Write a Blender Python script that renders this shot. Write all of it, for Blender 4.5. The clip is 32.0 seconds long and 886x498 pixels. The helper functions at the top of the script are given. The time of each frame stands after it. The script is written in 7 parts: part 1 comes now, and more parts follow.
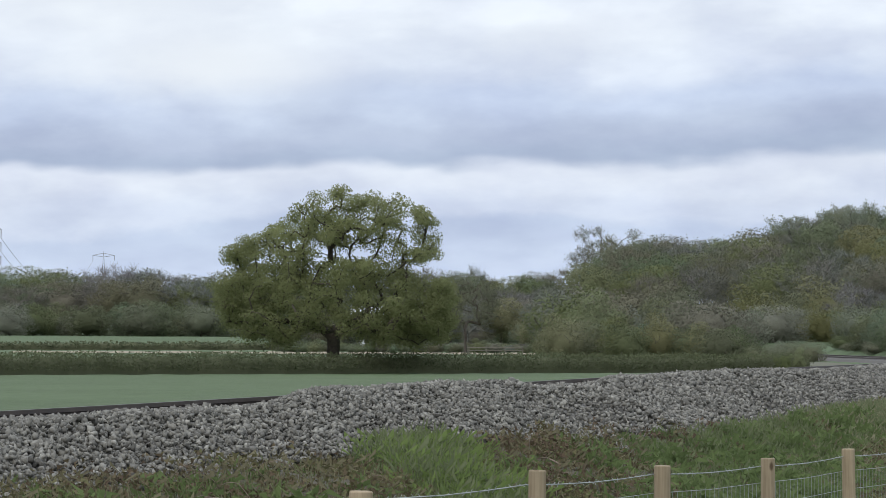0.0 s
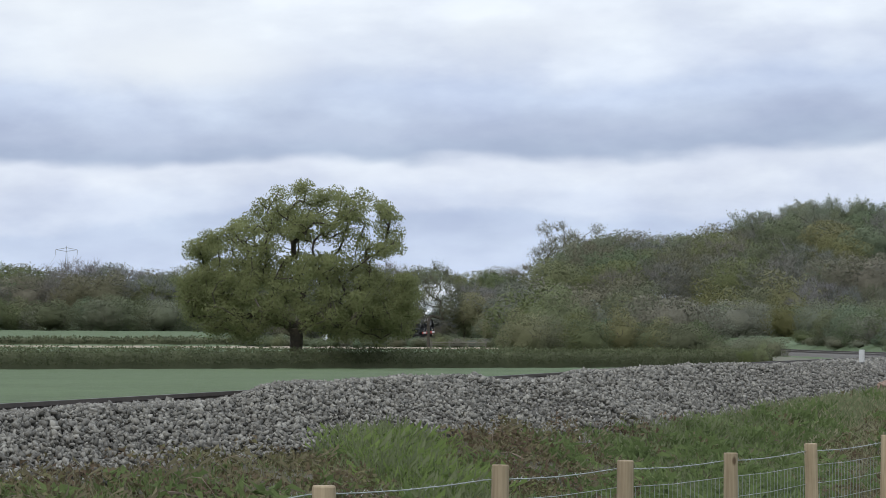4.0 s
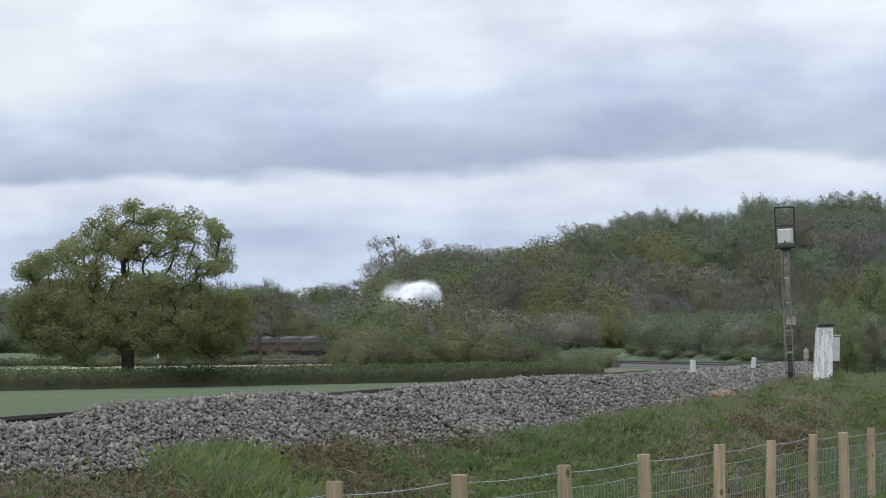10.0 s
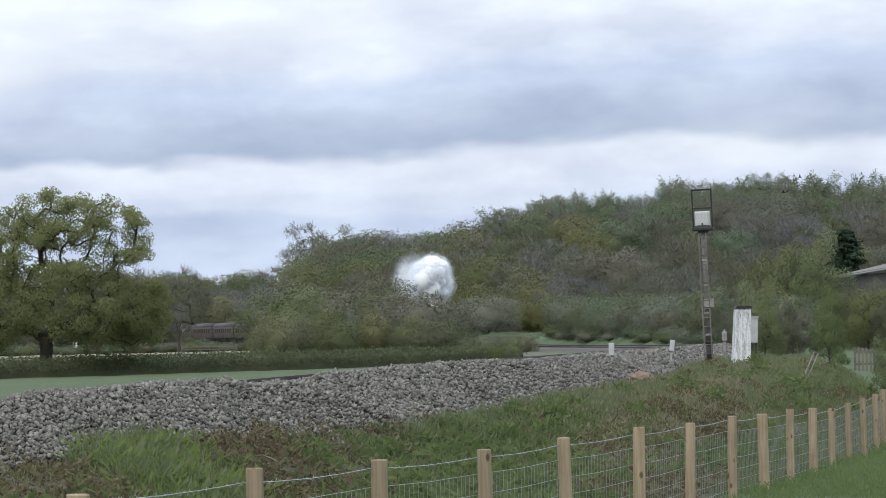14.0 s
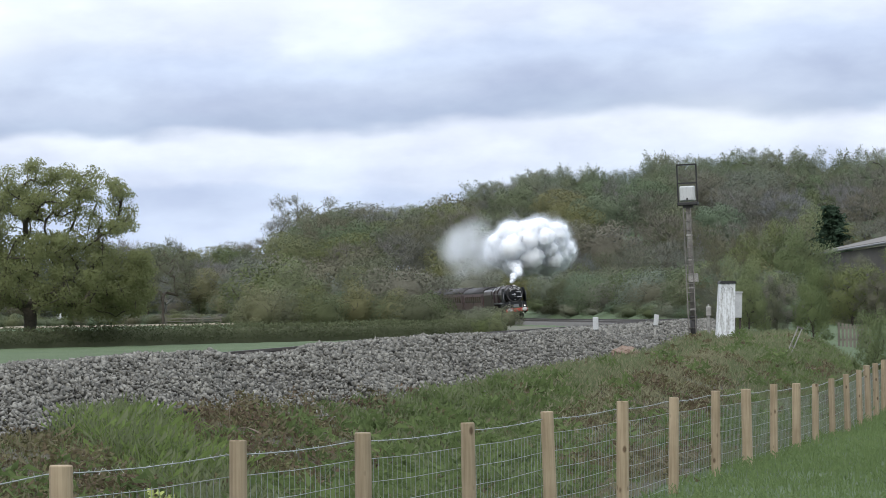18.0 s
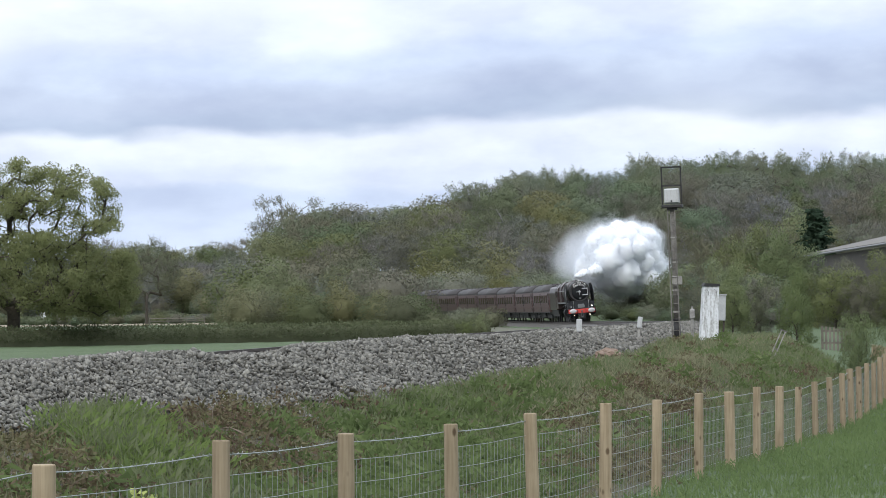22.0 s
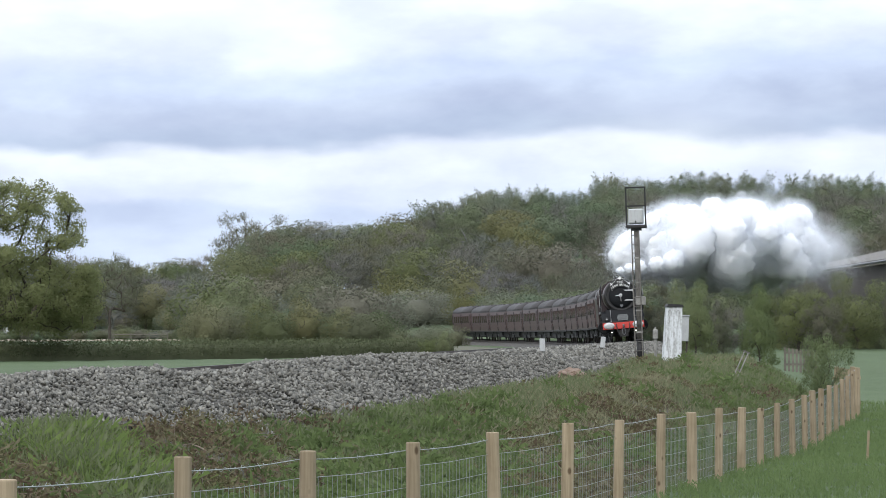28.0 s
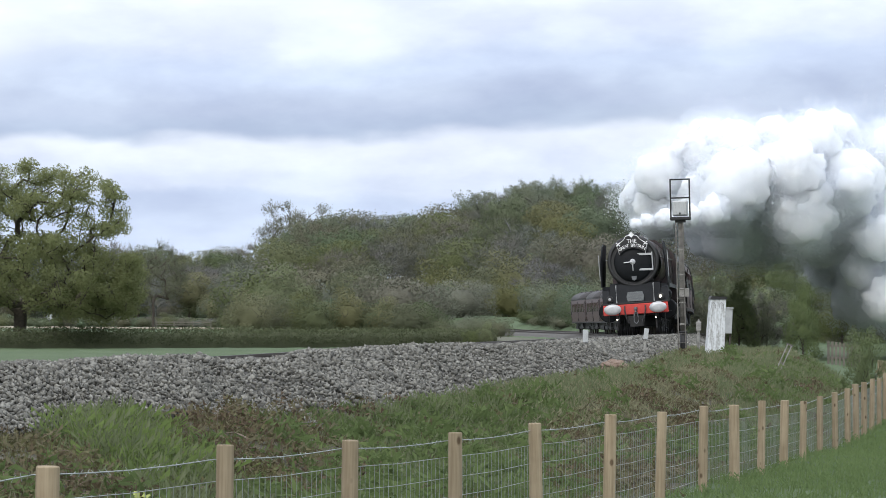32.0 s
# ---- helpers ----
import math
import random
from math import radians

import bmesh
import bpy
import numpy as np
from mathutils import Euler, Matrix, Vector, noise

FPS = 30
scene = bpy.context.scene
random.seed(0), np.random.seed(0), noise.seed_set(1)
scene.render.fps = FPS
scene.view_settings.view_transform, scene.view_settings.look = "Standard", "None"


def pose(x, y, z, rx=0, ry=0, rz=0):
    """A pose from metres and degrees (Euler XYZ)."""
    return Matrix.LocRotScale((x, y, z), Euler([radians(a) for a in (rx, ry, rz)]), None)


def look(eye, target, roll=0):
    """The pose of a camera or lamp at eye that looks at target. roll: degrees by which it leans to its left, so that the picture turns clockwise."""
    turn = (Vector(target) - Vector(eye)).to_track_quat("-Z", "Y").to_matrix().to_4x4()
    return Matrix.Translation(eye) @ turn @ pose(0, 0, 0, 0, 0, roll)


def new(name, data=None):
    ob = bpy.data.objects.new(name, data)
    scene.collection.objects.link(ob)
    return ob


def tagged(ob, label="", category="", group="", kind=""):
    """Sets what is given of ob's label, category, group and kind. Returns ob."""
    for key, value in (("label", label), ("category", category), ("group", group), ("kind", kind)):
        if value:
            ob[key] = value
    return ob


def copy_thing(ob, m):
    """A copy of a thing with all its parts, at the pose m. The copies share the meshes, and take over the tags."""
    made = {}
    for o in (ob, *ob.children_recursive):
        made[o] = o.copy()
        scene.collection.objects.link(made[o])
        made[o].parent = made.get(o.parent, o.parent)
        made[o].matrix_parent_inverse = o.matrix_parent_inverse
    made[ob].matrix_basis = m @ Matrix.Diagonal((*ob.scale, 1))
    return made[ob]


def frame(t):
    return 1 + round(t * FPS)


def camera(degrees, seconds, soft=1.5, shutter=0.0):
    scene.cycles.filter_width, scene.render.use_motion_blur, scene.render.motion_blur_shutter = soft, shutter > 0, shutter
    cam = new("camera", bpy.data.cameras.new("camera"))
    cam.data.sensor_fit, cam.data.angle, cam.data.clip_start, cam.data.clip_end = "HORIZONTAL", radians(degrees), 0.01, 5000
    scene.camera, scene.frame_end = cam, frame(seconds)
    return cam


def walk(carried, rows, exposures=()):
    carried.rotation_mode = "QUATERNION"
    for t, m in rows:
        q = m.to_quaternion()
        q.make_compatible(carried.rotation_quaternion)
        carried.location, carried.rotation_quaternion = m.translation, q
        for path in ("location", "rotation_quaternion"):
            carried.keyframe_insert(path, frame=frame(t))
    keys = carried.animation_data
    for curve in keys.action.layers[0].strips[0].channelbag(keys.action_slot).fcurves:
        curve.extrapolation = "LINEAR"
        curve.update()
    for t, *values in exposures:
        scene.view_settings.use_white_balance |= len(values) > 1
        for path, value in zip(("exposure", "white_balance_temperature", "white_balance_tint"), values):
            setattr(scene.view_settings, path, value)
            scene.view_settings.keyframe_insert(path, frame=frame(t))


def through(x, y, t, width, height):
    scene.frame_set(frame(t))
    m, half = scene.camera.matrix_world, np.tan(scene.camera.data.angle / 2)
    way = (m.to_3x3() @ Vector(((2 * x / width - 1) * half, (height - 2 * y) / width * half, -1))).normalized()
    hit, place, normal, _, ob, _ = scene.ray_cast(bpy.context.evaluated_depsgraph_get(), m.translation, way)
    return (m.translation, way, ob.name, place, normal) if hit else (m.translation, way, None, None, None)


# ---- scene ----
# Camera on a tripod in the field, panning with a long lens.
EYE = (0.0, 0.0, 1.7)
FOCAL = 7000.0
# seconds, pan, tilt, lean in degrees
ROWS = [
    (0.0, -4.457, 1.399, 0.322),
    (0.5, -4.574, 1.368, 0.322),
    (1.0, -4.476, 1.320, 0.328),
    (1.5, -4.389, 1.265, 0.413),
    (2.0, -4.352, 1.234, 0.442),
    (2.5, -4.277, 1.290, 0.506),
    (3.0, -4.149, 1.316, 0.536),
    (3.5, -4.040, 1.334, 0.431),
    (5.5, -3.636, 1.257, 0.142),
    (6.0, -3.506, 1.269, 0.064),
    (6.5, -3.044, 1.203, -0.124),
    (7.0, -2.408, 1.191, -0.404),
    (7.5, -2.145, 1.300, -0.385),
    (8.0, -1.960, 1.251, -0.557),
    (8.5, -1.871, 1.206, -0.587),
    (9.0, -1.783, 1.198, -0.653),
    (9.5, -1.649, 1.291, -0.631),
    (10.0, -1.466, 1.547, -0.658),
    (10.5, -1.270, 1.490, -0.659),
    (11.0, -1.130, 1.437, -0.773),
    (11.5, -1.134, 1.406, -0.944),
    (12.0, -1.119, 1.471, -0.822),
    (12.5, -0.802, 1.514, -0.948),
    (13.0, -0.569, 1.459, -0.931),
    (13.5, -0.420, 1.400, -1.021),
    (14.0, -0.280, 1.314, -1.237),
    (14.5, -0.185, 1.224, -1.254),
    (15.0, -0.124, 1.185, -1.240),
    (15.5, -0.071, 1.128, -1.142),
    (17.5, -0.109, 0.960, -0.946),
    (18.0, -0.065, 0.923, -0.905),
    (18.5, -0.025, 0.878, -0.861),
    (19.0, 0.000, 0.851, -0.800),
    (19.5, 0.059, 0.811, -0.766),
    (20.0, 0.112, 0.885, -0.762),
    (20.5, 0.122, 0.923, -0.766),
    (21.0, 0.127, 0.917, -0.658),
    (21.5, 0.145, 0.898, -0.622),
    (22.0, 0.166, 0.937, -0.601),
    (22.5, 0.150, 0.910, -0.545),
    (23.0, 0.143, 0.862, -0.542),
    (23.5, 0.136, 0.833, -0.483),
    (24.0, 0.129, 0.833, -0.341),
    (24.5, 0.143, 0.828, -0.274),
    (25.0, 0.182, 0.866, -0.218),
    (25.5, 0.209, 0.858, -0.252),
    (27.5, 0.399, 0.879, -0.038),
    (28.0, 0.691, 1.201, -0.103),
    (28.5, 0.755, 1.207, -0.013),
    (29.0, 0.756, 1.092, 0.159),
    (29.5, 0.664, 1.033, 0.173),
    (30.0, 0.554, 1.003, 0.196),
    (30.5, 0.510, 0.983, 0.244),
    (31.0, 0.387, 0.943, 0.285),
    (31.5, 0.192, 0.999, 0.352),
    (32.0, 0.056, 1.058, 0.366),
]


def aim(pan, tilt, lean):
    return (Matrix.Translation(EYE) @ Matrix.Rotation(radians(-pan), 4, "Z")
            @ Matrix.Rotation(radians(90 + tilt), 4, "X") @ Matrix.Rotation(radians(lean), 4, "Z"))


cam = camera(2 * math.degrees(math.atan(784 / FOCAL)), 32.0, soft=0.7)
walk(cam, [(t, aim(p, e, r)) for t, p, e, r in ROWS], exposures=[(0, -0.12), (7, -0.11), (10, -0.15), (13, -0.08), (18, 0.10), (25, 0.16), (31, 0.19), (32, 0.12)])

# ---- light ----
SUN_EL, SUN_AZ = 48.0, 215.0
world = bpy.data.worlds.new("overcast_sky")
scene.world = world
world.use_nodes = True


class Nodes:
    """A few shortcuts for building node trees."""

    def __init__(self, tree):
        self.t = tree

    def add(self, kind, inputs=None, **props):
        n = self.t.nodes.new(kind)
        for k, v in props.items():
            setattr(n, k, v)
        for k, v in (inputs or {}).items():
            if isinstance(v, bpy.types.NodeSocket):
                self.t.links.new(v, n.inputs[k])
            else:
                n.inputs[k].default_value = v
        return n

    def math(self, op, a, b=0.0, c=0.0):
        return self.add("ShaderNodeMath", {0: a, 1: b, 2: c}, operation=op).outputs[0]

    def ramp(self, fac, stops, mode="LINEAR"):
        n = self.add("ShaderNodeValToRGB", {"Fac": fac})
        r = n.color_ramp
        r.interpolation = mode
        while len(r.elements) < len(stops):
            r.elements.new(0.5)
        for e, (p, c) in zip(r.elements, stops):
            e.position = p
            e.color = (*c, 1) if len(c) == 3 else c
        return n.outputs["Color"]

    def mix(self, fac, a, b, mode="MIX"):
        n = self.add("ShaderNodeMix", {"Factor": fac}, data_type="RGBA", blend_type=mode)
        for sock, v in ((n.inputs[6], a), (n.inputs[7], b)):
            if isinstance(v, bpy.types.NodeSocket):
                self.t.links.new(v, sock)
            else:
                sock.default_value = (*v, 1)
        return n.outputs[2]

    def noise(self, vec, scale, detail=4.0, rough=0.55, distort=0.0):
        return self.add("ShaderNodeTexNoise", {"Vector": vec, "Scale": scale, "Detail": detail, "Roughness": rough,
                                               "Distortion": distort}).outputs["Fac"]


def sky():
    t = world.node_tree
    t.nodes.clear()
    n = Nodes(t)
    d = n.add("ShaderNodeTexCoord").outputs["Generated"]
    sep = n.add("ShaderNodeSeparateXYZ", {0: d})
    x, y, z = sep.outputs
    clear = n.add("ShaderNodeTexSky", sky_type="NISHITA", sun_disc=False, sun_elevation=radians(SUN_EL), sun_rotation=radians(SUN_AZ))
    clear_c = n.mix(1.0, clear.outputs[0], (0.10, 0.10, 0.10), "MULTIPLY")
    # cloud sheets: wide, flat, seen almost edge on, so they are stretched along the horizon
    wide = n.add("ShaderNodeCombineXYZ", {0: n.math("MULTIPLY", x, 15.0), 1: n.math("MULTIPLY", y, 3.0), 2: n.math("MULTIPLY", n.math("SUBTRACT", z, n.math("MULTIPLY", x, 0.027)), 42.0)}).outputs[0]
    fine = n.add("ShaderNodeCombineXYZ", {0: n.math("MULTIPLY", x, 38.0), 1: n.math("MULTIPLY", y, 8.0), 2: n.math("MULTIPLY", z, 75.0)}).outputs[0]
    n1 = n.math("SUBTRACT", n.noise(wide, 1.0, 3.0), 0.5)
    n2 = n.math("SUBTRACT", n.noise(fine, 1.0, 5.0, 0.6), 0.5)
    warp = n.math("ADD", n.math("MULTIPLY", n1, 0.020), n.math("MULTIPLY", n2, 0.005))
    h = n.math("ADD", n.math("ADD", z, n.math("MULTIPLY", x, -0.027)), warp)
    fac = n.math("MULTIPLY", h, 10.0)
    # overcast: the zenith is brighter than the rim
    lift = n.math("ADD", 1.0, n.math("MULTIPLY", n.add("ShaderNodeMapRange", {"Value": z, "From Min": 0.14, "From Max": 0.85}, interpolation_type="SMOOTHSTEP").outputs[0], 0.85))
    WHITE, PALE, GREY = (0.87, 0.91, 1.02), (0.67, 0.75, 0.94), (0.50, 0.575, 0.745)
    layers = n.ramp(fac, [(0.0, (0.68, 0.76, 0.95)), (0.20, (0.70, 0.78, 0.97)), (0.31, (0.62, 0.70, 0.89)), (0.35, (0.74, 0.80, 0.96)), (0.455, WHITE), (0.50, GREY),
                          (0.56, (0.54, 0.605, 0.78)), (0.645, PALE), (0.74, (0.82, 0.87, 1.0)), (0.86, (0.93, 0.97, 1.06)), (1.0, (0.95, 0.98, 1.06))], "EASE")
    patch = n.ramp(n.noise(wide, 1.9, 4.0, 0.5), [(0.36, (0.90, 0.905, 0.93)), (0.64, (1.10, 1.095, 1.07))])
    layers = n.mix(1.0, layers, patch, "MULTIPLY")
    curl = n.math("ADD", 1.0, n.math("MULTIPLY", n2, 0.22))
    layers = n.mix(1.0, layers, n.add("ShaderNodeCombineColor", {0: curl, 1: curl, 2: n.math("ADD", 1.0, n.math("MULTIPLY", n2, 0.12))}).outputs[0], "MULTIPLY")
    # two brighter heads of cloud where the sheet breaks
    for ax, ez, w, h, k in ((-0.136, 0.0700, 0.030, 0.0085, 0.8), (-0.165, 0.094, 0.055, 0.018, 0.6), (0.069, 0.0480, 0.026, 0.0060, 0.35), (-0.05, 0.079, 0.03, 0.006, 0.35)):
        dx = n.math("DIVIDE", n.math("SUBTRACT", n.math("ADD", x, n.math("MULTIPLY", n2, 0.02)), ax), w)
        dz = n.math("DIVIDE", n.math("SUBTRACT", n.math("ADD", z, n.math("MULTIPLY", n2, 0.008)), ez), h)
        q = n.math("ADD", n.math("MULTIPLY", dx, dx), n.math("MULTIPLY", dz, dz))
        layers = n.mix(n.math("MULTIPLY", n.math("EXPONENT", n.math("MULTIPLY", q, -1.0)), k), layers, (1.0, 1.02, 1.05))
    col = n.mix(1.0, n.mix(0.94, clear_c, layers), n.add("ShaderNodeCombineColor", {0: lift, 1: lift, 2: lift}).outputs[0], "MULTIPLY")
    col = n.mix(1.0, col, (0.965, 1.0, 1.025), "MULTIPLY")
    bg = n.add("ShaderNodeBackground", {"Color": col, "Strength": 1.0})
    out = n.add("ShaderNodeOutputWorld", {"Surface": bg.outputs[0]})


sky()
sun = new("sun", bpy.data.lights.new("sun", "SUN"))
sun.data.energy, sun.data.angle, sun.data.color = 1.3, radians(16), (1.0, 0.96, 0.9)
sun.matrix_world = look((-40, -60, 80), (0, 60, 0))

# ---- materials ----
def material(name):
    m = bpy.data.materials.new(name)
    m.use_nodes = True
    m.node_tree.nodes.clear()
    n = Nodes(m.node_tree)
    out = n.add("ShaderNodeOutputMaterial")
    return m, n, out


def plain(name, dark, light, scale=6.0, rough=0.7, metal=0.0, bump=0.2, bump_scale=None, each=0.0, island=0.0, spec=0.5, detail=5.0, coat=0.0):
    """A solid surface: two tones mixed by two scales of noise, relief, and a shift from piece to piece."""
    m, n, out = material(name)
    vec = n.add("ShaderNodeTexCoord").outputs["Object"]
    a = n.noise(vec, scale, detail)
    b = n.noise(vec, scale * 7.3, 3.0)
    f = n.math("ADD", n.math("MULTIPLY", a, 0.65), n.math("MULTIPLY", b, 0.35))
    col = n.ramp(f, [(0.33, dark), (0.67, light)])
    if each:
        r = n.add("ShaderNodeObjectInfo").outputs["Random"]
        k = n.math("ADD", n.math("MULTIPLY", r, 2 * each), 1 - each)
        col = n.mix(1.0, col, n.add("ShaderNodeCombineColor", {0: k, 1: k, 2: k}).outputs[0], "MULTIPLY")
    if island:
        r = n.add("ShaderNodeNewGeometry").outputs["Random Per Island"]
        k = n.math("ADD", n.math("MULTIPLY", r, 2 * island), 1 - island)
        col = n.mix(1.0, col, n.add("ShaderNodeCombineColor", {0: k, 1: k, 2: k}).outputs[0], "MULTIPLY")
    p = n.add("ShaderNodeBsdfPrincipled", {"Base Color": col, "Metallic": metal, "Specular IOR Level": spec,
                                           "Roughness": n.math("ADD", n.math("MULTIPLY", b, 0.25), rough - 0.12), "Coat Weight": coat})
    if bump:
        bm_ = n.add("ShaderNodeBump", {"Height": n.noise(vec, bump_scale or scale * 5, 6.0), "Strength": bump, "Distance": 0.02})
        n.t.links.new(bm_.outputs[0], p.inputs["Normal"])
    n.t.links.new(p.outputs[0], out.inputs[0])
    return m


def leafy(name, tones, through=0.4, each=0.25, rough=0.75, dome=None):
    """Leaves or twigs: tone by leaf and by tree, partly letting light through."""
    m, n, out = material(name)
    r = n.add("ShaderNodeNewGeometry").outputs["Random Per Island"]
    vec = n.add("ShaderNodeTexCoord").outputs["Object"]
    patch = n.noise(vec, 0.35, 2.0)
    fine = n.noise(vec, 2.6, 3.0)
    f = n.math("ADD", n.math("ADD", n.math("MULTIPLY", r, 0.2), n.math("MULTIPLY", patch, 0.5)), n.math("MULTIPLY", fine, 0.3))
    k = len(tones) - 1
    col = n.ramp(f, [(0.22 + 0.56 * i / k, c) for i, c in enumerate(tones)])
    o = n.add("ShaderNodeObjectInfo").outputs["Random"]
    g = n.math("ADD", n.math("MULTIPLY", o, 2 * each), 1 - each)
    col = n.mix(1.0, col, n.add("ShaderNodeCombineColor", {0: n.math("MULTIPLY", g, n.math("ADD", 1 - 0.5 * each, n.math("MULTIPLY", n.math("FRACT", n.math("MULTIPLY", o, 7.3)), each))), 1: g, 2: n.math("MULTIPLY", g, g)}).outputs[0], "MULTIPLY")
    d = n.add("ShaderNodeBsdfPrincipled", {"Base Color": col, "Roughness": rough, "Specular IOR Level": 0.06})
    if dome is not None:
        # the mass of leaves is lit like a rounded crown, each leaf only turning it a little
        away = n.add("ShaderNodeVectorMath", {0: vec, 1: (0, 0, dome)}, operation="SUBTRACT").outputs[0]
        away = n.add("ShaderNodeVectorMath", {0: away}, operation="NORMALIZE").outputs[0]
        away = n.add("ShaderNodeVectorTransform", {0: away}, vector_type="NORMAL", convert_from="OBJECT", convert_to="WORLD").outputs[0]
        own = n.add("ShaderNodeNewGeometry").outputs["Normal"]
        own = n.add("ShaderNodeVectorMath", {0: own, 1: (0.55, 0.55, 0.55)}, operation="MULTIPLY").outputs[0]
        sm = n.add("ShaderNodeVectorMath", {0: away, 1: own}, operation="ADD").outputs[0]
        sm = n.add("ShaderNodeVectorMath", {0: sm}, operation="NORMALIZE").outputs[0]
        n.t.links.new(sm, d.inputs["Normal"])
    else:
        bp = n.add("ShaderNodeBump", {"Height": n.noise(vec, 3.2, 5.0, 0.65), "Strength": 0.2, "Distance": 0.35})
        n.t.links.new(bp.outputs[0], d.inputs["Normal"])
    tr = n.add("ShaderNodeBsdfTranslucent", {"Color": col})
    mx = n.add("ShaderNodeMixShader", {0: through, 1: d.outputs[0], 2: tr.outputs[0]})
    n.t.links.new(mx.outputs[0], out.inputs[0])
    return m


def paint_dirty(name, base, dirt, rough=0.45, amount=0.5, scale=3.0, metal=0.0, streak=6.0):
    """Paint with streaks and grime."""
    m, n, out = material(name)
    vec = n.add("ShaderNodeTexCoord").outputs["Object"]
    st = n.add("ShaderNodeMapping", {"Vector": vec, "Scale": (streak, streak, 0.7)}).outputs[0]
    a = n.noise(st, scale, 6.0, 0.65)
    b = n.noise(vec, scale * 6, 4.0)
    f = n.ramp(n.math("ADD", n.math("MULTIPLY", a, 0.7), n.math("MULTIPLY", b, 0.3)), [(0.62 - 0.25 * amount, (0, 0, 0)), (0.78 - 0.2 * amount, (1, 1, 1))])
    col = n.mix(f, base, dirt)
    p = n.add("ShaderNodeBsdfPrincipled", {"Base Color": col, "Metallic": metal, "Roughness": n.math("ADD", n.math("MULTIPLY", f, 0.3), rough)})
    bp = n.add("ShaderNodeBump", {"Height": b, "Strength": 0.12, "Distance": 0.01})
    n.t.links.new(bp.outputs[0], p.inputs["Normal"])
    n.t.links.new(p.outputs[0], out.inputs[0])
    return m


def timber(name, dark, light):
    """Turned softwood: grain along its length, a few dark knots, tone from post to post."""
    m, n, out = material(name)
    vec = n.add("ShaderNodeTexCoord").outputs["Object"]
    r = n.add("ShaderNodeObjectInfo").outputs["Random"]
    off = n.add("ShaderNodeCombineXYZ", {2: n.math("MULTIPLY", r, 7.0)}).outputs[0]
    vec = n.add("ShaderNodeVectorMath", {0: vec, 1: off}, operation="ADD").outputs[0]
    grain = n.noise(n.add("ShaderNodeMapping", {"Vector": vec, "Scale": (40, 40, 1.6)}).outputs[0], 1.0, 5.0, 0.6)
    broad = n.noise(vec, 3.0, 3.0)
    col = n.ramp(n.math("ADD", n.math("MULTIPLY", grain, 0.6), n.math("MULTIPLY", broad, 0.4)), [(0.34, dark), (0.66, light)])
    v = n.add("ShaderNodeTexVoronoi", {"Vector": n.add("ShaderNodeMapping", {"Vector": vec, "Scale": (9, 9, 5)}).outputs[0], "Scale": 1.0}).outputs["Distance"]
    knot = n.ramp(v, [(0.10, (0.35, 0.30, 0.26)), (0.20, (1, 1, 1))])
    col = n.mix(1.0, col, knot, "MULTIPLY")
    k = n.math("ADD", n.math("MULTIPLY", r, 0.3), 0.84)
    col = n.mix(1.0, col, n.add("ShaderNodeCombineColor", {0: k, 1: k, 2: k}).outputs[0], "MULTIPLY")
    p = n.add("ShaderNodeBsdfPrincipled", {"Base Color": col, "Roughness": 0.85, "Specular IOR Level": 0.3})
    bp = n.add("ShaderNodeBump", {"Height": grain, "Strength": 0.4, "Distance": 0.01})
    n.t.links.new(bp.outputs[0], p.inputs["Normal"])
    n.t.links.new(p.outputs[0], out.inputs[0])
    return m


def glow(name, col, strength):
    m, n, out = material(name)
    e = n.add("ShaderNodeEmission", {"Color": (*col, 1), "Strength": strength})
    n.t.links.new(e.outputs[0], out.inputs[0])
    return m


def pasture(name):
    """Grazed grass: fine blades, tufts and wide tonal drift."""
    m, n, out = material(name)
    vec = n.add("ShaderNodeTexCoord").outputs["Object"]
    a = n.noise(vec, 0.05, 4.0)
    b = n.noise(vec, 0.9, 5.0)
    c = n.noise(vec, 14.0, 3.0)
    f = n.math("ADD", n.math("ADD", n.math("MULTIPLY", a, 0.3), n.math("MULTIPLY", b, 0.35)), n.math("MULTIPLY", c, 0.35))
    col = n.ramp(f, [(0.34, (0.047, 0.068, 0.031)), (0.5, (0.069, 0.100, 0.047)), (0.66, (0.094, 0.127, 0.062))])
    p = n.add("ShaderNodeBsdfPrincipled", {"Base Color": col, "Roughness": 0.85, "Specular IOR Level": 0.2})
    bp = n.add("ShaderNodeBump", {"Height": n.math("ADD", c, b), "Strength": 0.6, "Distance": 0.08})
    n.t.links.new(bp.outputs[0], p.inputs["Normal"])
    n.t.links.new(p.outputs[0], out.inputs[0])
    return m


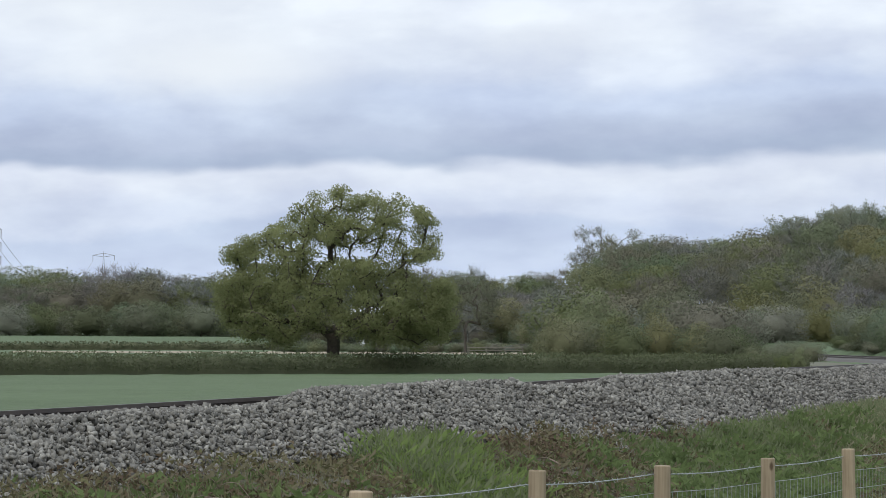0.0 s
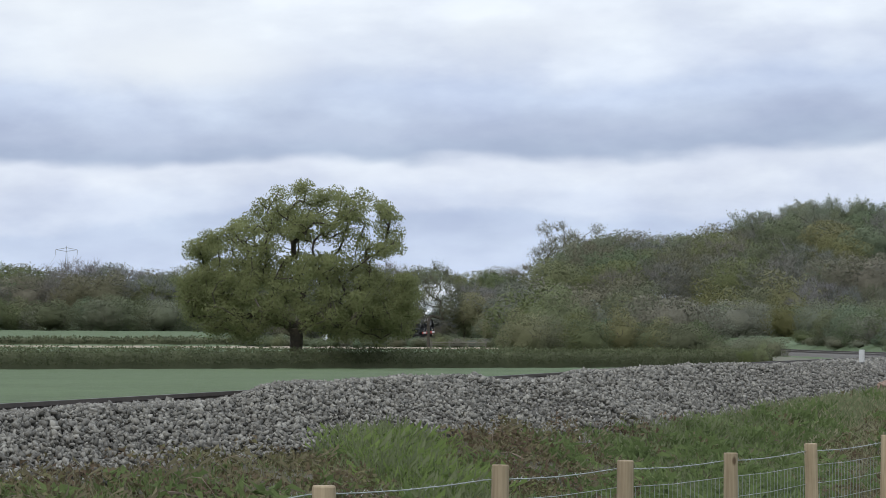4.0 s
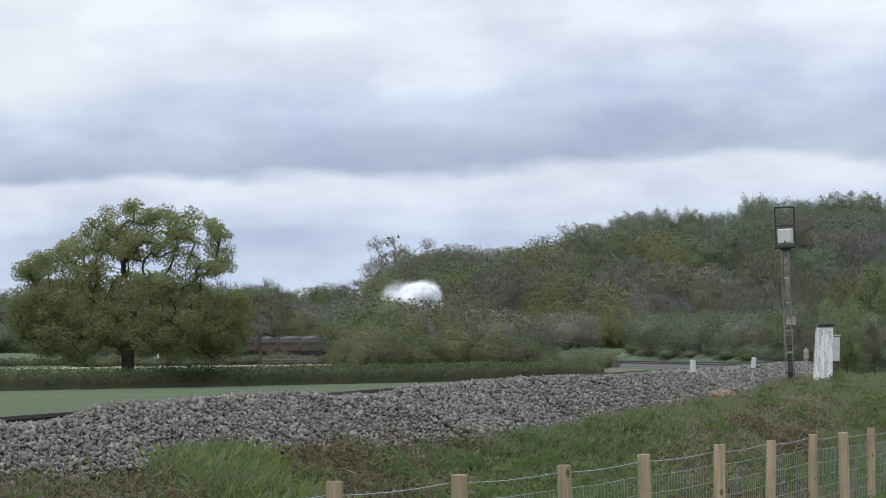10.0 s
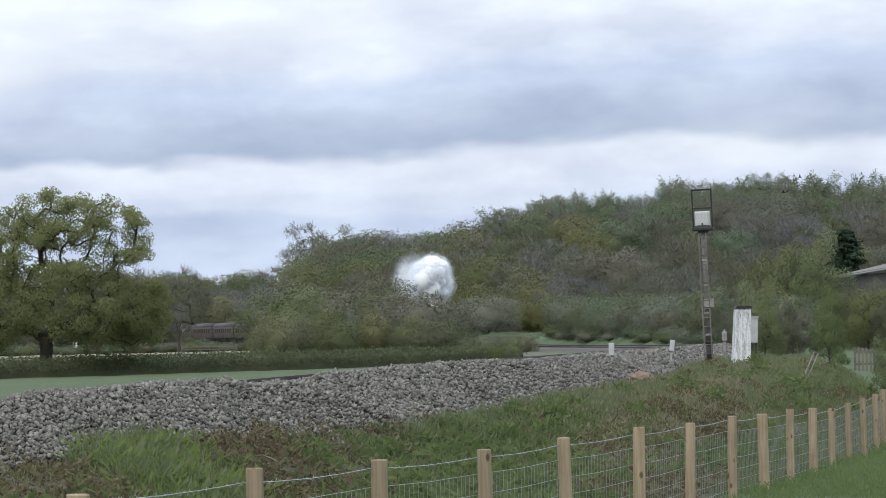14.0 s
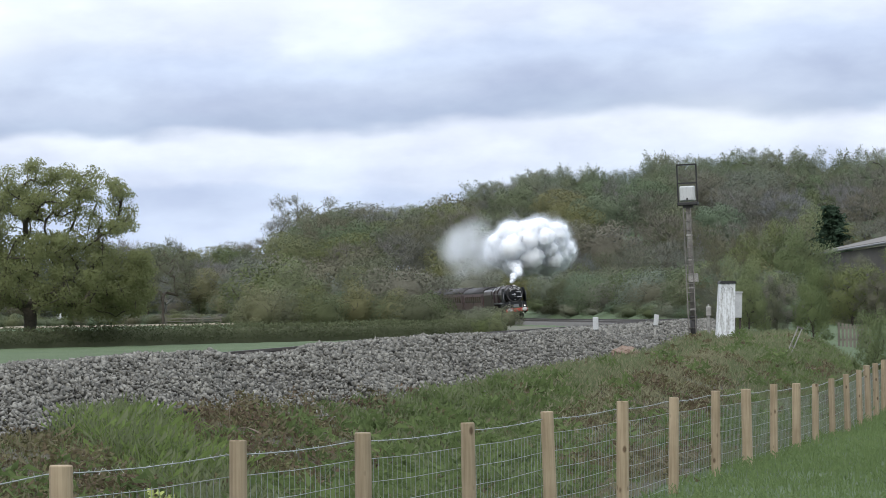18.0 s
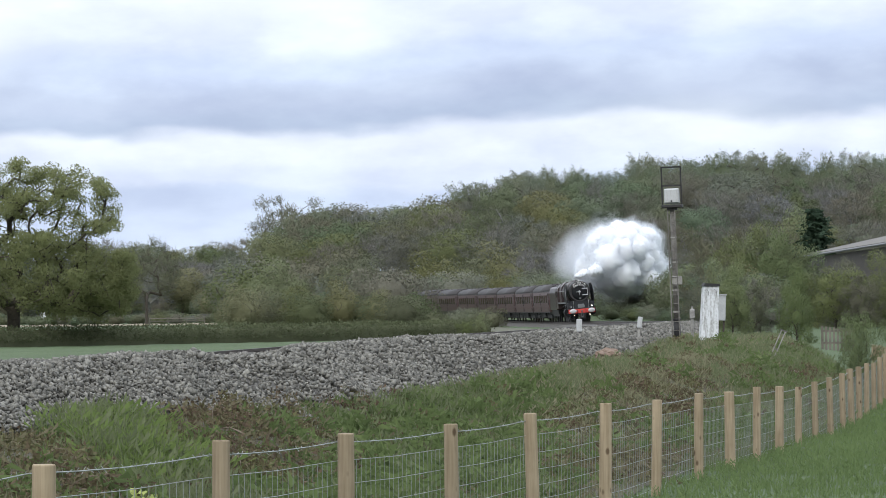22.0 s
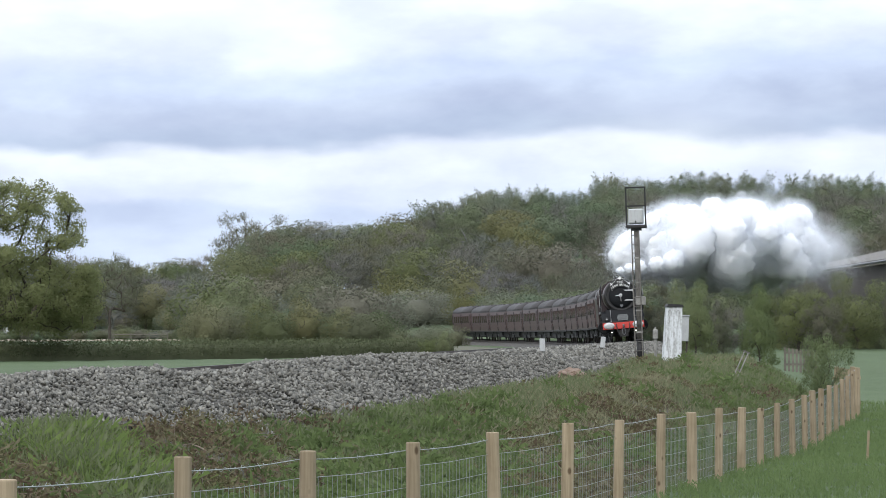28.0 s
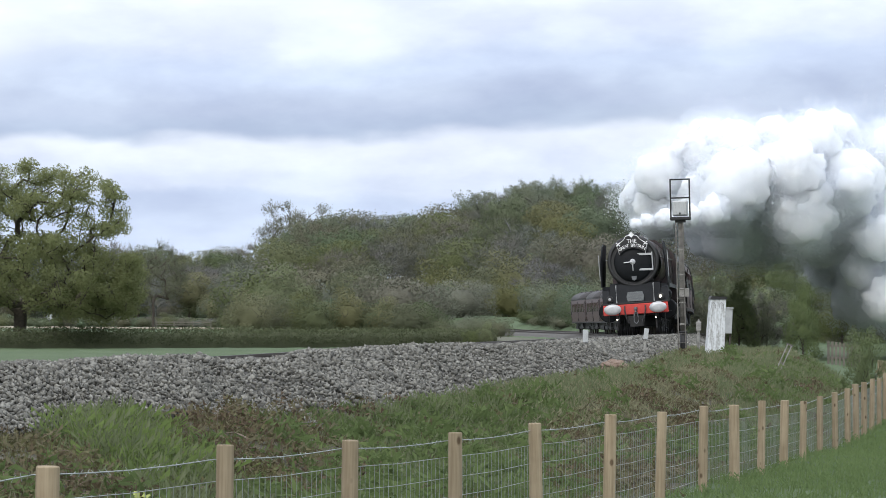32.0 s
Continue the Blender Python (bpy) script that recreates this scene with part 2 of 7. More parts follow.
def steam(name, dense=False):
    """Condensed steam: white droplets that scatter the light and let it through."""
    m, n, out = material(name)
    vec = n.add("ShaderNodeTexCoord").outputs["Object"]
    col = n.ramp(n.noise(vec, 1.1, 6.0, 0.65), [(0.3, (0.85, 0.88, 0.93)), (0.7, (0.905, 0.93, 0.97))])
    if dense:
        s = n.add("ShaderNodeBsdfPrincipled", {"Base Color": col, "Roughness": 1.0, "Specular IOR Level": 0.0, "Subsurface Weight": 1.0,
                                               "Subsurface Radius": (1.0, 1.0, 1.0), "Subsurface Scale": 5.0}).outputs[0]
    else:
        d = n.add("ShaderNodeBsdfDiffuse", {"Color": col})
        t = n.add("ShaderNodeBsdfTranslucent", {"Color": col})
        s = n.add("ShaderNodeMixShader", {0: 0.4, 1: d.outputs[0], 2: t.outputs[0]}).outputs[0]
    n.t.links.new(s, out.inputs[0])
    return m


M_PASTURE = pasture("pasture")
M_BALLAST = plain("ballast_bed", (0.042, 0.038, 0.033), (0.088, 0.081, 0.070), 9.0, 0.9, bump=0.8, bump_scale=14.0)
M_STONE = plain("crushed_granite", (0.084, 0.080, 0.069), (0.196, 0.190, 0.166), 5.0, 0.85, bump=0.3, island=0.5)
M_RAIL = plain("rail_steel", (0.035, 0.028, 0.024), (0.07, 0.055, 0.045), 3.0, 0.6, 0.4)
M_RAILTOP = plain("rail_head", (0.05, 0.048, 0.046), (0.10, 0.096, 0.092), 3.0, 0.5, 0.3, bump=0.05)
M_SLEEPER = plain("concrete_sleeper", (0.17, 0.16, 0.15), (0.3, 0.29, 0.27), 6.0, 0.9, each=0.15)
M_BLADE = leafy("grass_blades", [(0.090, 0.110, 0.050), (0.131, 0.155, 0.072), (0.176, 0.198, 0.101)], 0.4)
M_RANK = leafy("rank_grass", [(0.092, 0.132, 0.040), (0.136, 0.189, 0.058), (0.180, 0.238, 0.081)], 0.4)
M_TURF = leafy("turf_blades", [(0.138, 0.174, 0.084), (0.186, 0.228, 0.114), (0.236, 0.278, 0.146)], 0.45)
M_BLADE_DRY = leafy("dry_grass", [(0.11, 0.09, 0.06), (0.165, 0.14, 0.09), (0.235, 0.20, 0.135)], 0.25)
M_WEED = leafy("weed_leaves", [(0.065, 0.095, 0.040), (0.110, 0.157, 0.065), (0.176, 0.236, 0.101)], 0.45)
M_BRAMBLE = leafy("bramble_leaves", [(0.081, 0.065, 0.055), (0.116, 0.093, 0.074), (0.119, 0.128, 0.070), (0.157, 0.136, 0.106)], 0.2)
M_FLOWER = leafy("pale_flowers", [(0.45, 0.45, 0.2), (0.6, 0.6, 0.3), (0.7, 0.68, 0.45)], 0.3)
M_OAK = leafy("oak_leaves", [(0.163, 0.184, 0.080), (0.221, 0.244, 0.108), (0.265, 0.290, 0.134)], 0.55, 0.08)
M_BARK = plain("bark", (0.035, 0.03, 0.024), (0.10, 0.085, 0.065), 5.0, 0.95, bump=0.7)
M_TWIG = leafy("bare_twigs", [(0.145, 0.143, 0.125), (0.172, 0.171, 0.149), (0.200, 0.198, 0.172)], 0.25, 0.15)
M_BUD = leafy("opening_buds", [(0.140, 0.138, 0.105), (0.167, 0.166, 0.126), (0.195, 0.193, 0.147)], 0.3, 0.15)
M_CANE = plain("bramble_cane", (0.10, 0.075, 0.055), (0.17, 0.135, 0.10), 3.0, 0.9, bump=0)
M_OLIVE = leafy("olive_leaves", [(0.133, 0.136, 0.096), (0.159, 0.162, 0.114), (0.185, 0.188, 0.133)], 0.33, 0.17)
M_YELLOW = leafy("yellow_green_leaves", [(0.129, 0.138, 0.069), (0.165, 0.176, 0.089), (0.202, 0.215, 0.110)], 0.33, 0.17)
M_GREEN = leafy("spring_leaves", [(0.114, 0.134, 0.084), (0.134, 0.163, 0.092), (0.160, 0.193, 0.109)], 0.33, 0.17)
M_HAW = leafy("thorn_leaves", [(0.139, 0.164, 0.080), (0.178, 0.206, 0.102), (0.210, 0.239, 0.124)], 0.33, 0.14)
M_GREYGREEN = leafy("willow_leaves", [(0.141, 0.155, 0.110), (0.169, 0.184, 0.126), (0.196, 0.213, 0.144)], 0.33, 0.15)
M_POPLAR = leafy("poplar_leaves", [(0.146, 0.169, 0.112), (0.174, 0.200, 0.134), (0.200, 0.230, 0.155)], 0.33, 0.12)
M_FIR = leafy("fir_needles", [(0.037, 0.057, 0.041), (0.045, 0.070, 0.050), (0.053, 0.083, 0.059)], 0.1, 0.1)
M_HEDGE = leafy("hedge_leaves", [(0.080, 0.090, 0.054), (0.122, 0.134, 0.080), (0.165, 0.176, 0.106)], 0.35, 0.1)
M_POST = timber("treated_timber", (0.19, 0.145, 0.09), (0.345, 0.28, 0.19))
M_WIRE = plain("galvanised_wire", (0.20, 0.22, 0.215), (0.32, 0.34, 0.33), 8.0, 0.5, 0.6, bump=0)
M_GALV = plain("weathered_galvanised_steel", (0.13, 0.125, 0.115), (0.38, 0.37, 0.34), 5.0, 0.65, 0.3)
M_POSTSTEEL = plain("dark_weathered_steel", (0.055, 0.05, 0.043), (0.21, 0.2, 0.18), 4.0, 0.7, 0.2)
M_BLACK = plain("black_steel", (0.008, 0.008, 0.009), (0.022, 0.021, 0.020), 4.0, 0.65, 0.0, bump=0.1)
M_LOCO = plain("black_loco_paint", (0.006, 0.007, 0.008), (0.014, 0.015, 0.017), 1.5, 0.55, 0.0, bump=0.05, spec=0.15)
M_SMOKEBOX = plain("sooty_smokebox", (0.014, 0.014, 0.015), (0.035, 0.034, 0.034), 3.0, 0.6, bump=0.1)
# worn bare steel, and the lit grey given to the running plate edge
M_GREYSTEEL = plain("worn_grey_steel_and_lit_edge", (0.10, 0.105, 0.11), (0.19, 0.195, 0.2), 3.0, 0.5, 0.4)
M_MAROON = plain("maroon_paint", (0.020, 0.011, 0.011), (0.036, 0.019, 0.018), 2.0, 0.4, bump=0.04, coat=0.2)
M_COACH = plain("dull_maroon_coach_paint", (0.055, 0.028, 0.027), (0.076, 0.039, 0.036), 1.2, 0.5, bump=0.04, each=0.08)
M_ROOF = plain("grey_roof", (0.026, 0.023, 0.023), (0.046, 0.041, 0.041), 1.0, 0.75, each=0.12)
M_RED = plain("red_beam_paint", (0.42, 0.030, 0.025), (0.55, 0.055, 0.04), 5.0, 0.45, bump=0.05)
M_SILVER = plain("burnished_steel", (0.36, 0.36, 0.37), (0.5, 0.5, 0.5), 6.0, 0.45, 0.4, bump=0.05)
M_WHITE = paint_dirty("flaking_white_paint", (0.60, 0.62, 0.63), (0.24, 0.24, 0.22), 0.6, 0.7, 3.0)
M_PALE = paint_dirty("grubby_white_plastic", (0.40, 0.41, 0.41), (0.24, 0.23, 0.21), 0.55, 0.4, 6.0)
M_BOARD = plain("white_lettering", (0.75, 0.75, 0.75), (0.85, 0.85, 0.85), 5.0, 0.5, bump=0)
M_GREYBOX = plain("grey_cabinet_paint", (0.28, 0.29, 0.29), (0.40, 0.41, 0.41), 3.0, 0.6)
M_GLASS = plain("dark_window_glass", (0.012, 0.014, 0.016), (0.03, 0.034, 0.038), 2.0, 0.16, 0.0, bump=0)
M_LAMP = glow("lit_lamp", (1.0, 0.93, 0.78), 6.0)
M_SHED = plain("weathered_shed_cladding", (0.045, 0.038, 0.033), (0.08, 0.07, 0.062), 0.4, 0.8)
M_SHEDROOF = plain("fibre_cement_roof", (0.10, 0.093, 0.083), (0.155, 0.145, 0.13), 0.5, 0.85)
M_STRAW = plain("dry_straw_bank", (0.165, 0.135, 0.09), (0.26, 0.22, 0.15), 0.8, 0.9)
M_SOIL = plain("earth_and_litter", (0.028, 0.026, 0.016), (0.085, 0.074, 0.046), 2.5, 0.95, bump=0.8)
M_RUST = plain("rusty_fines", (0.13, 0.09, 0.065), (0.23, 0.165, 0.125), 6.0, 0.95)
M_CESS = plain("dirty_cess_gravel", (0.050, 0.052, 0.030), (0.105, 0.105, 0.065), 1.5, 0.95, bump=0.5)
M_OLDWOOD = plain("rotten_timber", (0.03, 0.022, 0.018), (0.075, 0.052, 0.042), 3.0, 0.95, bump=0.6)
M_GREYWOOD = plain("greyed_timber", (0.10, 0.09, 0.075), (0.17, 0.155, 0.125), 4.0, 0.9, bump=0.4, each=0.12)
# pale blue-grey stands in for the haze over the far woods
M_FARHILL = plain("distant_woods_haze_tint", (0.085, 0.10, 0.11), (0.12, 0.135, 0.14), 0.01, 0.95, bump=0)
M_PYLON = plain("pylon_steel", (0.22, 0.23, 0.25), (0.32, 0.33, 0.35), 1.0, 0.6, 0.3)
M_STEAM = steam("steam_droplets")
M_STEAM_HEART = steam("dense_steam", True)
M_PALEGRASS = leafy("pale_grass", [(0.15, 0.16, 0.09), (0.19, 0.20, 0.115), (0.24, 0.245, 0.15)], 0.35)
M_CRESTPLATE = plain("pewter_plate", (0.10, 0.11, 0.11), (0.2, 0.21, 0.21), 30.0, 0.5, 0.3)

# ---- building helpers ----
def mesh_ob(name, verts, faces, mat, parent=None, smooth=False):
    """One mesh object from vertex and face arrays (faces: an array of equal-sided polygons, or a list)."""
    me = bpy.data.meshes.new(name)
    if isinstance(faces, np.ndarray):
        k, w = faces.shape
        me.vertices.add(len(verts))
        me.vertices.foreach_set("co", np.asarray(verts, dtype=np.float32).ravel())
        me.loops.add(k * w)
        me.loops.foreach_set("vertex_index", faces.astype(np.int32).ravel())
        me.polygons.add(k)
        me.polygons.foreach_set("loop_start", np.arange(0, k * w, w, dtype=np.int32))
        me.polygons.foreach_set("loop_total", np.full(k, w, dtype=np.int32))
        me.update(calc_edges=True)
    else:
        me.from_pydata([tuple(v) for v in verts], [], faces)
    me.materials.append(mat)
    if smooth:
        me.polygons.foreach_set("use_smooth", np.ones(len(me.polygons), dtype=bool))
    ob = new(name, me)
    if parent:
        ob.parent = parent
    return ob


def part(name, bm, mat, parent=None, label="", smooth=False):
    me = bpy.data.meshes.new(name)
    bmesh.ops.recalc_face_normals(bm, faces=bm.faces)
    bm.to_mesh(me)
    bm.free()
    me.materials.append(mat)
    if smooth:
        for p in me.polygons:
            p.use_smooth = len(p.vertices) == 4
    ob = new(name, me)
    ob.parent = parent
    if label:
        tagged(ob, label)
    return ob


def box(bm, c, s, rot=None, bevel=0.0):
    """A box of size s about c, its edges taken off by bevel."""
    m = Matrix.Translation(c) @ (rot.to_4x4() if rot else Matrix.Identity(4)) @ Matrix.Diagonal((*s, 1))
    r = bmesh.ops.create_cube(bm, size=1.0, matrix=m)
    if bevel:
        es = list({e for v in r["verts"] for e in v.link_edges})
        bmesh.ops.bevel(bm, geom=es, offset=bevel, segments=1, affect="EDGES")
    return bm


def rod(bm, a, b, r0, r1=None, seg=10):
    """A tapered round bar from a to b, with caps."""
    a, b = Vector(a), Vector(b)
    d = b - a
    m = Matrix.Translation((a + b) / 2) @ d.to_track_quat("Z", "Y").to_matrix().to_4x4()
    bmesh.ops.create_cone(bm, cap_ends=True, segments=seg, radius1=r0, radius2=r0 if r1 is None else r1, depth=d.length, matrix=m)
    return bm


def lathe(bm, profile, m, seg=28):
    """Turns a profile of (radius, height) about the z axis of m."""
    rings = []
    for r, h in profile:
        if r < 1e-5:
            rings.append([bm.verts.new(m @ Vector((0, 0, h)))])
        else:
            rings.append([bm.verts.new(m @ Vector((r * math.cos(a), r * math.sin(a), h))) for a in (2 * math.pi * i / seg for i in range(seg))])
    for p, q in zip(rings, rings[1:]):
        for i in range(seg):
            j = (i + 1) % seg
            f = [p[i % len(p)], p[j % len(p)], q[j % len(q)], q[i % len(q)]]
            f = list(dict.fromkeys(f))
            if len(f) > 2:
                bm.faces.new(f)
    return bm


def sweep(bm, pts, r, seg=6):
    """A round bar along a run of points."""
    pts = [Vector(p) for p in pts]
    rings = []
    for i, p in enumerate(pts):
        d = (pts[min(i + 1, len(pts) - 1)] - pts[max(i - 1, 0)]).normalized()
        q = d.to_track_quat("Z", "Y").to_matrix()
        rr = r[i] if isinstance(r, (list, tuple)) else r
        rings.append([bm.verts.new(p + q @ Vector((rr * math.cos(a), rr * math.sin(a), 0))) for a in (2 * math.pi * k / seg for k in range(seg))])
    for a, b in zip(rings, rings[1:]):
        for k in range(seg):
            bm.faces.new((a[k], a[(k + 1) % seg], b[(k + 1) % seg], b[k]))
    bm.faces.new(rings[0][::-1])
    bm.faces.new(rings[-1])
    return bm


def extrude_outline(bm, outline, axis, a, b):
    """A prism: a closed outline of 2D points pushed along an axis ('x' or 'y') from a to b."""
    def at(p, t):
        return (t, p[0], p[1]) if axis == "x" else (p[0], t, p[1])
    lo = [bm.verts.new(at(p, a)) for p in outline]
    hi = [bm.verts.new(at(p, b)) for p in outline]
    k = len(outline)
    for i in range(k):
        bm.faces.new((lo[i], lo[(i + 1) % k], hi[(i + 1) % k], hi[i]))
    bm.faces.new(lo[::-1])
    bm.faces.new(hi)
    return bm


def nb():
    return bmesh.new()


def empty(name, m=None):
    ob = new(name)
    ob.empty_display_size = 0.3
    if m is not None:
        ob.matrix_basis = m
    return ob


# ---- the lie of the land ----
EZ = EYE[2]


def smooth01(a, b, x):
    t = np.clip((np.asarray(x, dtype=float) - a) / (b - a), 0, 1)
    return t * t * (3 - 2 * t)


_ty = np.arange(-60, 1600, 5.0)
_to = np.convolve(np.pad(np.interp(_ty, [0, 175, 238, 327, 437, 520, 640], [0, 0, 0.5, 0.65, 1.0, 0.8, 0]), 8, mode="edge"), np.ones(17) / 17, mode="valid")


def track_x(y):
    """The middle of the line: an even curve, eased out a little beyond the signal."""
    return TRK[0] + TRK[1] * y + TRK[2] * y * y + np.interp(y, _ty, _to)


def track_slope(y):
    return TRK[1] + 2 * TRK[2] * y + (np.interp(y + 5, _ty, _to) - np.interp(y - 5, _ty, _to)) / 10


TRK = (-13.538, 0.185444, -0.000304147)
_RY = [0, 30, 48, 61, 90, 112, 153, 201, 245, 324, 440, 600, 800, 1000, 1500]
_RH = [0.80, 0.72, 0.58, 0.54, 0.46, 0.46, 0.46, 0.53, 0.64, 0.88, 0.92, 0.35, -0.55, -1.3, -2.0]
_ys = np.arange(-40, 1500, 5.0)
_hs = np.convolve(np.pad(np.interp(_ys, _RY, _RH), 6, mode="edge"), np.ones(13) / 13, mode="valid")


def rail_z(y):
    """Height of the rail heads along the line."""
    return EZ - np.interp(y, _ys, _hs)


def side(x, y):
    """Distance from the middle of the line, positive on the camera's side."""
    return (x - track_x(y)) / np.sqrt(1 + track_slope(y) ** 2)


def bumps(x, y, k, seed=0.0):
    """Cheap smooth unevenness, -1 to 1."""
    return (np.sin(x * k + seed) * np.cos(y * k * 0.83 + seed * 1.7) + 0.6 * np.sin(x * k * 2.3 + y * k * 1.9 + seed * 2.1)
            + 0.4 * np.cos(x * k * 4.1 - y * k * 3.7 + seed)) / 2.0


def ground_z(x, y):
    x, y = np.asarray(x, dtype=float), np.asarray(y, dtype=float)
    yy = np.maximum(y, 1.0)
    u = FOCAL * x / yy
    left = np.interp(y, [0, 60, 150, 330, 420, 600, 700, 850, 1100, 2000, 4500], [-1.6, -2.0, -2.2, -2.15, -1.7, -1.1, 0.0, 1.5, 3, 5, 8])
    right = np.interp(y, [-50, 0, 18, 30, 45, 70, 100, 130, 300, 500, 600, 4500], [-1.7, -1.7, -1.75, -1.8, -1.85, -2.13, -2.15, -1.75, -0.4, 0.0, 1.0, 4.0])
    hill = np.interp(u, [-700, -400, -260, 0, 60, 160, 900], [1.0, 3.0, 9.0, 11.0, 16.0, 20.0, 22.0]) * smooth01(620, 1080, y) * (1 - 0.6 * smooth01(1300, 2500, y))
    a = smooth01(-360, -300, u)
    hill = hill * (a + (1 - a) * smooth01(880, 1100, y))
    # the upper field lies higher than the low ground under the line
    sunk = np.interp(y, [600, 700, 850, 1000, 1100], [0, 0.7, 1.8, 0.8, 0]) * smooth01(-880, -810, u) * (1 - smooth01(-330, -250, u))
    left = left - sunk
    d = side(x, y)
    z = np.where(d > 0, right, left) + hill - np.where(d > 0, 0.5 * sunk, 0.0)
    z = z + 0.05 * bumps(x, y, 0.7) * smooth01(3, 6, np.abs(d))
    # the railway's bank
    shelf = -np.interp(y, _ys, _hs) - np.interp(y, [0, 42, 60, 98, 112, 130], [0.5, 0.5, 0.70, 0.68, 0.58, 0.5])
    wide = np.where(d > 0, np.interp(y, [0, 55, 85, 125, 170, 900], [6.0, 6.0, 9.5, 10.0, 7.0, 8.0]), 6.0)
    start = np.where(d > 0, np.interp(y, [0, 55, 90, 125, 170], [2.9, 2.9, 5.5, 5.5, 2.9]), 2.9)
    t = np.clip((np.abs(d) - start) / (wide - start), 0, 1)
    t = t * t * (3 - 2 * t)
    near = (y > -60) & (y < 1450)
    z = np.where(near, shelf * (1 - t) + z * t, z)
    # tussocky hump between the fence and the stones
    z = z + 0.22 * np.exp(-(((u + 575) / 130) ** 2 + ((y - 27) / 5) ** 2))
    z = z + np.where((d > 2.7) & (d < 8) & (y < 130), 0.05 * bumps(x, y, 2.2, 1.0), 0.0)
    z = z - 0.22 * (1 - smooth01(1.9, 2.8, np.abs(d))) * near
    return EZ + z


def at_view(u, dist):
    """Plan position on the sight line u at a distance ahead."""
    return u / FOCAL * dist, dist


def build_ground():
    az = np.concatenate([np.arange(-180, -14, 6.0), np.arange(-14, 9.0, 0.16), np.arange(9.0, 180.1, 6.0), [180.0]])
    rad = [0.0]
    r = 2.0
    while r < 4600:
        rad.append(r)
        r *= 1.05 if r < 10 else (1.017 if r < 1500 else 1.06)
    rad = np.array(rad)
    A, Rr = np.meshgrid(np.radians(az), rad)
    X, Y = Rr * np.sin(A), Rr * np.cos(A)
    Z = ground_z(X, Y)
    V = np.stack([X, Y, Z], -1).reshape(-1, 3)
    n = len(az)
    i, j = np.meshgrid(np.arange(len(rad) - 1), np.arange(n - 1), indexing="ij")
    a = (i * n + j).ravel()
    F = np.stack([a, a + 1, a + n + 1, a + n], 1)
    g = mesh_ob("ground", V, F, M_PASTURE, smooth=True)
    tagged(g, "green grazed pasture rising to wooded ground", "ground", kind="structure")


build_ground()


# ---- the railway line ----
def along(y, d, z):
    """World point beside the line: at y, d metres to the camera's side, z above the rail heads."""
    m = track_slope(y)
    k = 1 / math.sqrt(1 + m * m)
    # d along the normal of the centre line
    return Vector((track_x(y) + d * k, y - d * m * k, float(rail_z(y)) + z + d * CANT))


CANT = 0.08
track = empty("railway_track")
tagged(track, "single railway line on grey stone ballast", "railway track", kind="structure")


def strip(name, ys, section, mat, parent, smooth=False):
    V, F = [], []
    k = len(section)
    for y in ys:
        for d, z in section:
            V.append(along(y, d, z))
    for i in range(len(ys) - 1):
        for j in range(k - 1):
            a = i * k + j
            F.append((a, a + 1, a + k + 1, a + k))
    return mesh_ob(name, V, F, mat, parent, smooth)


YS = np.concatenate([np.arange(-30, 140, 1.0), np.arange(140, 1000, 6.0)])
bed = strip("ballast_bed", YS, [(-3.3, -0.75), (-2.0, -0.17), (-1.2, -0.16), (0, -0.18), (1.2, -0.20), (1.95, -0.21), (2.5, -0.45), (3.2, -0.85), (4.2, -1.5)], M_BALLAST, track)
for d in (-0.75, 0.75):
    sec = [(d - 0.07, -0.16), (d - 0.012, -0.13), (d - 0.012, -0.05), (d - 0.035, -0.045), (d - 0.035, -0.004), (d + 0.035, -0.004), (d + 0.035, -0.045),
           (d + 0.012, -0.05), (d + 0.012, -0.13), (d + 0.07, -0.16)]
    strip("rail", YS, sec, M_RAIL, track)
    strip("rail_head", YS, [(d - 0.03, -0.003), (d - 0.02, 0.0), (d + 0.02, 0.0), (d + 0.03, -0.003)], M_RAILTOP, track)


def sleepers():
    bm = nb()
    extrude_outline(bm, [(-0.13, -0.2), (0.13, -0.2), (0.10, 0.0), (-0.10, 0.0)], "x", -1.25, 1.25)
    first = part("sleeper", bm, M_SLEEPER, track)
    y = 20.0
    k = 0
    while y < 150:
        ob = first if k == 0 else new("sleeper", first.data)
        ob.parent = track
        p = along(y, 0, -0.20)
        ob.matrix_basis = Matrix.Translation(p) @ Matrix.Rotation(-math.atan(track_slope(y)), 4, "Z") @ Matrix.Rotation(math.atan(CANT), 4, "Y")
        y += 0.68
        k += 1


sleepers()


def stone_shape(rng, n, size):
    """n angular stones: jittered blocks, (n, 8, 3)."""
    c = np.array([(sx, sy, sz) for sx in (-1, 1) for sy in (-1, 1) for sz in (-1, 1)], dtype=float)
    v = c[None] * (0.5 + rng.uniform(-0.34, 0.2, (n, 8, 3)))
    v *= rng.uniform(0.5, 1.25, (n, 1, 3)) * np.array([1, 1, 0.70])
    v *= size[:, None, None]
    q = rng.normal(size=(n, 4))
    q /= np.linalg.norm(q, axis=1)[:, None]
    w, x, y, z = q.T
    R = np.stack([1 - 2 * (y * y + z * z), 2 * (x * y - z * w), 2 * (x * z + y * w), 2 * (x * y + z * w), 1 - 2 * (x * x + z * z), 2 * (y * z - x * w),
                  2 * (x * z - y * w), 2 * (y * z + x * w), 1 - 2 * (x * x + y * y)], 1).reshape(n, 3, 3)
    return np.einsum("nij,nkj->nki", R, v)


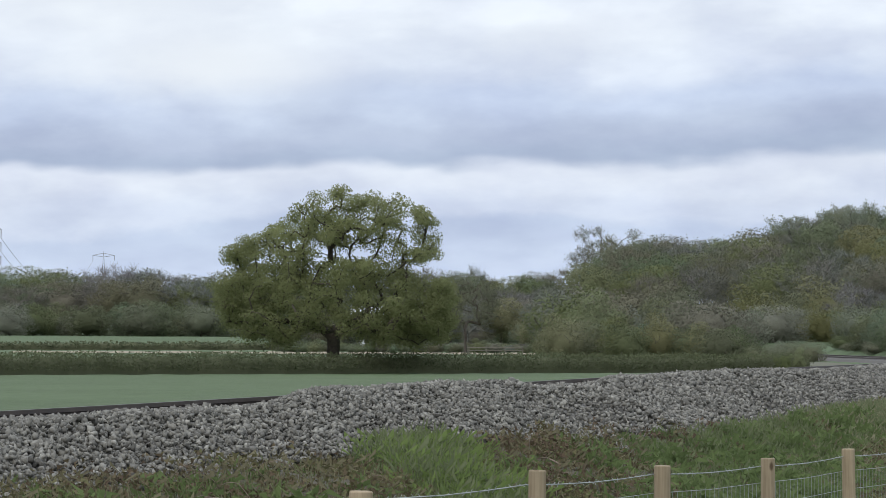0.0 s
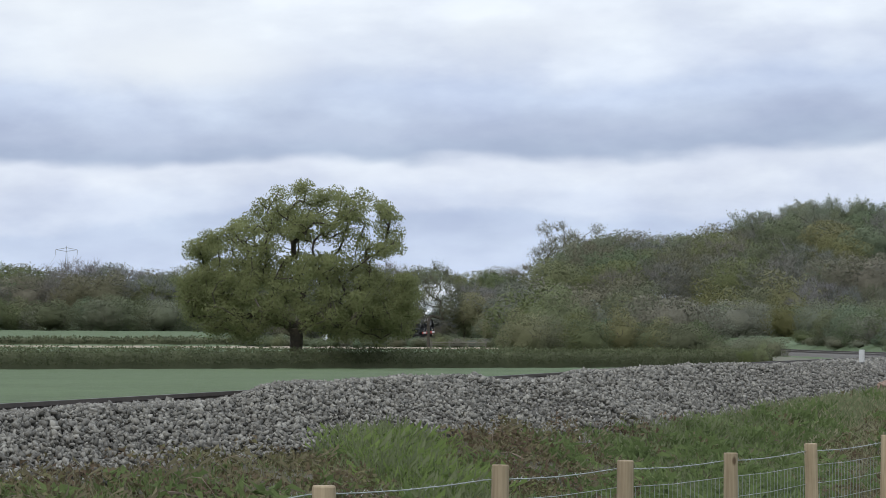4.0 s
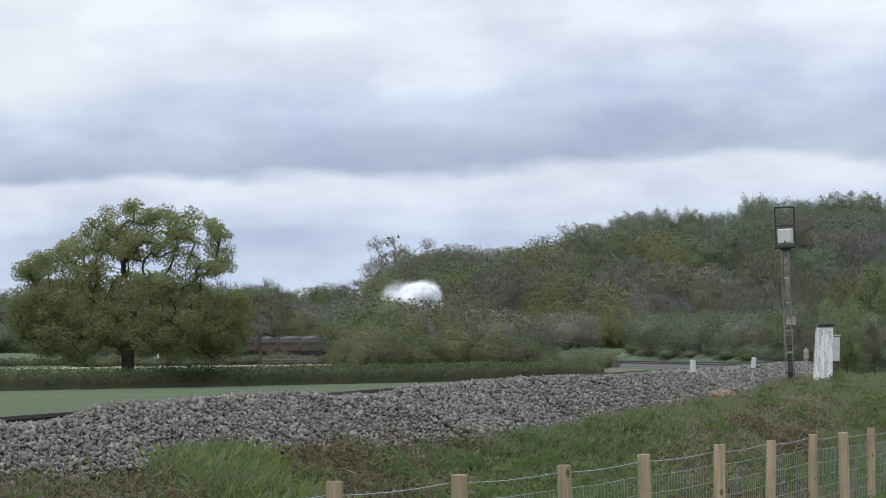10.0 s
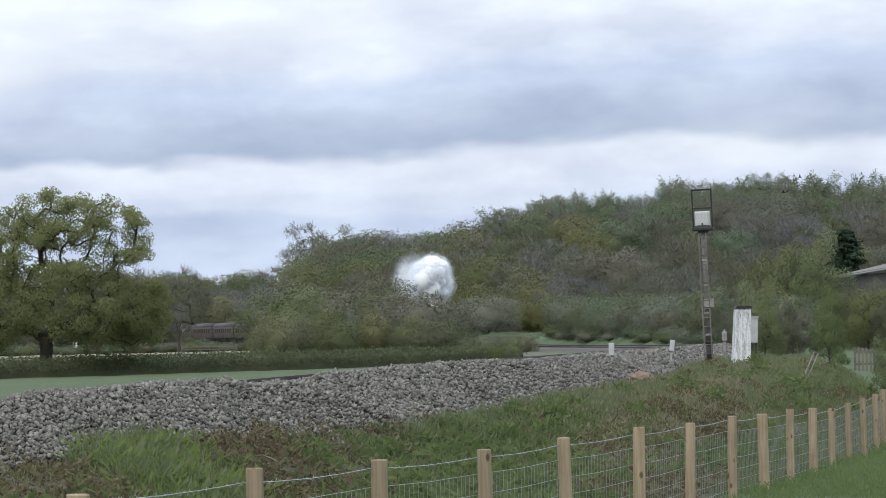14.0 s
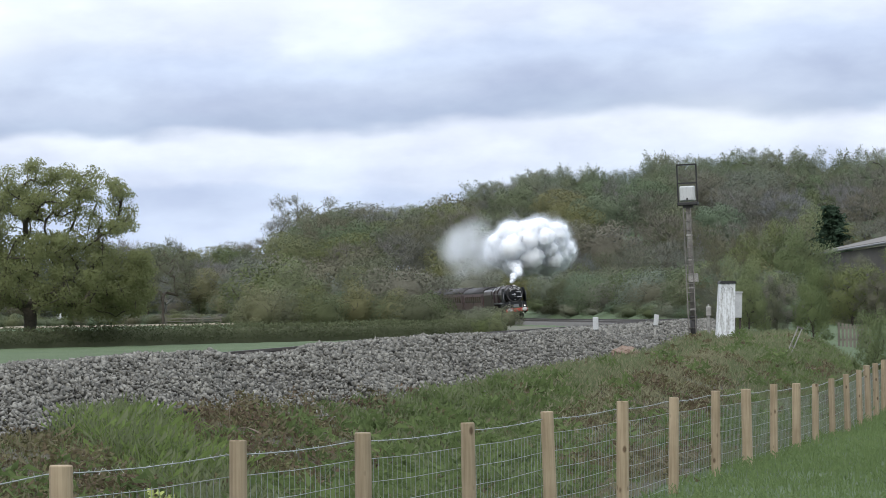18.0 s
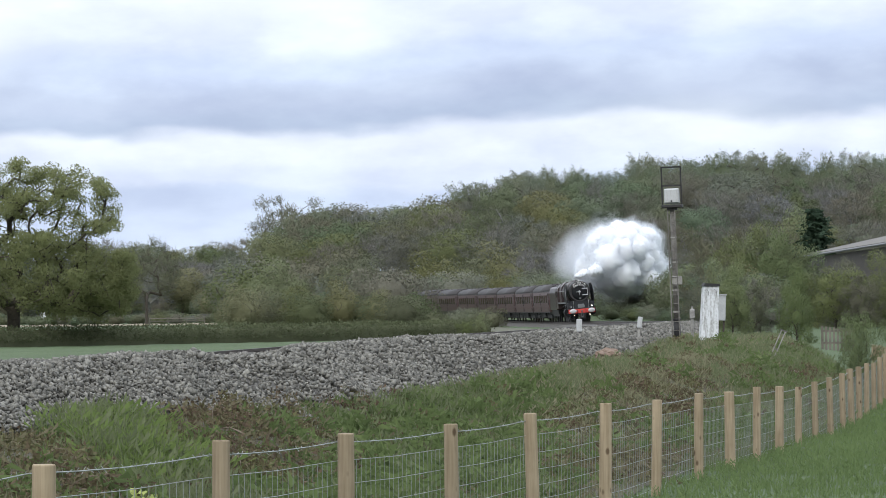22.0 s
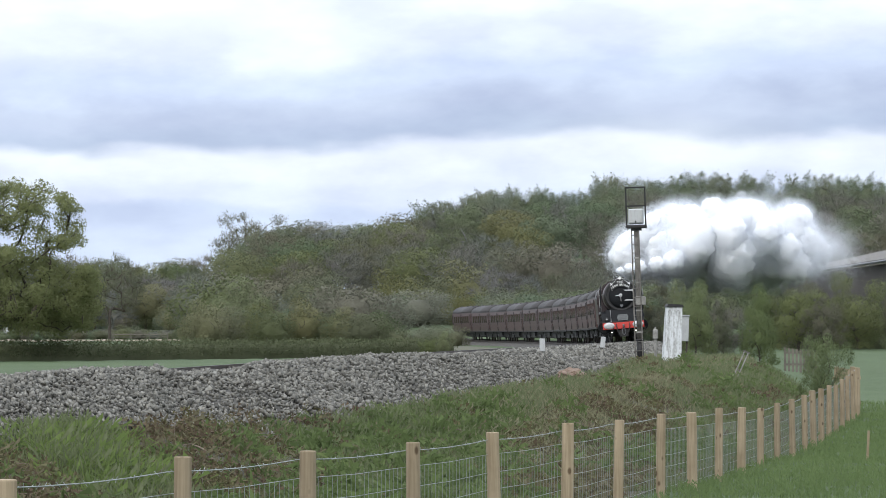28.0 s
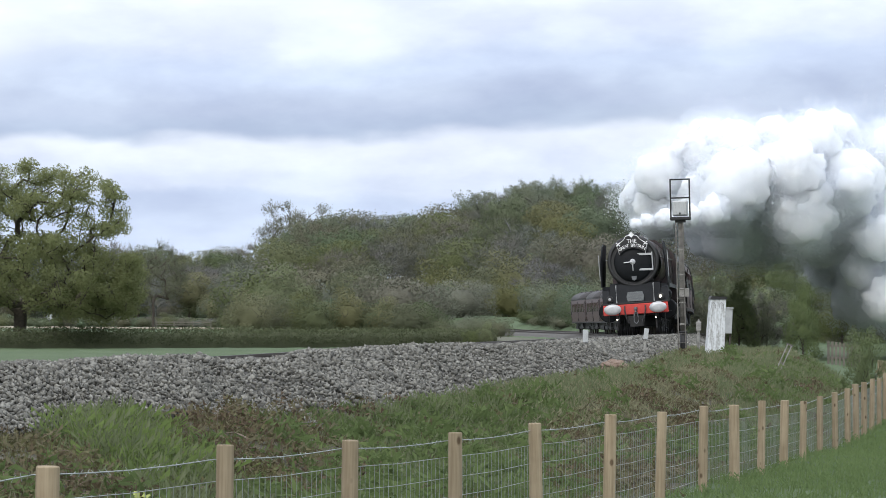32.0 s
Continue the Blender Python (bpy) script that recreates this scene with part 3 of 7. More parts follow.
CUBE = np.array([(0, 1, 3, 2), (4, 6, 7, 5), (0, 4, 5, 1), (2, 3, 7, 6), (0, 2, 6, 4), (1, 5, 7, 3)])


def stone_place(rng, n, y0, y1, d0, d1):
    y = y0 + (y1 - y0) * rng.random(n) ** 1.15
    d = rng.uniform(d0, d1, n)
    z = np.interp(d, [-3.2, -2.0, 0, 1.2, 1.95, 2.5, 3.2, 4.2], [-0.5, -0.10, -0.14, -0.105, -0.135, -0.40, -0.78, -1.4])
    z = z + 0.03 * bumps(d * 3, y, 1.3) + rng.uniform(-0.05, 0.04, n)
    m = track_slope(y)
    k = 1 / np.sqrt(1 + m * m)
    X, Y = track_x(y) + d * k, y - d * m * k
    # heaped up along one stretch, where the stones hide the rail
    ux = FOCAL * X / Y
    crest = smooth01(-860, -780, ux) * (1 - smooth01(-430, -385, ux)) + 0.6 * smooth01(-285, -240, ux) * (1 - smooth01(0, 100, ux))
    z = z + np.where(d > 0.9, 0.125 * crest - 0.02, 0.0)
    # the toe runs out over the bank
    return np.stack([X, Y, np.maximum(rail_z(y) + z + d * CANT, ground_z(X, Y) + rng.uniform(-0.02, 0.03, n))], 1)


def ballast_stones():
    rng = np.random.default_rng(5)
    V = []
    for n, y0, y1, d0, d1, s0, s1 in ((34000, 26, 50, 0.85, 3.15, 0.026, 0.060), (9000, 46, 64, 0.85, 3.9, 0.034, 0.066), (22000, 55, 104, 0.85, 3.95, 0.040, 0.075), (7000, 95, 175, 0.8, 3.1, 0.06, 0.12),
                                      (3000, 26, 110, -2.1, 0.7, 0.06, 0.10)):
        c = stone_place(rng, n, y0, y1, d0, d1)
        V.append(stone_shape(rng, n, rng.uniform(s0, s1, n)) + c[:, None])
    V = np.concatenate(V)
    n = len(V)
    F = (CUBE[None] + 8 * np.arange(n)[:, None, None]).reshape(-1, 4)
    ob = mesh_ob("ballast_stones", V.reshape(-1, 3), F, M_STONE, track)
    tagged(ob, kind="stuff")


ballast_stones()

# ---- plants ----
def quads(rng, c, size, stretch=1.0, up=0.0, tri=False):
    """Small randomly turned leaves about the points c: verts and faces. stretch lengthens them, up turns their long side upright."""
    n = len(c)
    a = rng.normal(size=(n, 3))
    a[:, 2] += up * np.sign(rng.random(n) - 0.15) * 2
    a /= np.linalg.norm(a, axis=1)[:, None]
    b = np.cross(a, rng.normal(size=(n, 3)))
    b /= np.linalg.norm(b, axis=1)[:, None]
    s = (size * rng.uniform(0.6, 1.3, n))[:, None] * 0.5
    a, b = a * s * stretch, b * s
    if tri:
        V = np.stack([c - a - 0.8 * b, c - 0.6 * a + 1.1 * b, c + 1.1 * a], 1)
        return V.reshape(-1, 3), np.arange(3 * n).reshape(n, 3)
    V = np.stack([c - a - 0.2 * b, c - 0.15 * a + b, c + a, c - 0.1 * a - b], 1)
    return V.reshape(-1, 3), np.arange(4 * n).reshape(n, 4)


def facing(rng, c, nrm, size, stretch=1.3, loose=0.5, up=0.0):
    """Leaf triangles that lie roughly along a surface with normals nrm, turned about at random."""
    n = len(c)
    g = nrm + rng.normal(0, loose, (n, 3))
    g /= np.linalg.norm(g, axis=1)[:, None]
    a = rng.normal(size=(n, 3))
    a[:, 2] += 3.0 * up
    a -= np.sum(a * g, axis=1)[:, None] * g
    a /= np.linalg.norm(a, axis=1)[:, None]
    b = np.cross(g, a)
    s = (size * rng.uniform(0.6, 1.3, n))[:, None] * 0.5
    a, b = a * s * stretch, b * s
    V = np.stack([c - a - 0.8 * b, c - 0.6 * a + 1.1 * b, c + 1.1 * a], 1).reshape(-1, 3)
    return face_out(V, nrm), np.arange(3 * n).reshape(n, 3)


class Branches:
    """A skeleton that reaches from the foot to target points; each limb leaves the nearest older one."""

    def __init__(self, seed, foot, fork, r_foot):
        self.rng = np.random.default_rng(seed)
        k = 6
        self.p = [np.array([self.rng.normal(0, 0.018 * fork), self.rng.normal(0, 0.018 * fork), fork * i / k]) * (i > 0) for i in range(k + 1)]
        self.par = [-1] + list(range(k))
        self.weight = [0.0] * (k + 1)
        self.ends = []
        self.r_foot = r_foot
        self.fork = k

    def reach(self, t, wobble=0.12):
        P = np.array(self.p)
        d = np.linalg.norm(P - t, axis=1) + 0.55 * np.maximum(0, P[:, 2] - t[2] + 0.3)
        d[: self.fork - 1] += 3.0
        i = int(np.argmin(d))
        a = P[i]
        L = np.linalg.norm(t - a)
        steps = max(2, int(L / 0.55))
        sag = np.array([0, 0, 0.12 * L])
        off = self.rng.normal(0, wobble * L, 3)
        last = i
        for k in range(1, steps + 1):
            f = k / steps
            q = a + (t - a) * f + (sag + off) * math.sin(math.pi * f) + self.rng.normal(0, 0.05 * min(L, 1.5), 3)
            self.p.append(q)
            self.par.append(last)
            self.weight.append(0.0)
            last = len(self.p) - 1
        self.ends.append(last)

    def mesh(self, name, mat, parent, rmin=0.012, power=0.42, skip=0.0):
        load = np.zeros(len(self.p))
        for e in self.ends:
            load[e] += 1
        for i in range(len(self.p) - 1, 0, -1):
            load[self.par[i]] += load[i]
        r = np.maximum(rmin, self.r_foot * (load / max(load[0], 1)) ** power)
        r[0] *= 1.35
        P = np.array(self.p)
        V, F = [], []
        seg = 5
        ang = np.arange(seg) * 2 * math.pi / seg
        for i in range(1, len(P)):
            if r[i] < skip:
                continue
            a, b = P[self.par[i]], P[i]
            d = b - a
            d = d / (np.linalg.norm(d) + 1e-9)
            s = np.cross(d, [0.31, 0.77, 0.55])
            s /= np.linalg.norm(s) + 1e-9
            w = np.cross(d, s)
            ra = min(r[self.par[i]], r[i] * 1.6)
            base = len(V)
            for c, rr in ((a - d * 0.3 * ra, ra), (b, r[i])):
                for g in ang:
                    V.append(c + rr * (math.cos(g) * s + math.sin(g) * w))
            for k in range(seg):
                F.append((base + k, base + (k + 1) % seg, base + seg + (k + 1) % seg, base + seg + k))
        return mesh_ob(name, np.array(V), np.array(F), mat, parent, smooth=True)


def crown_points(rng, ends, per, spread, flat=0.7):
    c = np.repeat(np.array(ends), per, axis=0)
    o = rng.normal(size=c.shape)
    o /= np.linalg.norm(o, axis=1)[:, None]
    o *= (rng.random(len(c)) ** 0.45)[:, None] * spread
    o[:, 2] *= flat
    return c + o


def oak():
    """The big field oak: short stout trunk, wide uneven crown."""
    rng = np.random.default_rng(11)
    root = empty("oak_tree")
    br = Branches(12, None, 3.0, 0.52)
    # crown outline: height of the top and of the skirt over the distance from the trunk
    ox = [-8.4, -7.9, -6.9, -4.9, -4.3, -2.6, -1.9, -0.4, 1.7, 4.3, 6.4, 7.7, 8.3, 9.0]
    top = [7.2, 10.2, 10.7, 11.1, 12.2, 12.6, 13.6, 14.4, 14.8, 14.3, 13.1, 12.2, 9.6, 6.4]
    low = [4.6, 3.8, 3.0, 2.6, 2.3, 2.2, 2.8, 3.6, 3.0, 2.3, 2.2, 2.4, 3.0, 4.0]
    targets = []
    N_OAK = 560
    while len(targets) < N_OAK:
        x = -8.4 + 17.3 * (len(targets) + rng.random()) / N_OAK
        t, l = np.interp(x, ox, top), np.interp(x, ox, low)
        f = rng.random() ** 0.95
        z = l + (t - 0.5 - l) * f
        half = 6.6 * math.sqrt(max(0.04, 1 - (x / 9.6) ** 2)) * math.sqrt(max(0.05, 1 - ((z - 6.5) / 8.6) ** 2))
        y = rng.uniform(-half, half)
        # keep to the outer shell; the high side is thin, with windows of sky between the limbs
        e = (x / 8.2) ** 2 + (y / max(half, 0.5)) ** 2 * 0.6 + ((z - 6.0) / 8.4) ** 2
        thin = 0.0
        if x > 1.0 and 8.2 < z < 12.2:
            thin = 0.42
        elif x > 4.5 and z > 7.0:
            thin = 0.15
        elif x < -3.0 and z > 7.6:
            thin = 0.15
        if 6.2 < x < 8.6 and 7.2 < z < 8.6:
            thin = 0.9
        if e < 0.12 or rng.random() < thin:
            continue
        targets.append((x, y, z))
    for t in sorted(targets, key=lambda p: math.hypot(p[0], p[1]) + abs(p[2] - 4)):
        br.reach(np.array(t))
    br.mesh("trunk", M_BARK, root, 0.028, 0.45)
    P = np.array(br.p)
    ends = P[br.ends]
    low_n = np.array([t[2] < 8.0 for t in ends])
    hub = np.array([0.3, 0, 6.5])
    Vs, Fs, Ns, o = [], [], [], 0
    for sel, per, spread in ((~low_n, 190, 0.80), (low_n, 230, 1.0)):
        e = ends[sel]
        c = np.repeat(e, per, axis=0)
        p = crown_points(rng, e, per, spread)
        out = p - hub
        out /= np.linalg.norm(out, axis=1)[:, None]
        near = (p - c) / spread
        nr = 0.55 * out + 0.7 * near + rng.normal(0, 0.2, p.shape)
        nr /= np.linalg.norm(nr, axis=1)[:, None]
        V, F = facing(rng, p, nr, 0.125, 1.4, 0.7)
        Vs.append(V)
        Fs.append(F + o)
        Ns.append(np.repeat(nr, 3, axis=0))
        o += len(V)
    c = mesh_ob("crown", np.concatenate(Vs), np.concatenate(Fs), M_OAK, root)
    set_normals(c, np.concatenate(Ns))
    tagged(c, "yellow-green spring oak leaves")
    return root


def face_out(V, nrm):
    """Turns triangles over where they face against their shading normals."""
    T = V.reshape(-1, 3, 3).copy()
    g = np.cross(T[:, 1] - T[:, 0], T[:, 2] - T[:, 0])
    back = np.sum(g * nrm, axis=1) < 0
    T[back] = T[back][:, ::-1]
    return T.reshape(-1, 3)


def leaf_mass(rng, lobes, count, size, stretch=1.3, up=0.0, depth=0.45, ragged=0.12, core=0.0):
    """Leaves over the outside of overlapping lobes (x, y, z, rx, rz): triangles and their rounded shading normals."""
    L = np.array(lobes)
    area = L[:, 3] * (L[:, 3] + L[:, 4])
    k = rng.choice(len(L), size=int(count * 2.2), p=area / area.sum())
    d = rng.normal(size=(len(k), 3))
    d /= np.linalg.norm(d, axis=1)[:, None]
    r = 1 - depth * rng.random(len(k)) ** 2 + rng.normal(0, ragged, len(k)) * (rng.random(len(k)) < 0.4)
    rad = np.stack([L[k, 3], L[k, 3], L[k, 4]], 1)
    p = L[k, :3] + d * rad * r[:, None]
    keep = p[:, 2] > 0.05
    for i, (x, y, z, rx, rz) in enumerate(lobes):
        e = ((p[:, 0] - x) / rx) ** 2 + ((p[:, 1] - y) / rx) ** 2 + ((p[:, 2] - z) / rz) ** 2
        keep &= (k == i) | (e > 0.72)
    p, d, k = p[keep][:count], d[keep][:count], k[keep][:count]
    mid = L[:, :3].mean(0)
    out = p - mid
    out /= np.linalg.norm(out, axis=1)[:, None] + 1e-6
    nrm = d * 0.45 + out * 0.75 + rng.normal(0, 0.10, p.shape)
    nrm /= np.linalg.norm(nrm, axis=1)[:, None] + 1e-6
    V, F = facing(rng, p, nrm, size, stretch, 0.7, up)
    N = np.repeat(nrm, 3, axis=0)
    if core:
        # the close-grown inside of each mass
        bm = nb()
        bmesh.ops.create_icosphere(bm, subdivisions=2, radius=1.0)
        B = np.array([v.co for v in bm.verts])
        T = np.array([[v.index for v in f.verts] for f in bm.faces])
        bm.free()
        for x, y, z, rx, rz in lobes:
            w = 1 + 0.10 * np.sin(B[:, 0] * 7 + x * 3) * np.cos(B[:, 1] * 6 + z) + 0.06 * np.sin(B[:, 2] * 11 + y)
            F = np.concatenate([F, T + len(V)])
            V = np.concatenate([V, np.array([x, y, z]) + B * np.array([rx, rx, rz]) * core * w[:, None]])
            o2 = B * 0.65 + 0.5 * (np.array([x, y, z]) - mid + B * rx) / max(1e-6, np.linalg.norm([x - mid[0], y - mid[1], z - mid[2]]) + rx)
            N = np.concatenate([N, o2 / np.linalg.norm(o2, axis=1)[:, None]])
    return V, F, N


def set_normals(ob, nrm):
    ob.data.polygons.foreach_set("use_smooth", np.ones(len(ob.data.polygons), dtype=bool))
    ob.data.normals_split_custom_set_from_vertices(nrm.tolist())


def crown_lobes(rng, H, W, n, low, fat, uneven=1.0):
    """Small rounded masses spread over an uneven egg of height H and width W, whose foot is at low * H."""
    out = []
    mid, half = 0.5 * (1 + low) * H, 0.5 * (1 - low) * H
    p1, p2 = rng.uniform(0, 6.28, 2)
    for i in range(n):
        dz = 1 - 1.72 * (i + 0.5) / n
        a = 2.39996 * i + rng.normal(0, 0.25)
        r = W * fat * rng.uniform(0.7, 1.3)
        k = rng.uniform(1 - 0.12 * uneven, 1 + 0.05 * uneven) * (1 + 0.08 * uneven * math.sin(2 * a + p1 + 2 * dz) + 0.06 * uneven * math.sin(5 * a + p2))
        h = math.sqrt(max(0.0, 1 - dz * dz)) * (0.5 * W * k - 0.8 * r)
        out.append((h * math.cos(a), h * math.sin(a), mid + dz * (half * k - 0.7 * r), r, r * rng.uniform(0.8, 1.0)))
    return out


def twig_spray(rng, ends, hub, per, length, width):
    """Fine twigs fanning out from the ends of the branches: slivers and their normals."""
    c = np.repeat(np.array(ends), per, axis=0)
    out = c - hub
    out /= np.linalg.norm(out, axis=1)[:, None] + 1e-6
    d = out + rng.normal(0, 0.55, c.shape) + np.array([0, 0, 0.35])
    d /= np.linalg.norm(d, axis=1)[:, None]
    L = length * rng.uniform(0.35, 1.1, len(c))[:, None]
    a = c + rng.normal(0, 0.18 * length, c.shape)
    b = np.cross(d, rng.normal(size=c.shape))
    b /= np.linalg.norm(b, axis=1)[:, None]
    w = b * width
    V = np.stack([a - w, a + w, a + d * L], 1).reshape(-1, 3)
    nr = out + 0.25 * rng.normal(size=c.shape)
    nr /= np.linalg.norm(nr, axis=1)[:, None]
    return face_out(V, nr), np.arange(len(V)).reshape(-1, 3), np.repeat(nr, 3, axis=0)


def plumes(rng, H, W, n, per, leaf):
    """The upswept sprays of a poplar: leaves along steep shoots, thinning out to feathered tips."""
    P, N = [], []
    for i in range(n):
        z = H * (0.10 + 0.74 * (i + rng.random()) / n)
        f = z / H
        reach = 0.5 * W * (1.0 - 0.42 * max(0.0, f - 0.35) / 0.65) * rng.uniform(0.7, 1.05)
        a = 2.39996 * i + rng.normal(0, 0.3)
        d = np.array([math.cos(a), math.sin(a), 0.0])
        t = rng.random(per) ** 0.8
        rise = H * rng.uniform(0.12, 0.20)
        q = d[None] * (reach * t ** 0.75)[:, None] + np.array([0, 0, z])[None] + np.array([0, 0, rise])[None] * (t ** 1.6)[:, None]
        q = q + rng.normal(0, 0.085 * W, (per, 3)) * (1.15 - 0.75 * t)[:, None]
        P.append(q)
        N.append(d[None] * 0.8 + np.array([0, 0, 0.35]) + rng.normal(0, 0.3, (per, 3)))
    P, N = np.concatenate(P), np.concatenate(N)
    N /= np.linalg.norm(N, axis=1)[:, None]
    V, F = facing(rng, P, N, leaf, 1.5, 0.6, 0.4)
    return V, F, np.repeat(N, 3, axis=0)


def template(name, kind, seed):
    """A tree of the woods: skeleton and crown by habit. Returns an Empty with its parts, standing at the origin."""
    rng = np.random.default_rng(seed)
    root = empty(name)
    odd = seed % 2
    H, W, leaf, mat, count, n, low, fat, per = {
        "round": (12.0, 11.0, 0.22, M_YELLOW if odd else M_OLIVE, 7600, 15, 0.0, 0.20, 4),
        "green": (11.0, 10.0, 0.21, M_GREEN, 7600, 15, 0.0, 0.20, 4),
        "bare": (12.5, 10.0, 0.16, M_BUD if odd else M_TWIG, 900, 26, 0.12, 0.12, 5),
        "poplar": (20.0, 8.5, 0.20, M_POPLAR, 160, 56, 0.06, 0.1, 1),
        "shrub": (5.2, 5.8, 0.115, M_GREYGREEN, 5200, 13, -0.12, 0.20, 3),
        "bush": (4.6, 5.2, 0.11, M_GREEN, 5200, 13, -0.12, 0.20, 3),
        "airy": (12.5, 12.0, 0.16, M_OLIVE, 8500, 30, 0.18, 0.12, 4),
        "hawthorn": (4.6, 5.0, 0.080, M_HAW, 13000, 26, -0.22, 0.14, 5),
        "briar": (5.0, 5.2, 0.07, M_BUD, 6000, 30, -0.22, 0.10, 5),
        "thicket": (5.0, 5.4, 0.115, M_YELLOW if odd else M_OLIVE, 5200, 13, -0.10, 0.20, 3),
    }[kind]
    bark = 0.02 * H if H > 8 else 0.1
    br = Branches(seed + 1, None, H * (0.26 if H > 8 and kind != "poplar" else 0.12), bark)
    lobes = crown_lobes(rng, H, W, n, low, fat, {"hawthorn": 2.6, "briar": 2.6, "airy": 1.5}.get(kind, 1.0))
    ts = [(x + rng.normal(0, 0.6 * r), y + rng.normal(0, 0.6 * r), z + rng.normal(0, 0.4) * h) for x, y, z, r, h in lobes for _ in range(per)]
    if kind not in ("poplar", "airy"):
        ts += [(0.55 * x, 0.55 * y, 0.3 * H + 0.6 * (z - 0.3 * H)) for x, y, z, r, h in lobes]
    for t in sorted(ts, key=lambda p: math.hypot(p[0], p[1]) + abs(p[2] - 0.3 * H)):
        br.reach(np.array(t))
    br.mesh("trunk", M_TWIG if kind == "bare" else M_BARK, root, 0.012 if H < 8 else 0.035, 0.5, 0.02 if H < 8 else (0.0 if kind in ("bare", "airy") else (0.12 if kind == "poplar" else 0.05)))
    ends = np.array(br.p)[br.ends]
    if kind == "poplar":
        V, F, nr = plumes(rng, H, W, n, count, leaf)
        V2, F2, n2 = leaf_mass(rng, [(0, 0, z * H, 0.26 * W, 0.13 * H) for z in (0.2, 0.36, 0.52, 0.66)], 700, 0.34, 1.4, core=0.95)
    elif kind in ("bare", "briar"):
        V, F, nr = twig_spray(rng, ends, np.array([0, 0, 0.4 * H]), 22 if kind == "bare" else 34, 0.13 * H, 0.0022 * H)
        V2, F2, n2 = leaf_mass(rng, lobes, count, leaf, 1.4, 0.1, depth=0.9, ragged=0.3)
    else:
        V, F, nr = leaf_mass(rng, lobes, count, leaf, 1.35, 0.0, depth=0.8 if kind == "airy" else 0.5, ragged=0.22 if kind in ("airy", "hawthorn") else 0.13)
        V2, F2, n2 = twig_spray(rng, ends, np.array([0, 0, 0.4 * H]), {"airy": 12, "hawthorn": 10}.get(kind, 7), 0.09 * H, (0.0035 if H > 8 else 0.005) * H)
        if kind not in ("airy", "hawthorn"):
            # close growth in the heart of the crown
            V3, F3, n3 = leaf_mass(rng, [(0, 0, 0.5 * (1 + low) * H, 0.28 * W, 0.32 * (1 - low) * H)], 500, 1.6 * leaf, 1.3, core=0.8)
            V2, F2, n2 = np.concatenate([V2, V3]), np.concatenate([F2, F3 + len(V2)]), np.concatenate([n2, n3])
    crown = mesh_ob("crown", np.concatenate([V, V2]), np.concatenate([F, F2 + len(V)]), mat, root)
    set_normals(crown, np.concatenate([nr, n2]))
    return root


def fir():
    rng = np.random.default_rng(3)
    root = empty("conifer")
    bm = nb()
    rod(bm, (0, 0, 0), (0, 0, 12.6), 0.22, 0.03, 8)
    part("trunk", bm, M_BARK, root)
    c = []
    for k in range(24):
        z = 1.0 + k * 0.49
        for b in range(9):
            a = rng.uniform(0, 2 * math.pi)
            R = (3.3 * (1 - z / 13.4) ** 0.75 + 0.2) * rng.uniform(0.6, 1.15)
            for s in np.linspace(0.15, 1, 9):
                for _ in range(5):
                    c.append((R * s * math.cos(a) + rng.normal(0, 0.16), R * s * math.sin(a) + rng.normal(0, 0.16), z + 0.10 * R * s * s - 0.22 * R * s + rng.normal(0, 0.15)))
    V, F = quads(rng, np.array(c), 0.26, 1.8)
    mesh_ob("foliage", V, F, M_FIR, root)
    return root


TEMPLATES = {}


def plant(name, kind, u, dist, height, label, group, width=1.0, sink=0.0, variants=2):
    """Stands a tree of that habit on the ground, on the sight line u at that distance, at the height given."""
    k = (kind, random.randrange(variants))
    base = {"round": 12.0, "green": 11.0, "bare": 12.5, "poplar": 20.0, "shrub": 5.2, "bush": 4.6, "thicket": 5.0, "hawthorn": 4.6, "briar": 5.0, "airy": 12.5}[kind]
    x, y = at_view(u, dist)
    if kind in ("shrub", "bush", "thicket"):
        sink += 0.13 * height
        height *= 1.12
    s = height / base * 0.94
    m = Matrix.LocRotScale((x, y, float(ground_z(x, y)) - sink), Euler((0, 0, random.uniform(0, 6.28))), (s * width, s * width, s))
    if k not in TEMPLATES:
        TEMPLATES[k] = template(name, kind, 20 + 8 * len(TEMPLATES) + k[1])
        ob = TEMPLATES[k]
        ob.matrix_basis = m
    else:
        # the copy starts from an unscaled pattern, so its own scale is in the pose alone
        src = TEMPLATES[k]
        keep = src.matrix_basis.copy()
        src.matrix_basis = Matrix.Identity(4)
        ob = copy_thing(src, m)
        src.matrix_basis = keep
        ob.name = name
    tagged(ob, label, "tree" if height > 5.5 else "bush", group)
    return ob

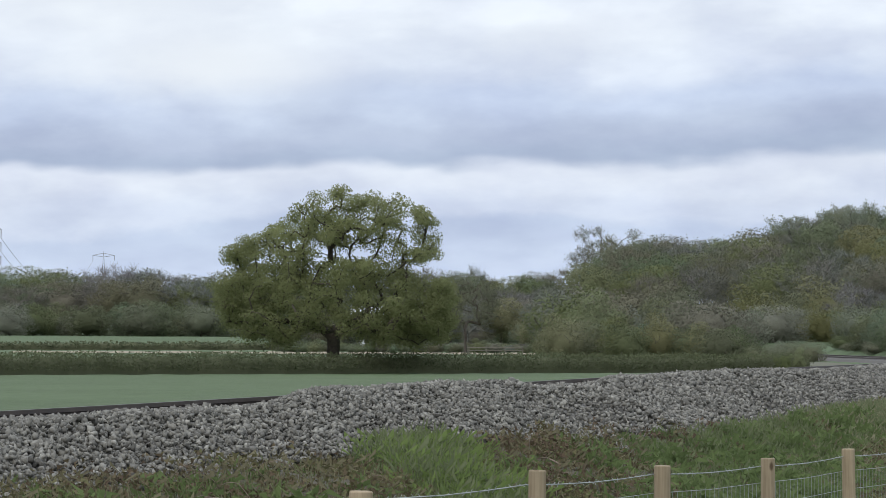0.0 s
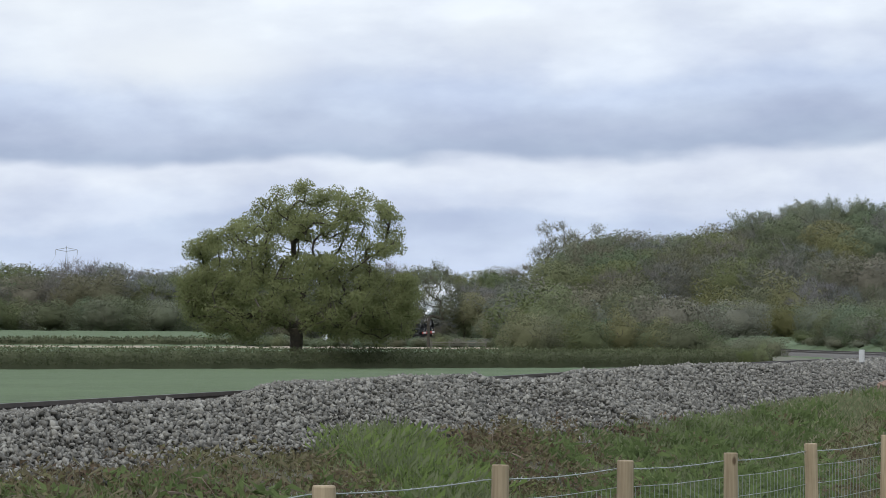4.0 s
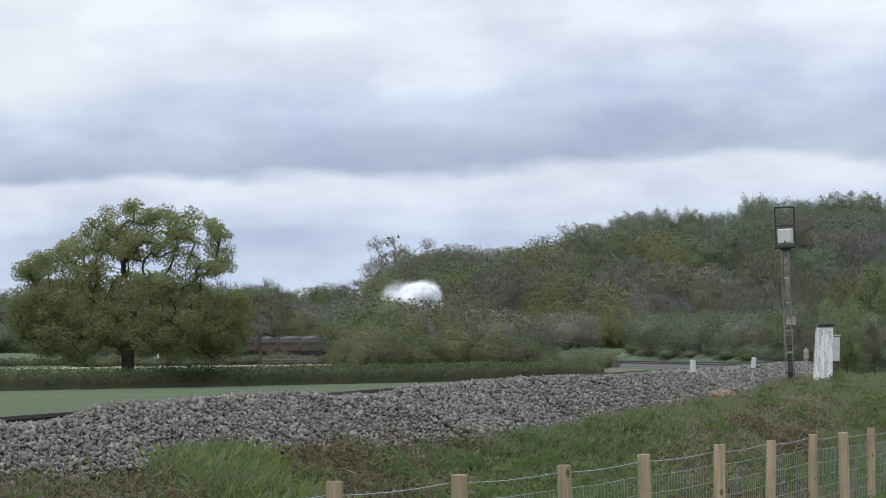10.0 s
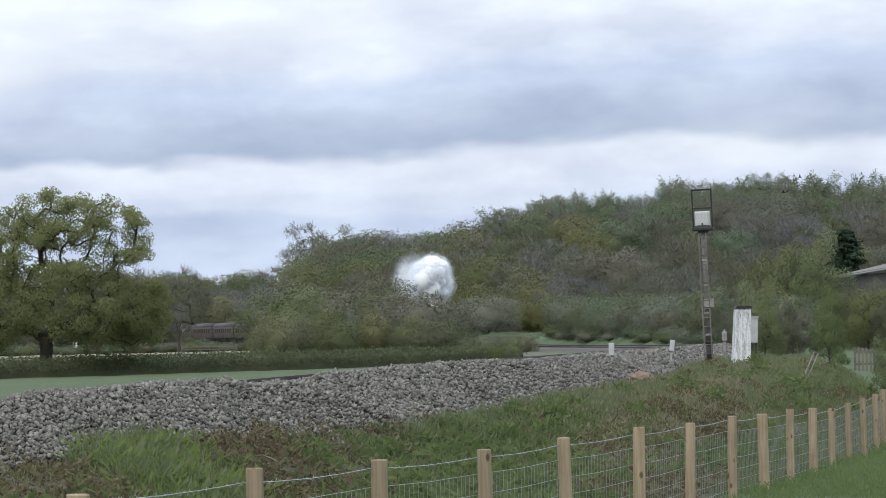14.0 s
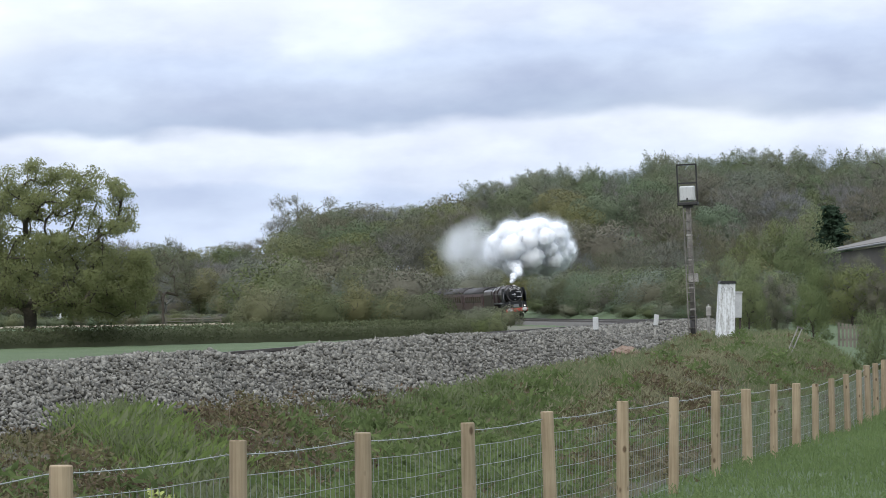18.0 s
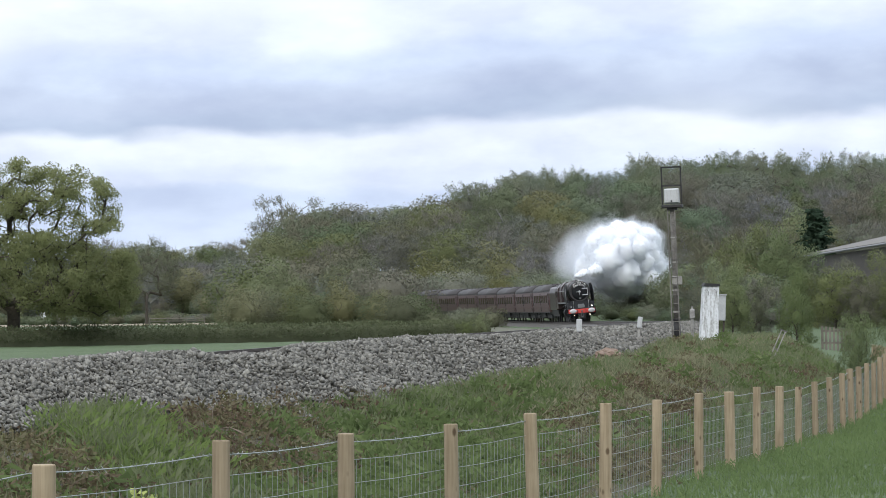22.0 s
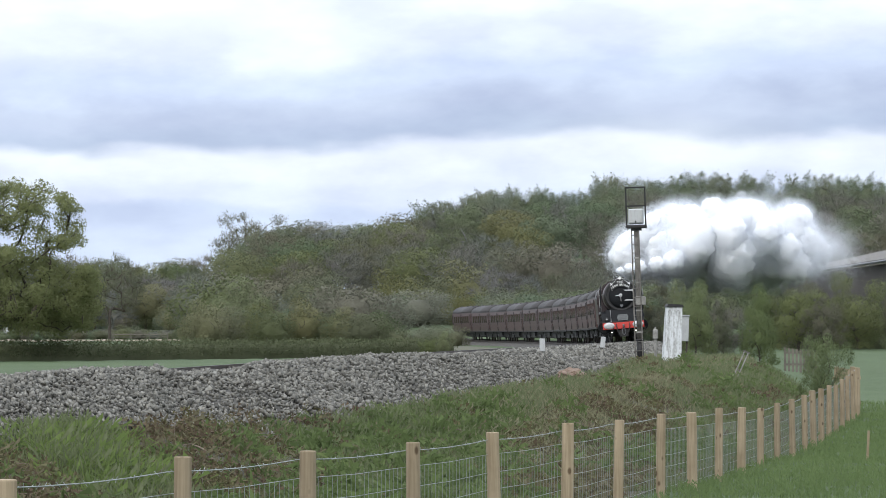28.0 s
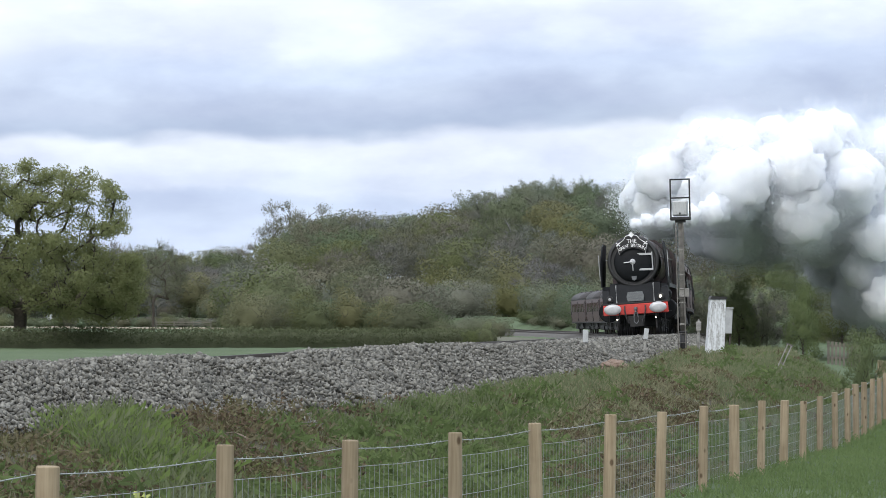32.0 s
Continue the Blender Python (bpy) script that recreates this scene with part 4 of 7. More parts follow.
# ---- fields, hedges, woods ----
def hedge(name, a, b, height, thick, label, mat, step=0.055, leaf=0.17, seed=1, rough=0.18):
    """A trimmed hedge from a to b: bare stems inside, a dense skin of leaves outside."""
    rng = np.random.default_rng(seed)
    a, b = np.array(a, dtype=float), np.array(b, dtype=float)
    L = np.linalg.norm(b - a)
    d = (b - a) / L
    nrm = np.array([-d[1], d[0]])
    root = empty(name)
    n = int(L / step * 14)
    s = rng.uniform(0, L, n)
    top = height * (1 + rough * 0.5 * (np.sin(s * 0.35 + seed) + 0.6 * np.sin(s * 1.1 + 2 * seed)) / 1.6 + rough * 0.3 * np.sin(s * 2.9))
    g = rng.uniform(-math.pi * 0.62, math.pi * 0.62, n)
    k = rng.uniform(0.72, 1.06, n)
    w = np.clip(np.sin(g) * 1.15, -1, 1) * thick * 0.5 * k
    h = np.clip(np.cos(g) * 1.3 * 0.5 + 0.5, 0.02, 1) * top * k
    p = a[None] + d[None] * s[:, None] + nrm[None] * w[:, None]
    z = ground_z(p[:, 0], p[:, 1]) + h
    V, F = quads(rng, np.column_stack([p, z]) + rng.normal(0, 0.07, (n, 3)), leaf, 1.2)
    mesh_ob("foliage", V, F, mat, root)
    m = int(L * 5)
    s = rng.uniform(0, L, m)
    p = a[None] + d[None] * s[:, None] + nrm[None] * rng.uniform(-0.3, 0.3, m)[:, None] * thick
    z = ground_z(p[:, 0], p[:, 1])
    hh = height * rng.uniform(0.5, 0.95, m)
    r = rng.uniform(0.015, 0.04, m)
    lean = rng.normal(0, 0.15, (m, 2))
    base = np.column_stack([p, z])
    tip = np.column_stack([p + lean, z + hh])
    ring = np.array([(1, 0, 0), (-0.5, 0.87, 0), (-0.5, -0.87, 0)])
    V = np.concatenate([base[:, None] + ring[None] * r[:, None, None], tip[:, None] + ring[None] * 0.4 * r[:, None, None]], 1)
    F = (np.array([(0, 1, 4, 3), (1, 2, 5, 4), (2, 0, 3, 5)])[None] + 6 * np.arange(m)[:, None, None]).reshape(-1, 4)
    tagged(mesh_ob("stems", V.reshape(-1, 3), F, M_BARK, root), kind="stuff")
    # core of dense shoots, so that the field behind does not show through
    V, F = [], []
    K = int(L / 1.5)
    for i in range(K + 1):
        c = a + d * L * i / K
        t = height * (0.80 + 0.05 * math.sin(i * 1.7 + seed))
        for wv, hv in ((-0.40, 0.0), (-0.42, 0.6), (-0.25, 1.0), (0.25, 1.0), (0.42, 0.6), (0.40, 0.0)):
            q = c + nrm * wv * thick * 0.85
            V.append((q[0], q[1], float(ground_z(q[0], q[1])) + hv * t))
    for i in range(K):
        for j in range(5):
            o = i * 6 + j
            F.append((o, o + 1, o + 7, o + 6))
    mesh_ob("inner_growth", np.array(V), np.array(F), mat, root)
    tagged(root, label, "hedge")
    return root


hedge("field_hedge", (-58, 258), (4.6, 345), 1.48, 1.8, "dark trimmed hawthorn hedge along the field edge", M_HEDGE, seed=2, step=0.042, leaf=0.115, rough=0.12)
hedge("far_hedge", (-130, 600), (-38, 640), 1.2, 2.0, "low dark hedge before the upper field", M_HEDGE, leaf=0.3, step=0.25, seed=4)
hedge("roadside_hedge", (21.5, 226), (30.4, 224), 1.9, 1.6, "dense dark green hedge across the pasture", M_HEDGE, leaf=0.12, step=0.05, seed=6)

# strip of dead grass on the bank behind the hedge
def straw_bank():
    V, F = [], []
    n = 90
    for i in range(n + 1):
        f = i / n
        x, y = -98 + 82 * f, 520 + 22 * f
        for w, h in ((-3.0, 0.0), (-1.0, 0.1), (2.5, 0.16), (6.0, 0.2)):
            h2 = h * (1 + 0.25 * math.sin(i * 0.9) + 0.2 * math.sin(i * 2.3)) * (0.9 if f < 0.8 else 0.9 * (1 - f) / 0.2)
            V.append((x, y + w, float(ground_z(x, y + w)) + h2 + 0.16))
    for i in range(n):
        for j in range(3):
            a = i * 4 + j
            F.append((a, a + 4, a + 5, a + 1))
    ob = mesh_ob("straw_bank", np.array(V), np.array(F), M_STRAW, smooth=True)
    tagged(ob, "bank of pale dead grass behind the hedge", "bank", kind="structure")


straw_bank()

OAK = oak()
_x, _y = at_view(-741, 300)
OAK.matrix_basis = pose(_x, _y, float(ground_z(_x, _y)) - 0.1)
tagged(OAK, "spreading field oak in fresh yellow-green leaf, standing in the hedge", "tree")

random.seed(4)
WOODS = "trees of the wood"


def wood(kind_names, u0, u1, d0, d1, h0, h1, count, label, group, width=1.1, sink=0.0):
    for i in range(count):
        u = u0 + (u1 - u0) * (i + random.random()) / count
        kind, name = random.choice(kind_names)
        plant(name, kind, u, random.uniform(d0, d1), random.uniform(h0, h1), label[kind], group, random.uniform(0.9, 1.15) * width, sink)


LAB = {"airy": "thin-leaved old tree","hawthorn": "green hawthorn bush in fresh leaf", "briar": "twiggy brown-green bush just coming into leaf", "round": "broad tree in olive-brown spring leaf", "green": "broad tree in fresh green leaf", "bare": "grey-brown tree still mostly bare",
       "poplar": "tall slim poplar in light green leaf", "shrub": "grey-green willow scrub by the line", "bush": "green hawthorn bush in fresh leaf", "thicket": "olive-brown thicket of young trees"}
K, Q = ("hawthorn", "hawthorn_bush"), ("briar", "briar_bush")
R, G, B = ("round", "woodland_tree"), ("green", "woodland_tree"), ("bare", "bare_tree")
P, S, H, T = ("poplar", "poplar"), ("shrub", "willow_bush"), ("bush", "hawthorn_bush"), ("thicket", "thicket_bush")
# hill behind: row of poplars and the wood on the slope
wood([P], 100, 350, 1100, 1150, 18.5, 21.5, 14, LAB, "poplars on the hill", 1.3)
wood([P], 350, 600, 1100, 1150, 22.0, 24.5, 14, LAB, "poplars on the hill", 1.3)
wood([P], 620, 960, 1100, 1150, 20.0, 23.5, 16, LAB, "poplars on the hill", 1.3)
wood([P], 130, 960, 1050, 1090, 16, 19, 26, LAB, "poplars on the hill", 1.3)
plant("poplar", "poplar", 50, 1080, 20.5, LAB["poplar"], "poplars on the hill", 1.5)
plant("poplar", "poplar", 74, 1085, 20, LAB["poplar"], "poplars on the hill", 1.4)
wood([R, G, R], 0, 960, 1150, 1190, 9, 12, 34, LAB, WOODS, 1.5)
wood([R, B, B, G], 30, 960, 930, 1020, 13, 16.5, 22, LAB, WOODS, 1.3)
wood([R, B, B, B, G], 20, 960, 840, 920, 12, 15, 20, LAB, WOODS, 1.3)
wood([B, B, R], 10, 960, 720, 800, 11, 14, 20, LAB, WOODS, 1.3)
wood([B, T, B], 0, 960, 620, 690, 8, 11, 20, LAB, WOODS, 1.2)
# knoll with one thin old tree standing over it
plant("old_tree", "airy", -255, 1000, 21, "thin-leaved old tree standing over the wood", WOODS, 1.05)
wood([R, G, R], -235, 20, 960, 1010, 16, 18.8, 10, LAB, WOODS, 1.35)
wood([R, G, B], -250, 20, 860, 930, 14, 17, 11, LAB, WOODS, 1.3)
wood([R, B], -300, 20, 740, 820, 11, 14.5, 8, LAB, WOODS, 1.3)
# low wood in the middle distance
wood([R, B, G], -600, -330, 1020, 1080, 15, 17.5, 10, LAB, WOODS, 1.3)
wood([B, R, B], -600, -330, 930, 990, 11.5, 14, 9, LAB, WOODS, 1.3)
wood([R, B, T], -640, -345, 800, 850, 8, 10.5, 9, LAB, WOODS, 1.3)
plant("willow_bush", "shrub", -352, 745, 6.5, LAB["shrub"], WOODS, 1.2)
plant("thicket_bush", "thicket", -395, 770, 5.5, LAB["thicket"], WOODS, 1.2)
# wood at the far side of the upper field
wood([R, B, G], -1420, -560, 980, 1040, 15.5, 19.5, 26, LAB, WOODS, 1.3)
wood([R, R, B, G], -1420, -560, 920, 970, 11.5, 14.5, 24, LAB, WOODS, 1.3)
wood([T, S, H], -1420, -400, 880, 910, 5, 9, 36, LAB, "scrub along the wood", 1.3)
# rough low growth beside the far part of the line
wood([S, T, T, H], -850, -340, 560, 640, 1.3, 2.3, 46, LAB, "rough growth by the line", 1.3)
# scrub close behind the far part of the line
for _i in range(40):
    _y = 640 + 270 * (_i + random.random()) / 40
    _k, _n = random.choice([S, T, T, H])
    plant(_n, _k, FOCAL * (track_x(_y) + random.uniform(9, 16)) / _y, _y, random.uniform(3.2, 5.2), LAB[_k], "scrub along the wood", 1.4)
plant("old_tree", "airy", -505, 545, 13.0, "thin-leaved old tree in the field before the line", WOODS, 0.9)
# scrub between the field and the line
wood([R, T, R], -345, -150, 560, 600, 9.5, 12.0, 6, LAB, "scrub by the line", 1.25)
wood([T, R, S], -350, -20, 500, 545, 7.0, 9.5, 8, LAB, "scrub by the line", 1.2)
plant("thicket_bush", "thicket", -78, 470, 8.8, LAB["thicket"], "scrub by the line", 1.2)
plant("thicket_bush", "thicket", -135, 475, 7.2, LAB["thicket"], "scrub by the line", 1.3)
wood([T, S, T, H], -345, -10, 430, 465, 3.8, 5.8, 11, LAB, "scrub by the line", 1.2)
wood([H, S], 0, 110, 395, 430, 2.0, 3.0, 5, LAB, "scrub by the line", 1.1)
# scrub behind the line
wood([S, S, H, T], -20, 470, 560, 620, 4.8, 6.5, 22, LAB, "scrub behind the line", 1.35)
for _i in range(34):
    _y = 236 + 250 * (_i + random.random()) / 34
    _d = random.uniform(5.5, 7.5) if _y < 300 else random.uniform(6.0, 11.0)
    _k, _n = random.choice([S, S, T, H])
    plant(_n, _k, FOCAL * (track_x(_y) + _d) / _y, _y, random.uniform(3.0, 4.6) * (0.7 + 0.3 * _y / 300), LAB[_k], "scrub behind the line", 1.25)
wood([Q, K], 480, 560, 240, 270, 2.8, 3.8, 5, LAB, "scrub behind the line", 1.2)
strip("cess", np.arange(200.0, 480.0, 6.0), [(-16.0, -0.2), (-9.5, 0.0), (-6.0, -0.05), (-3.2, -0.45)], M_CESS, track)
strip("cess", np.arange(290.0, 520.0, 6.0), [(3.0, -0.55), (6.0, -0.62), (8.0, -0.95), (10.0, -1.9)], M_CESS, track)
for _i in range(36):
    _y = 225 + 275 * (_i + random.random()) / 36
    _k, _n = random.choice([S, H])
    plant(_n, _k, FOCAL * (track_x(_y) + random.uniform(4.8, 7.0)) / _y, _y, random.uniform(0.9, 1.7), LAB[_k], "scrub behind the line", 1.9)
# thorn bushes and trees beyond the signal
wood([K, Q, K], 510, 650, 265, 300, 5.4, 7.0, 7, LAB, "hedgerow bushes", 0.8)
wood([Q, K], 500, 600, 165, 190, 2.2, 3.0, 4, LAB, "hedgerow bushes", 0.8)
plant("hawthorn_bush", "hawthorn", 645, 150, 2.7, "green hawthorn with a bare twisted stem", "hedgerow bushes", 0.62)
plant("hawthorn_bush", "hawthorn", 757, 100, 2.2, "lone thorn bush with a twiggy top beside the fence", "hedgerow bushes", 0.55)
wood([K, Q, K], 700, 960, 205, 232, 2.9, 4.0, 9, LAB, "hedgerow bushes", 0.95)

plant("hawthorn_bush", "hawthorn", 84, 338, 1.9, LAB["hawthorn"], "hedgerow bushes", 0.9)
plant("hawthorn_bush", "hawthorn", 58, 336, 1.6, LAB["hawthorn"], "hedgerow bushes", 0.9)
FIR = fir()
_x, _y = at_view(678, 640)
FIR.matrix_basis = Matrix.LocRotScale((_x, _y, float(ground_z(_x, _y)) + 2), None, (1.75, 1.75, 1.05))
tagged(FIR, "dark green conifer before the wood", "tree")


# far hills closing the view, their haze mixed into the blue-grey colour
def far_hills():
    V, F = [], []
    n = 150
    for i in range(n + 1):
        a = radians(-60 + 120 * i / n)
        h = 14 + 10 * math.sin(i * 0.31) + 6 * math.sin(i * 0.83) + 2 * math.sin(i * 2.9)
        for r, z in ((3000, -5), (3100, 0.6 * h + 6), (3300, h + 18), (3600, h + 10)):
            V.append((r * math.sin(a), r * math.cos(a), z))
    for i in range(n):
        for j in range(3):
            o = i * 4 + j
            F.append((o, o + 4, o + 5, o + 1))
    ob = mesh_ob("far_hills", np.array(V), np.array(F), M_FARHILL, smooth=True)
    tagged(ob, "wooded hills on the skyline, haze put into their colour", "hills", kind="structure")


far_hills()

# ---- fence ----
def gz(x, y):
    return float(ground_z(x, y))


def post_fence():
    fence = empty("post_and_wire_fence")
    tagged(fence, "new softwood post and wire stock fence with barbed top strand", "fence")
    rng = random.Random(8)
    D0, F0 = 17.8, FOCAL
    spots = []
    sight = [-1750, -1150, -694, -379, -156, 32, 177, 302, 392, 468, 525, 571, 611, 645, 676, 703, 725, 740, 754, 767, 780, 791, 801, 810, 818]
    for k, u in enumerate(sight):
        w = 1 + 0.2045 * (k - 2)
        spots.append((u / F0 * D0 * w, D0 * w))
    tops = []
    bm = nb()
    prof = [(0.0, -0.35), (0.055, -0.35), (0.054, 0.5), (0.052, 1.158), (0.048, 1.165), (0.0, 1.166)]
    lathe(bm, prof, Matrix.Identity(4), 16)
    shared = None
    for i, (x, y) in enumerate(spots):
        top = EZ - np.interp(y, [10, 17.8, 28.7, 43.3, 57.9, 65, 72, 84, 92, 98], [0.63, 0.65, 0.81, 0.90, 1.115, 1.12, 1.11, 1.12, 1.0, 0.9])
        ob = part("post", bm, M_POST, fence) if shared is None else new("post", shared)
        shared = ob.data
        ob.parent = fence
        lean = rng.gauss(0, 1.0)
        w = rng.uniform(0.9, 1.2)
        dz = rng.gauss(0, 0.015)
        ob.matrix_basis = Matrix.LocRotScale((x, y, top - 1.16 + dz), Euler((radians(lean * 0.5), radians(lean), rng.uniform(0, 6))), (w, w, 1))
        tops.append(Vector((x, y, top)))
    for a, b in zip(tops, tops[1:]):
        d = b - a
        L = d.length
        out = Vector((-d.y, d.x, 0)).normalized() * 0.06
        bm = nb()
        levels = [-0.17, -0.32, -0.46, -0.59, -0.71, -0.82, -0.92, -1.0]
        for h in levels:
            sweep(bm, [a + out + Vector((0, 0, h)), a + out + d * 0.5 + Vector((0, 0, h - 0.012)), b + out + Vector((0, 0, h))], 0.0022, 4)
        n = max(3, int(L / 0.15))
        for k in range(1, n):
            p = a + out + d * (k / n)
            sweep(bm, [p + Vector((0, 0, -0.17)), p + Vector((0.004 * (k % 3 - 1), 0, -1.0))], 0.0017, 4)
        part("netting", bm, M_WIRE, fence)
        bm = nb()
        z = Vector((0, 0, -0.05))
        pts = [a + out + z + d * f + Vector((0, 0, -0.018 * math.sin(math.pi * f))) for f in (0, 0.25, 0.5, 0.75, 1)]
        sweep(bm, pts, 0.0034, 4)
        m = int(L / 0.13)
        for k in range(m):
            p = a + out + z + d * ((k + 0.5) / m) + Vector((0, 0, -0.018 * math.sin(math.pi * (k + 0.5) / m)))
            w = Vector((rng.gauss(0, 1), rng.gauss(0, 1), rng.gauss(0, 1))).normalized() * 0.02
            sweep(bm, [p - w, p + w], 0.0018, 3)
        part("barbed_wire", bm, M_WIRE, fence)
    return spots


FENCE = post_fence()


def paling():
    ob = empty("paling_fence")
    x0, y0 = at_view(690, 150)
    x1, y1 = at_view(745, 150)
    bm = nb()
    box(bm, (0, 0, 0.45), (0.09, 0.025, 0.9))
    first = None
    n = 9
    for i in range(n):
        x = x0 + (x1 - x0) * i / (n - 1)
        o = part("pale", bm, M_GREYWOOD, ob) if first is None else new("pale", first)
        first = o.data
        o.parent = ob
        o.location = (x, y0, gz(x, y0))
    bm = nb()
    for h in (0.25, 0.7):
        box(bm, ((x0 + x1) / 2, y0 + 0.03, gz(x0, y0) + h), (x1 - x0 + 0.1, 0.03, 0.08))
    part("rail", bm, M_GREYWOOD, ob)
    tagged(ob, "weathered timber paling fence under the hedge", "fence")


paling()


# ---- signal and lineside things ----
def signal():
    s = empty("colour_light_signal")
    x, y = at_view(434, 120)
    H = 4.02
    bm = nb()
    rod(bm, (0, 0, 0.62), (0, 0, H), 0.085, 0.078, 14)
    part("post", bm, M_POSTSTEEL, s, "grey streaked steel tube", True)
    bm = nb()
    rod(bm, (0, 0, -0.1), (0, 0, 0.62), 0.105, 0.105, 14)
    rod(bm, (0, 0, 0.60), (0, 0, 0.66), 0.12, 0.12, 14)
    part("base", bm, M_BLACK, s, "black painted base sleeve", True)
    # ladder in front of the post
    lad = nb()
    for dx in (-0.17, 0.05):
        box(lad, (dx + 0.03, -0.13, H / 2 + 0.05), (0.035, 0.02, H - 0.1))
    stile = part("ladder", lad, M_POSTSTEEL, s)
    for k in range(14):
        rg = nb()
        rod(rg, (-0.14, -0.13, 0.3 + k * 0.27), (0.08, -0.13, 0.3 + k * 0.27), 0.012, 0.012, 6)
        part("rung", rg, M_POSTSTEEL, stile)
    # bands round the post
    for h in (0.4, 0.85, 1.5, 2.35, 3.1):
        bm = nb()
        rod(bm, (0, 0, h), (0, 0, h + 0.045), 0.1, 0.1, 14)
        part("clip", bm, M_GALV, s)
    bm = nb()
    box(bm, (0.06, -0.03, 1.82), (0.30, 0.16, 0.26), bevel=0.012)
    part("junction_box", bm, M_GALV, s)
    # platform, lamp housing and the hoop above it
    bm = nb()
    box(bm, (0, 0, H + 0.05), (0.62, 0.5, 0.10), bevel=0.02)
    box(bm, (0, 0, H - 0.03), (0.30, 0.3, 0.08))
    part("platform", bm, M_BLACK, s)
    bm = nb()
    box(bm, (0, -0.02, H + 0.36), (0.46, 0.30, 0.46), bevel=0.03)
    box(bm, (0, -0.19, H + 0.36), (0.40, 0.04, 0.40), bevel=0.01)
    head = part("lamp_housing", bm, M_PALE, s, "grubby white back of the lamp housing")
    bm = nb()
    box(bm, (0, -0.22, H + 0.20), (0.05, 0.02, 0.06))
    part("latch", bm, M_BLACK, head)
    hood = nb()
    rod(hood, (0, 0.2, H + 0.36), (0, 0.45, H + 0.36), 0.14, 0.14, 14)
    part("lens_hood", hood, M_BLACK, s)
    for dx in (-0.29, 0.29):
        bm = nb()
        box(bm, (dx, 0, H + 0.66), (0.045, 0.045, 1.14))
        part("guard_upright", bm, M_BLACK, s)
    for h in (0.68, 1.24):
        bm = nb()
        box(bm, (0, 0, H + h), (0.62, 0.045, 0.045))
        part("guard_rail", bm, M_BLACK, s)
    s.matrix_basis = Matrix.Translation((x, y, EZ - 51.5 / FOCAL * 120)) @ Matrix.Rotation(radians(-1.7), 4, "Y") @ Matrix.Rotation(radians(-8), 4, "Z")
    tagged(s, "railway colour light signal seen from behind, with ladder and guard hoop", "signal")


signal()


def white_cabinet():
    c = empty("white_lineside_cabinet")
    x, y = at_view(491, 116)
    bm = nb()
    extrude_outline(bm, [(-0.31, 0), (0.22, 0), (0.26, 1.50), (-0.19, 1.50)], "y", -0.2, 0.2)
    bmesh.ops.bevel(bm, geom=list(bm.edges), offset=0.02, segments=1, affect="EDGES")
    part("body", bm, M_WHITE, c, "flaking white painted casing")
    bm = nb()
    extrude_outline(bm, [(-0.22, 1.50), (0.29, 1.50), (0.26, 1.56), (-0.16, 1.58)], "y", -0.24, 0.24)
    part("lid", bm, M_BLACK, c)
    for dx in (-0.12, 0.12):
        bm = nb()
        sweep(bm, [(dx - 0.06, -0.215, 1.25), (dx - 0.05, -0.22, 1.36), (dx, -0.22, 1.41), (dx + 0.05, -0.22, 1.36), (dx + 0.06, -0.215, 1.25)], 0.005, 5)
        part("handle", bm, M_GREYSTEEL, c)
    c.matrix_basis = pose(x, y, EZ - 51 / FOCAL * 116 - 0.05, 0, 0, 6) @ Matrix.Diagonal((1.0, 1, 1.08, 1))
    tagged(c, "leaning white equipment cabinet with flaking paint and black lid", "cabinet")
    b = empty("grey_location_box")
    bm = nb()
    box(bm, (0, 0, 0.95), (0.24, 0.3, 0.75), bevel=0.015)
    body = part("body", bm, M_GREYBOX, b)
    bm = nb()
    box(bm, (0, 0, 1.35), (0.28, 0.36, 0.04))
    part("lid", bm, M_GREYBOX, b)
    for dx in (-0.1, 0.1):
        bm = nb()
        box(bm, (dx * 0.8, 0, 0.28), (0.05, 0.06, 0.6))
        part("leg", bm, M_RAIL, b)
    x, y = at_view(510, 119)
    b.matrix_basis = pose(x, y, EZ - 50 / FOCAL * 119 - 0.02, 0, 2, 0)
    tagged(b, "grey steel equipment box on two legs beside the cabinet", "cabinet")


white_cabinet()


def marker(u, dist, v_top, h, lean, label):
    x, y = at_view(u, dist)
    ob = empty("marker_post")
    bm = nb()
    box(bm, (0, 0, h / 2), (0.13, 0.05, h), bevel=0.01)
    part("board", bm, M_PALE, ob)
    bm = nb()
    box(bm, (0, 0.06, h / 2 - 0.25), (0.05, 0.05, h + 0.35))
    part("stake", bm, M_GALV, ob)
    z = EZ + (104 - v_top) / FOCAL * dist - h
    ob.matrix_basis = pose(x, y, z, 0, lean, -10)
    tagged(ob, label, "marker", "white markers beside the line")


marker(260, 93, 116, 0.30, 0, "short white marker board in the ballast")
marker(366, 108, 113, 0.30, 7, "leaning short white marker board in the ballast")


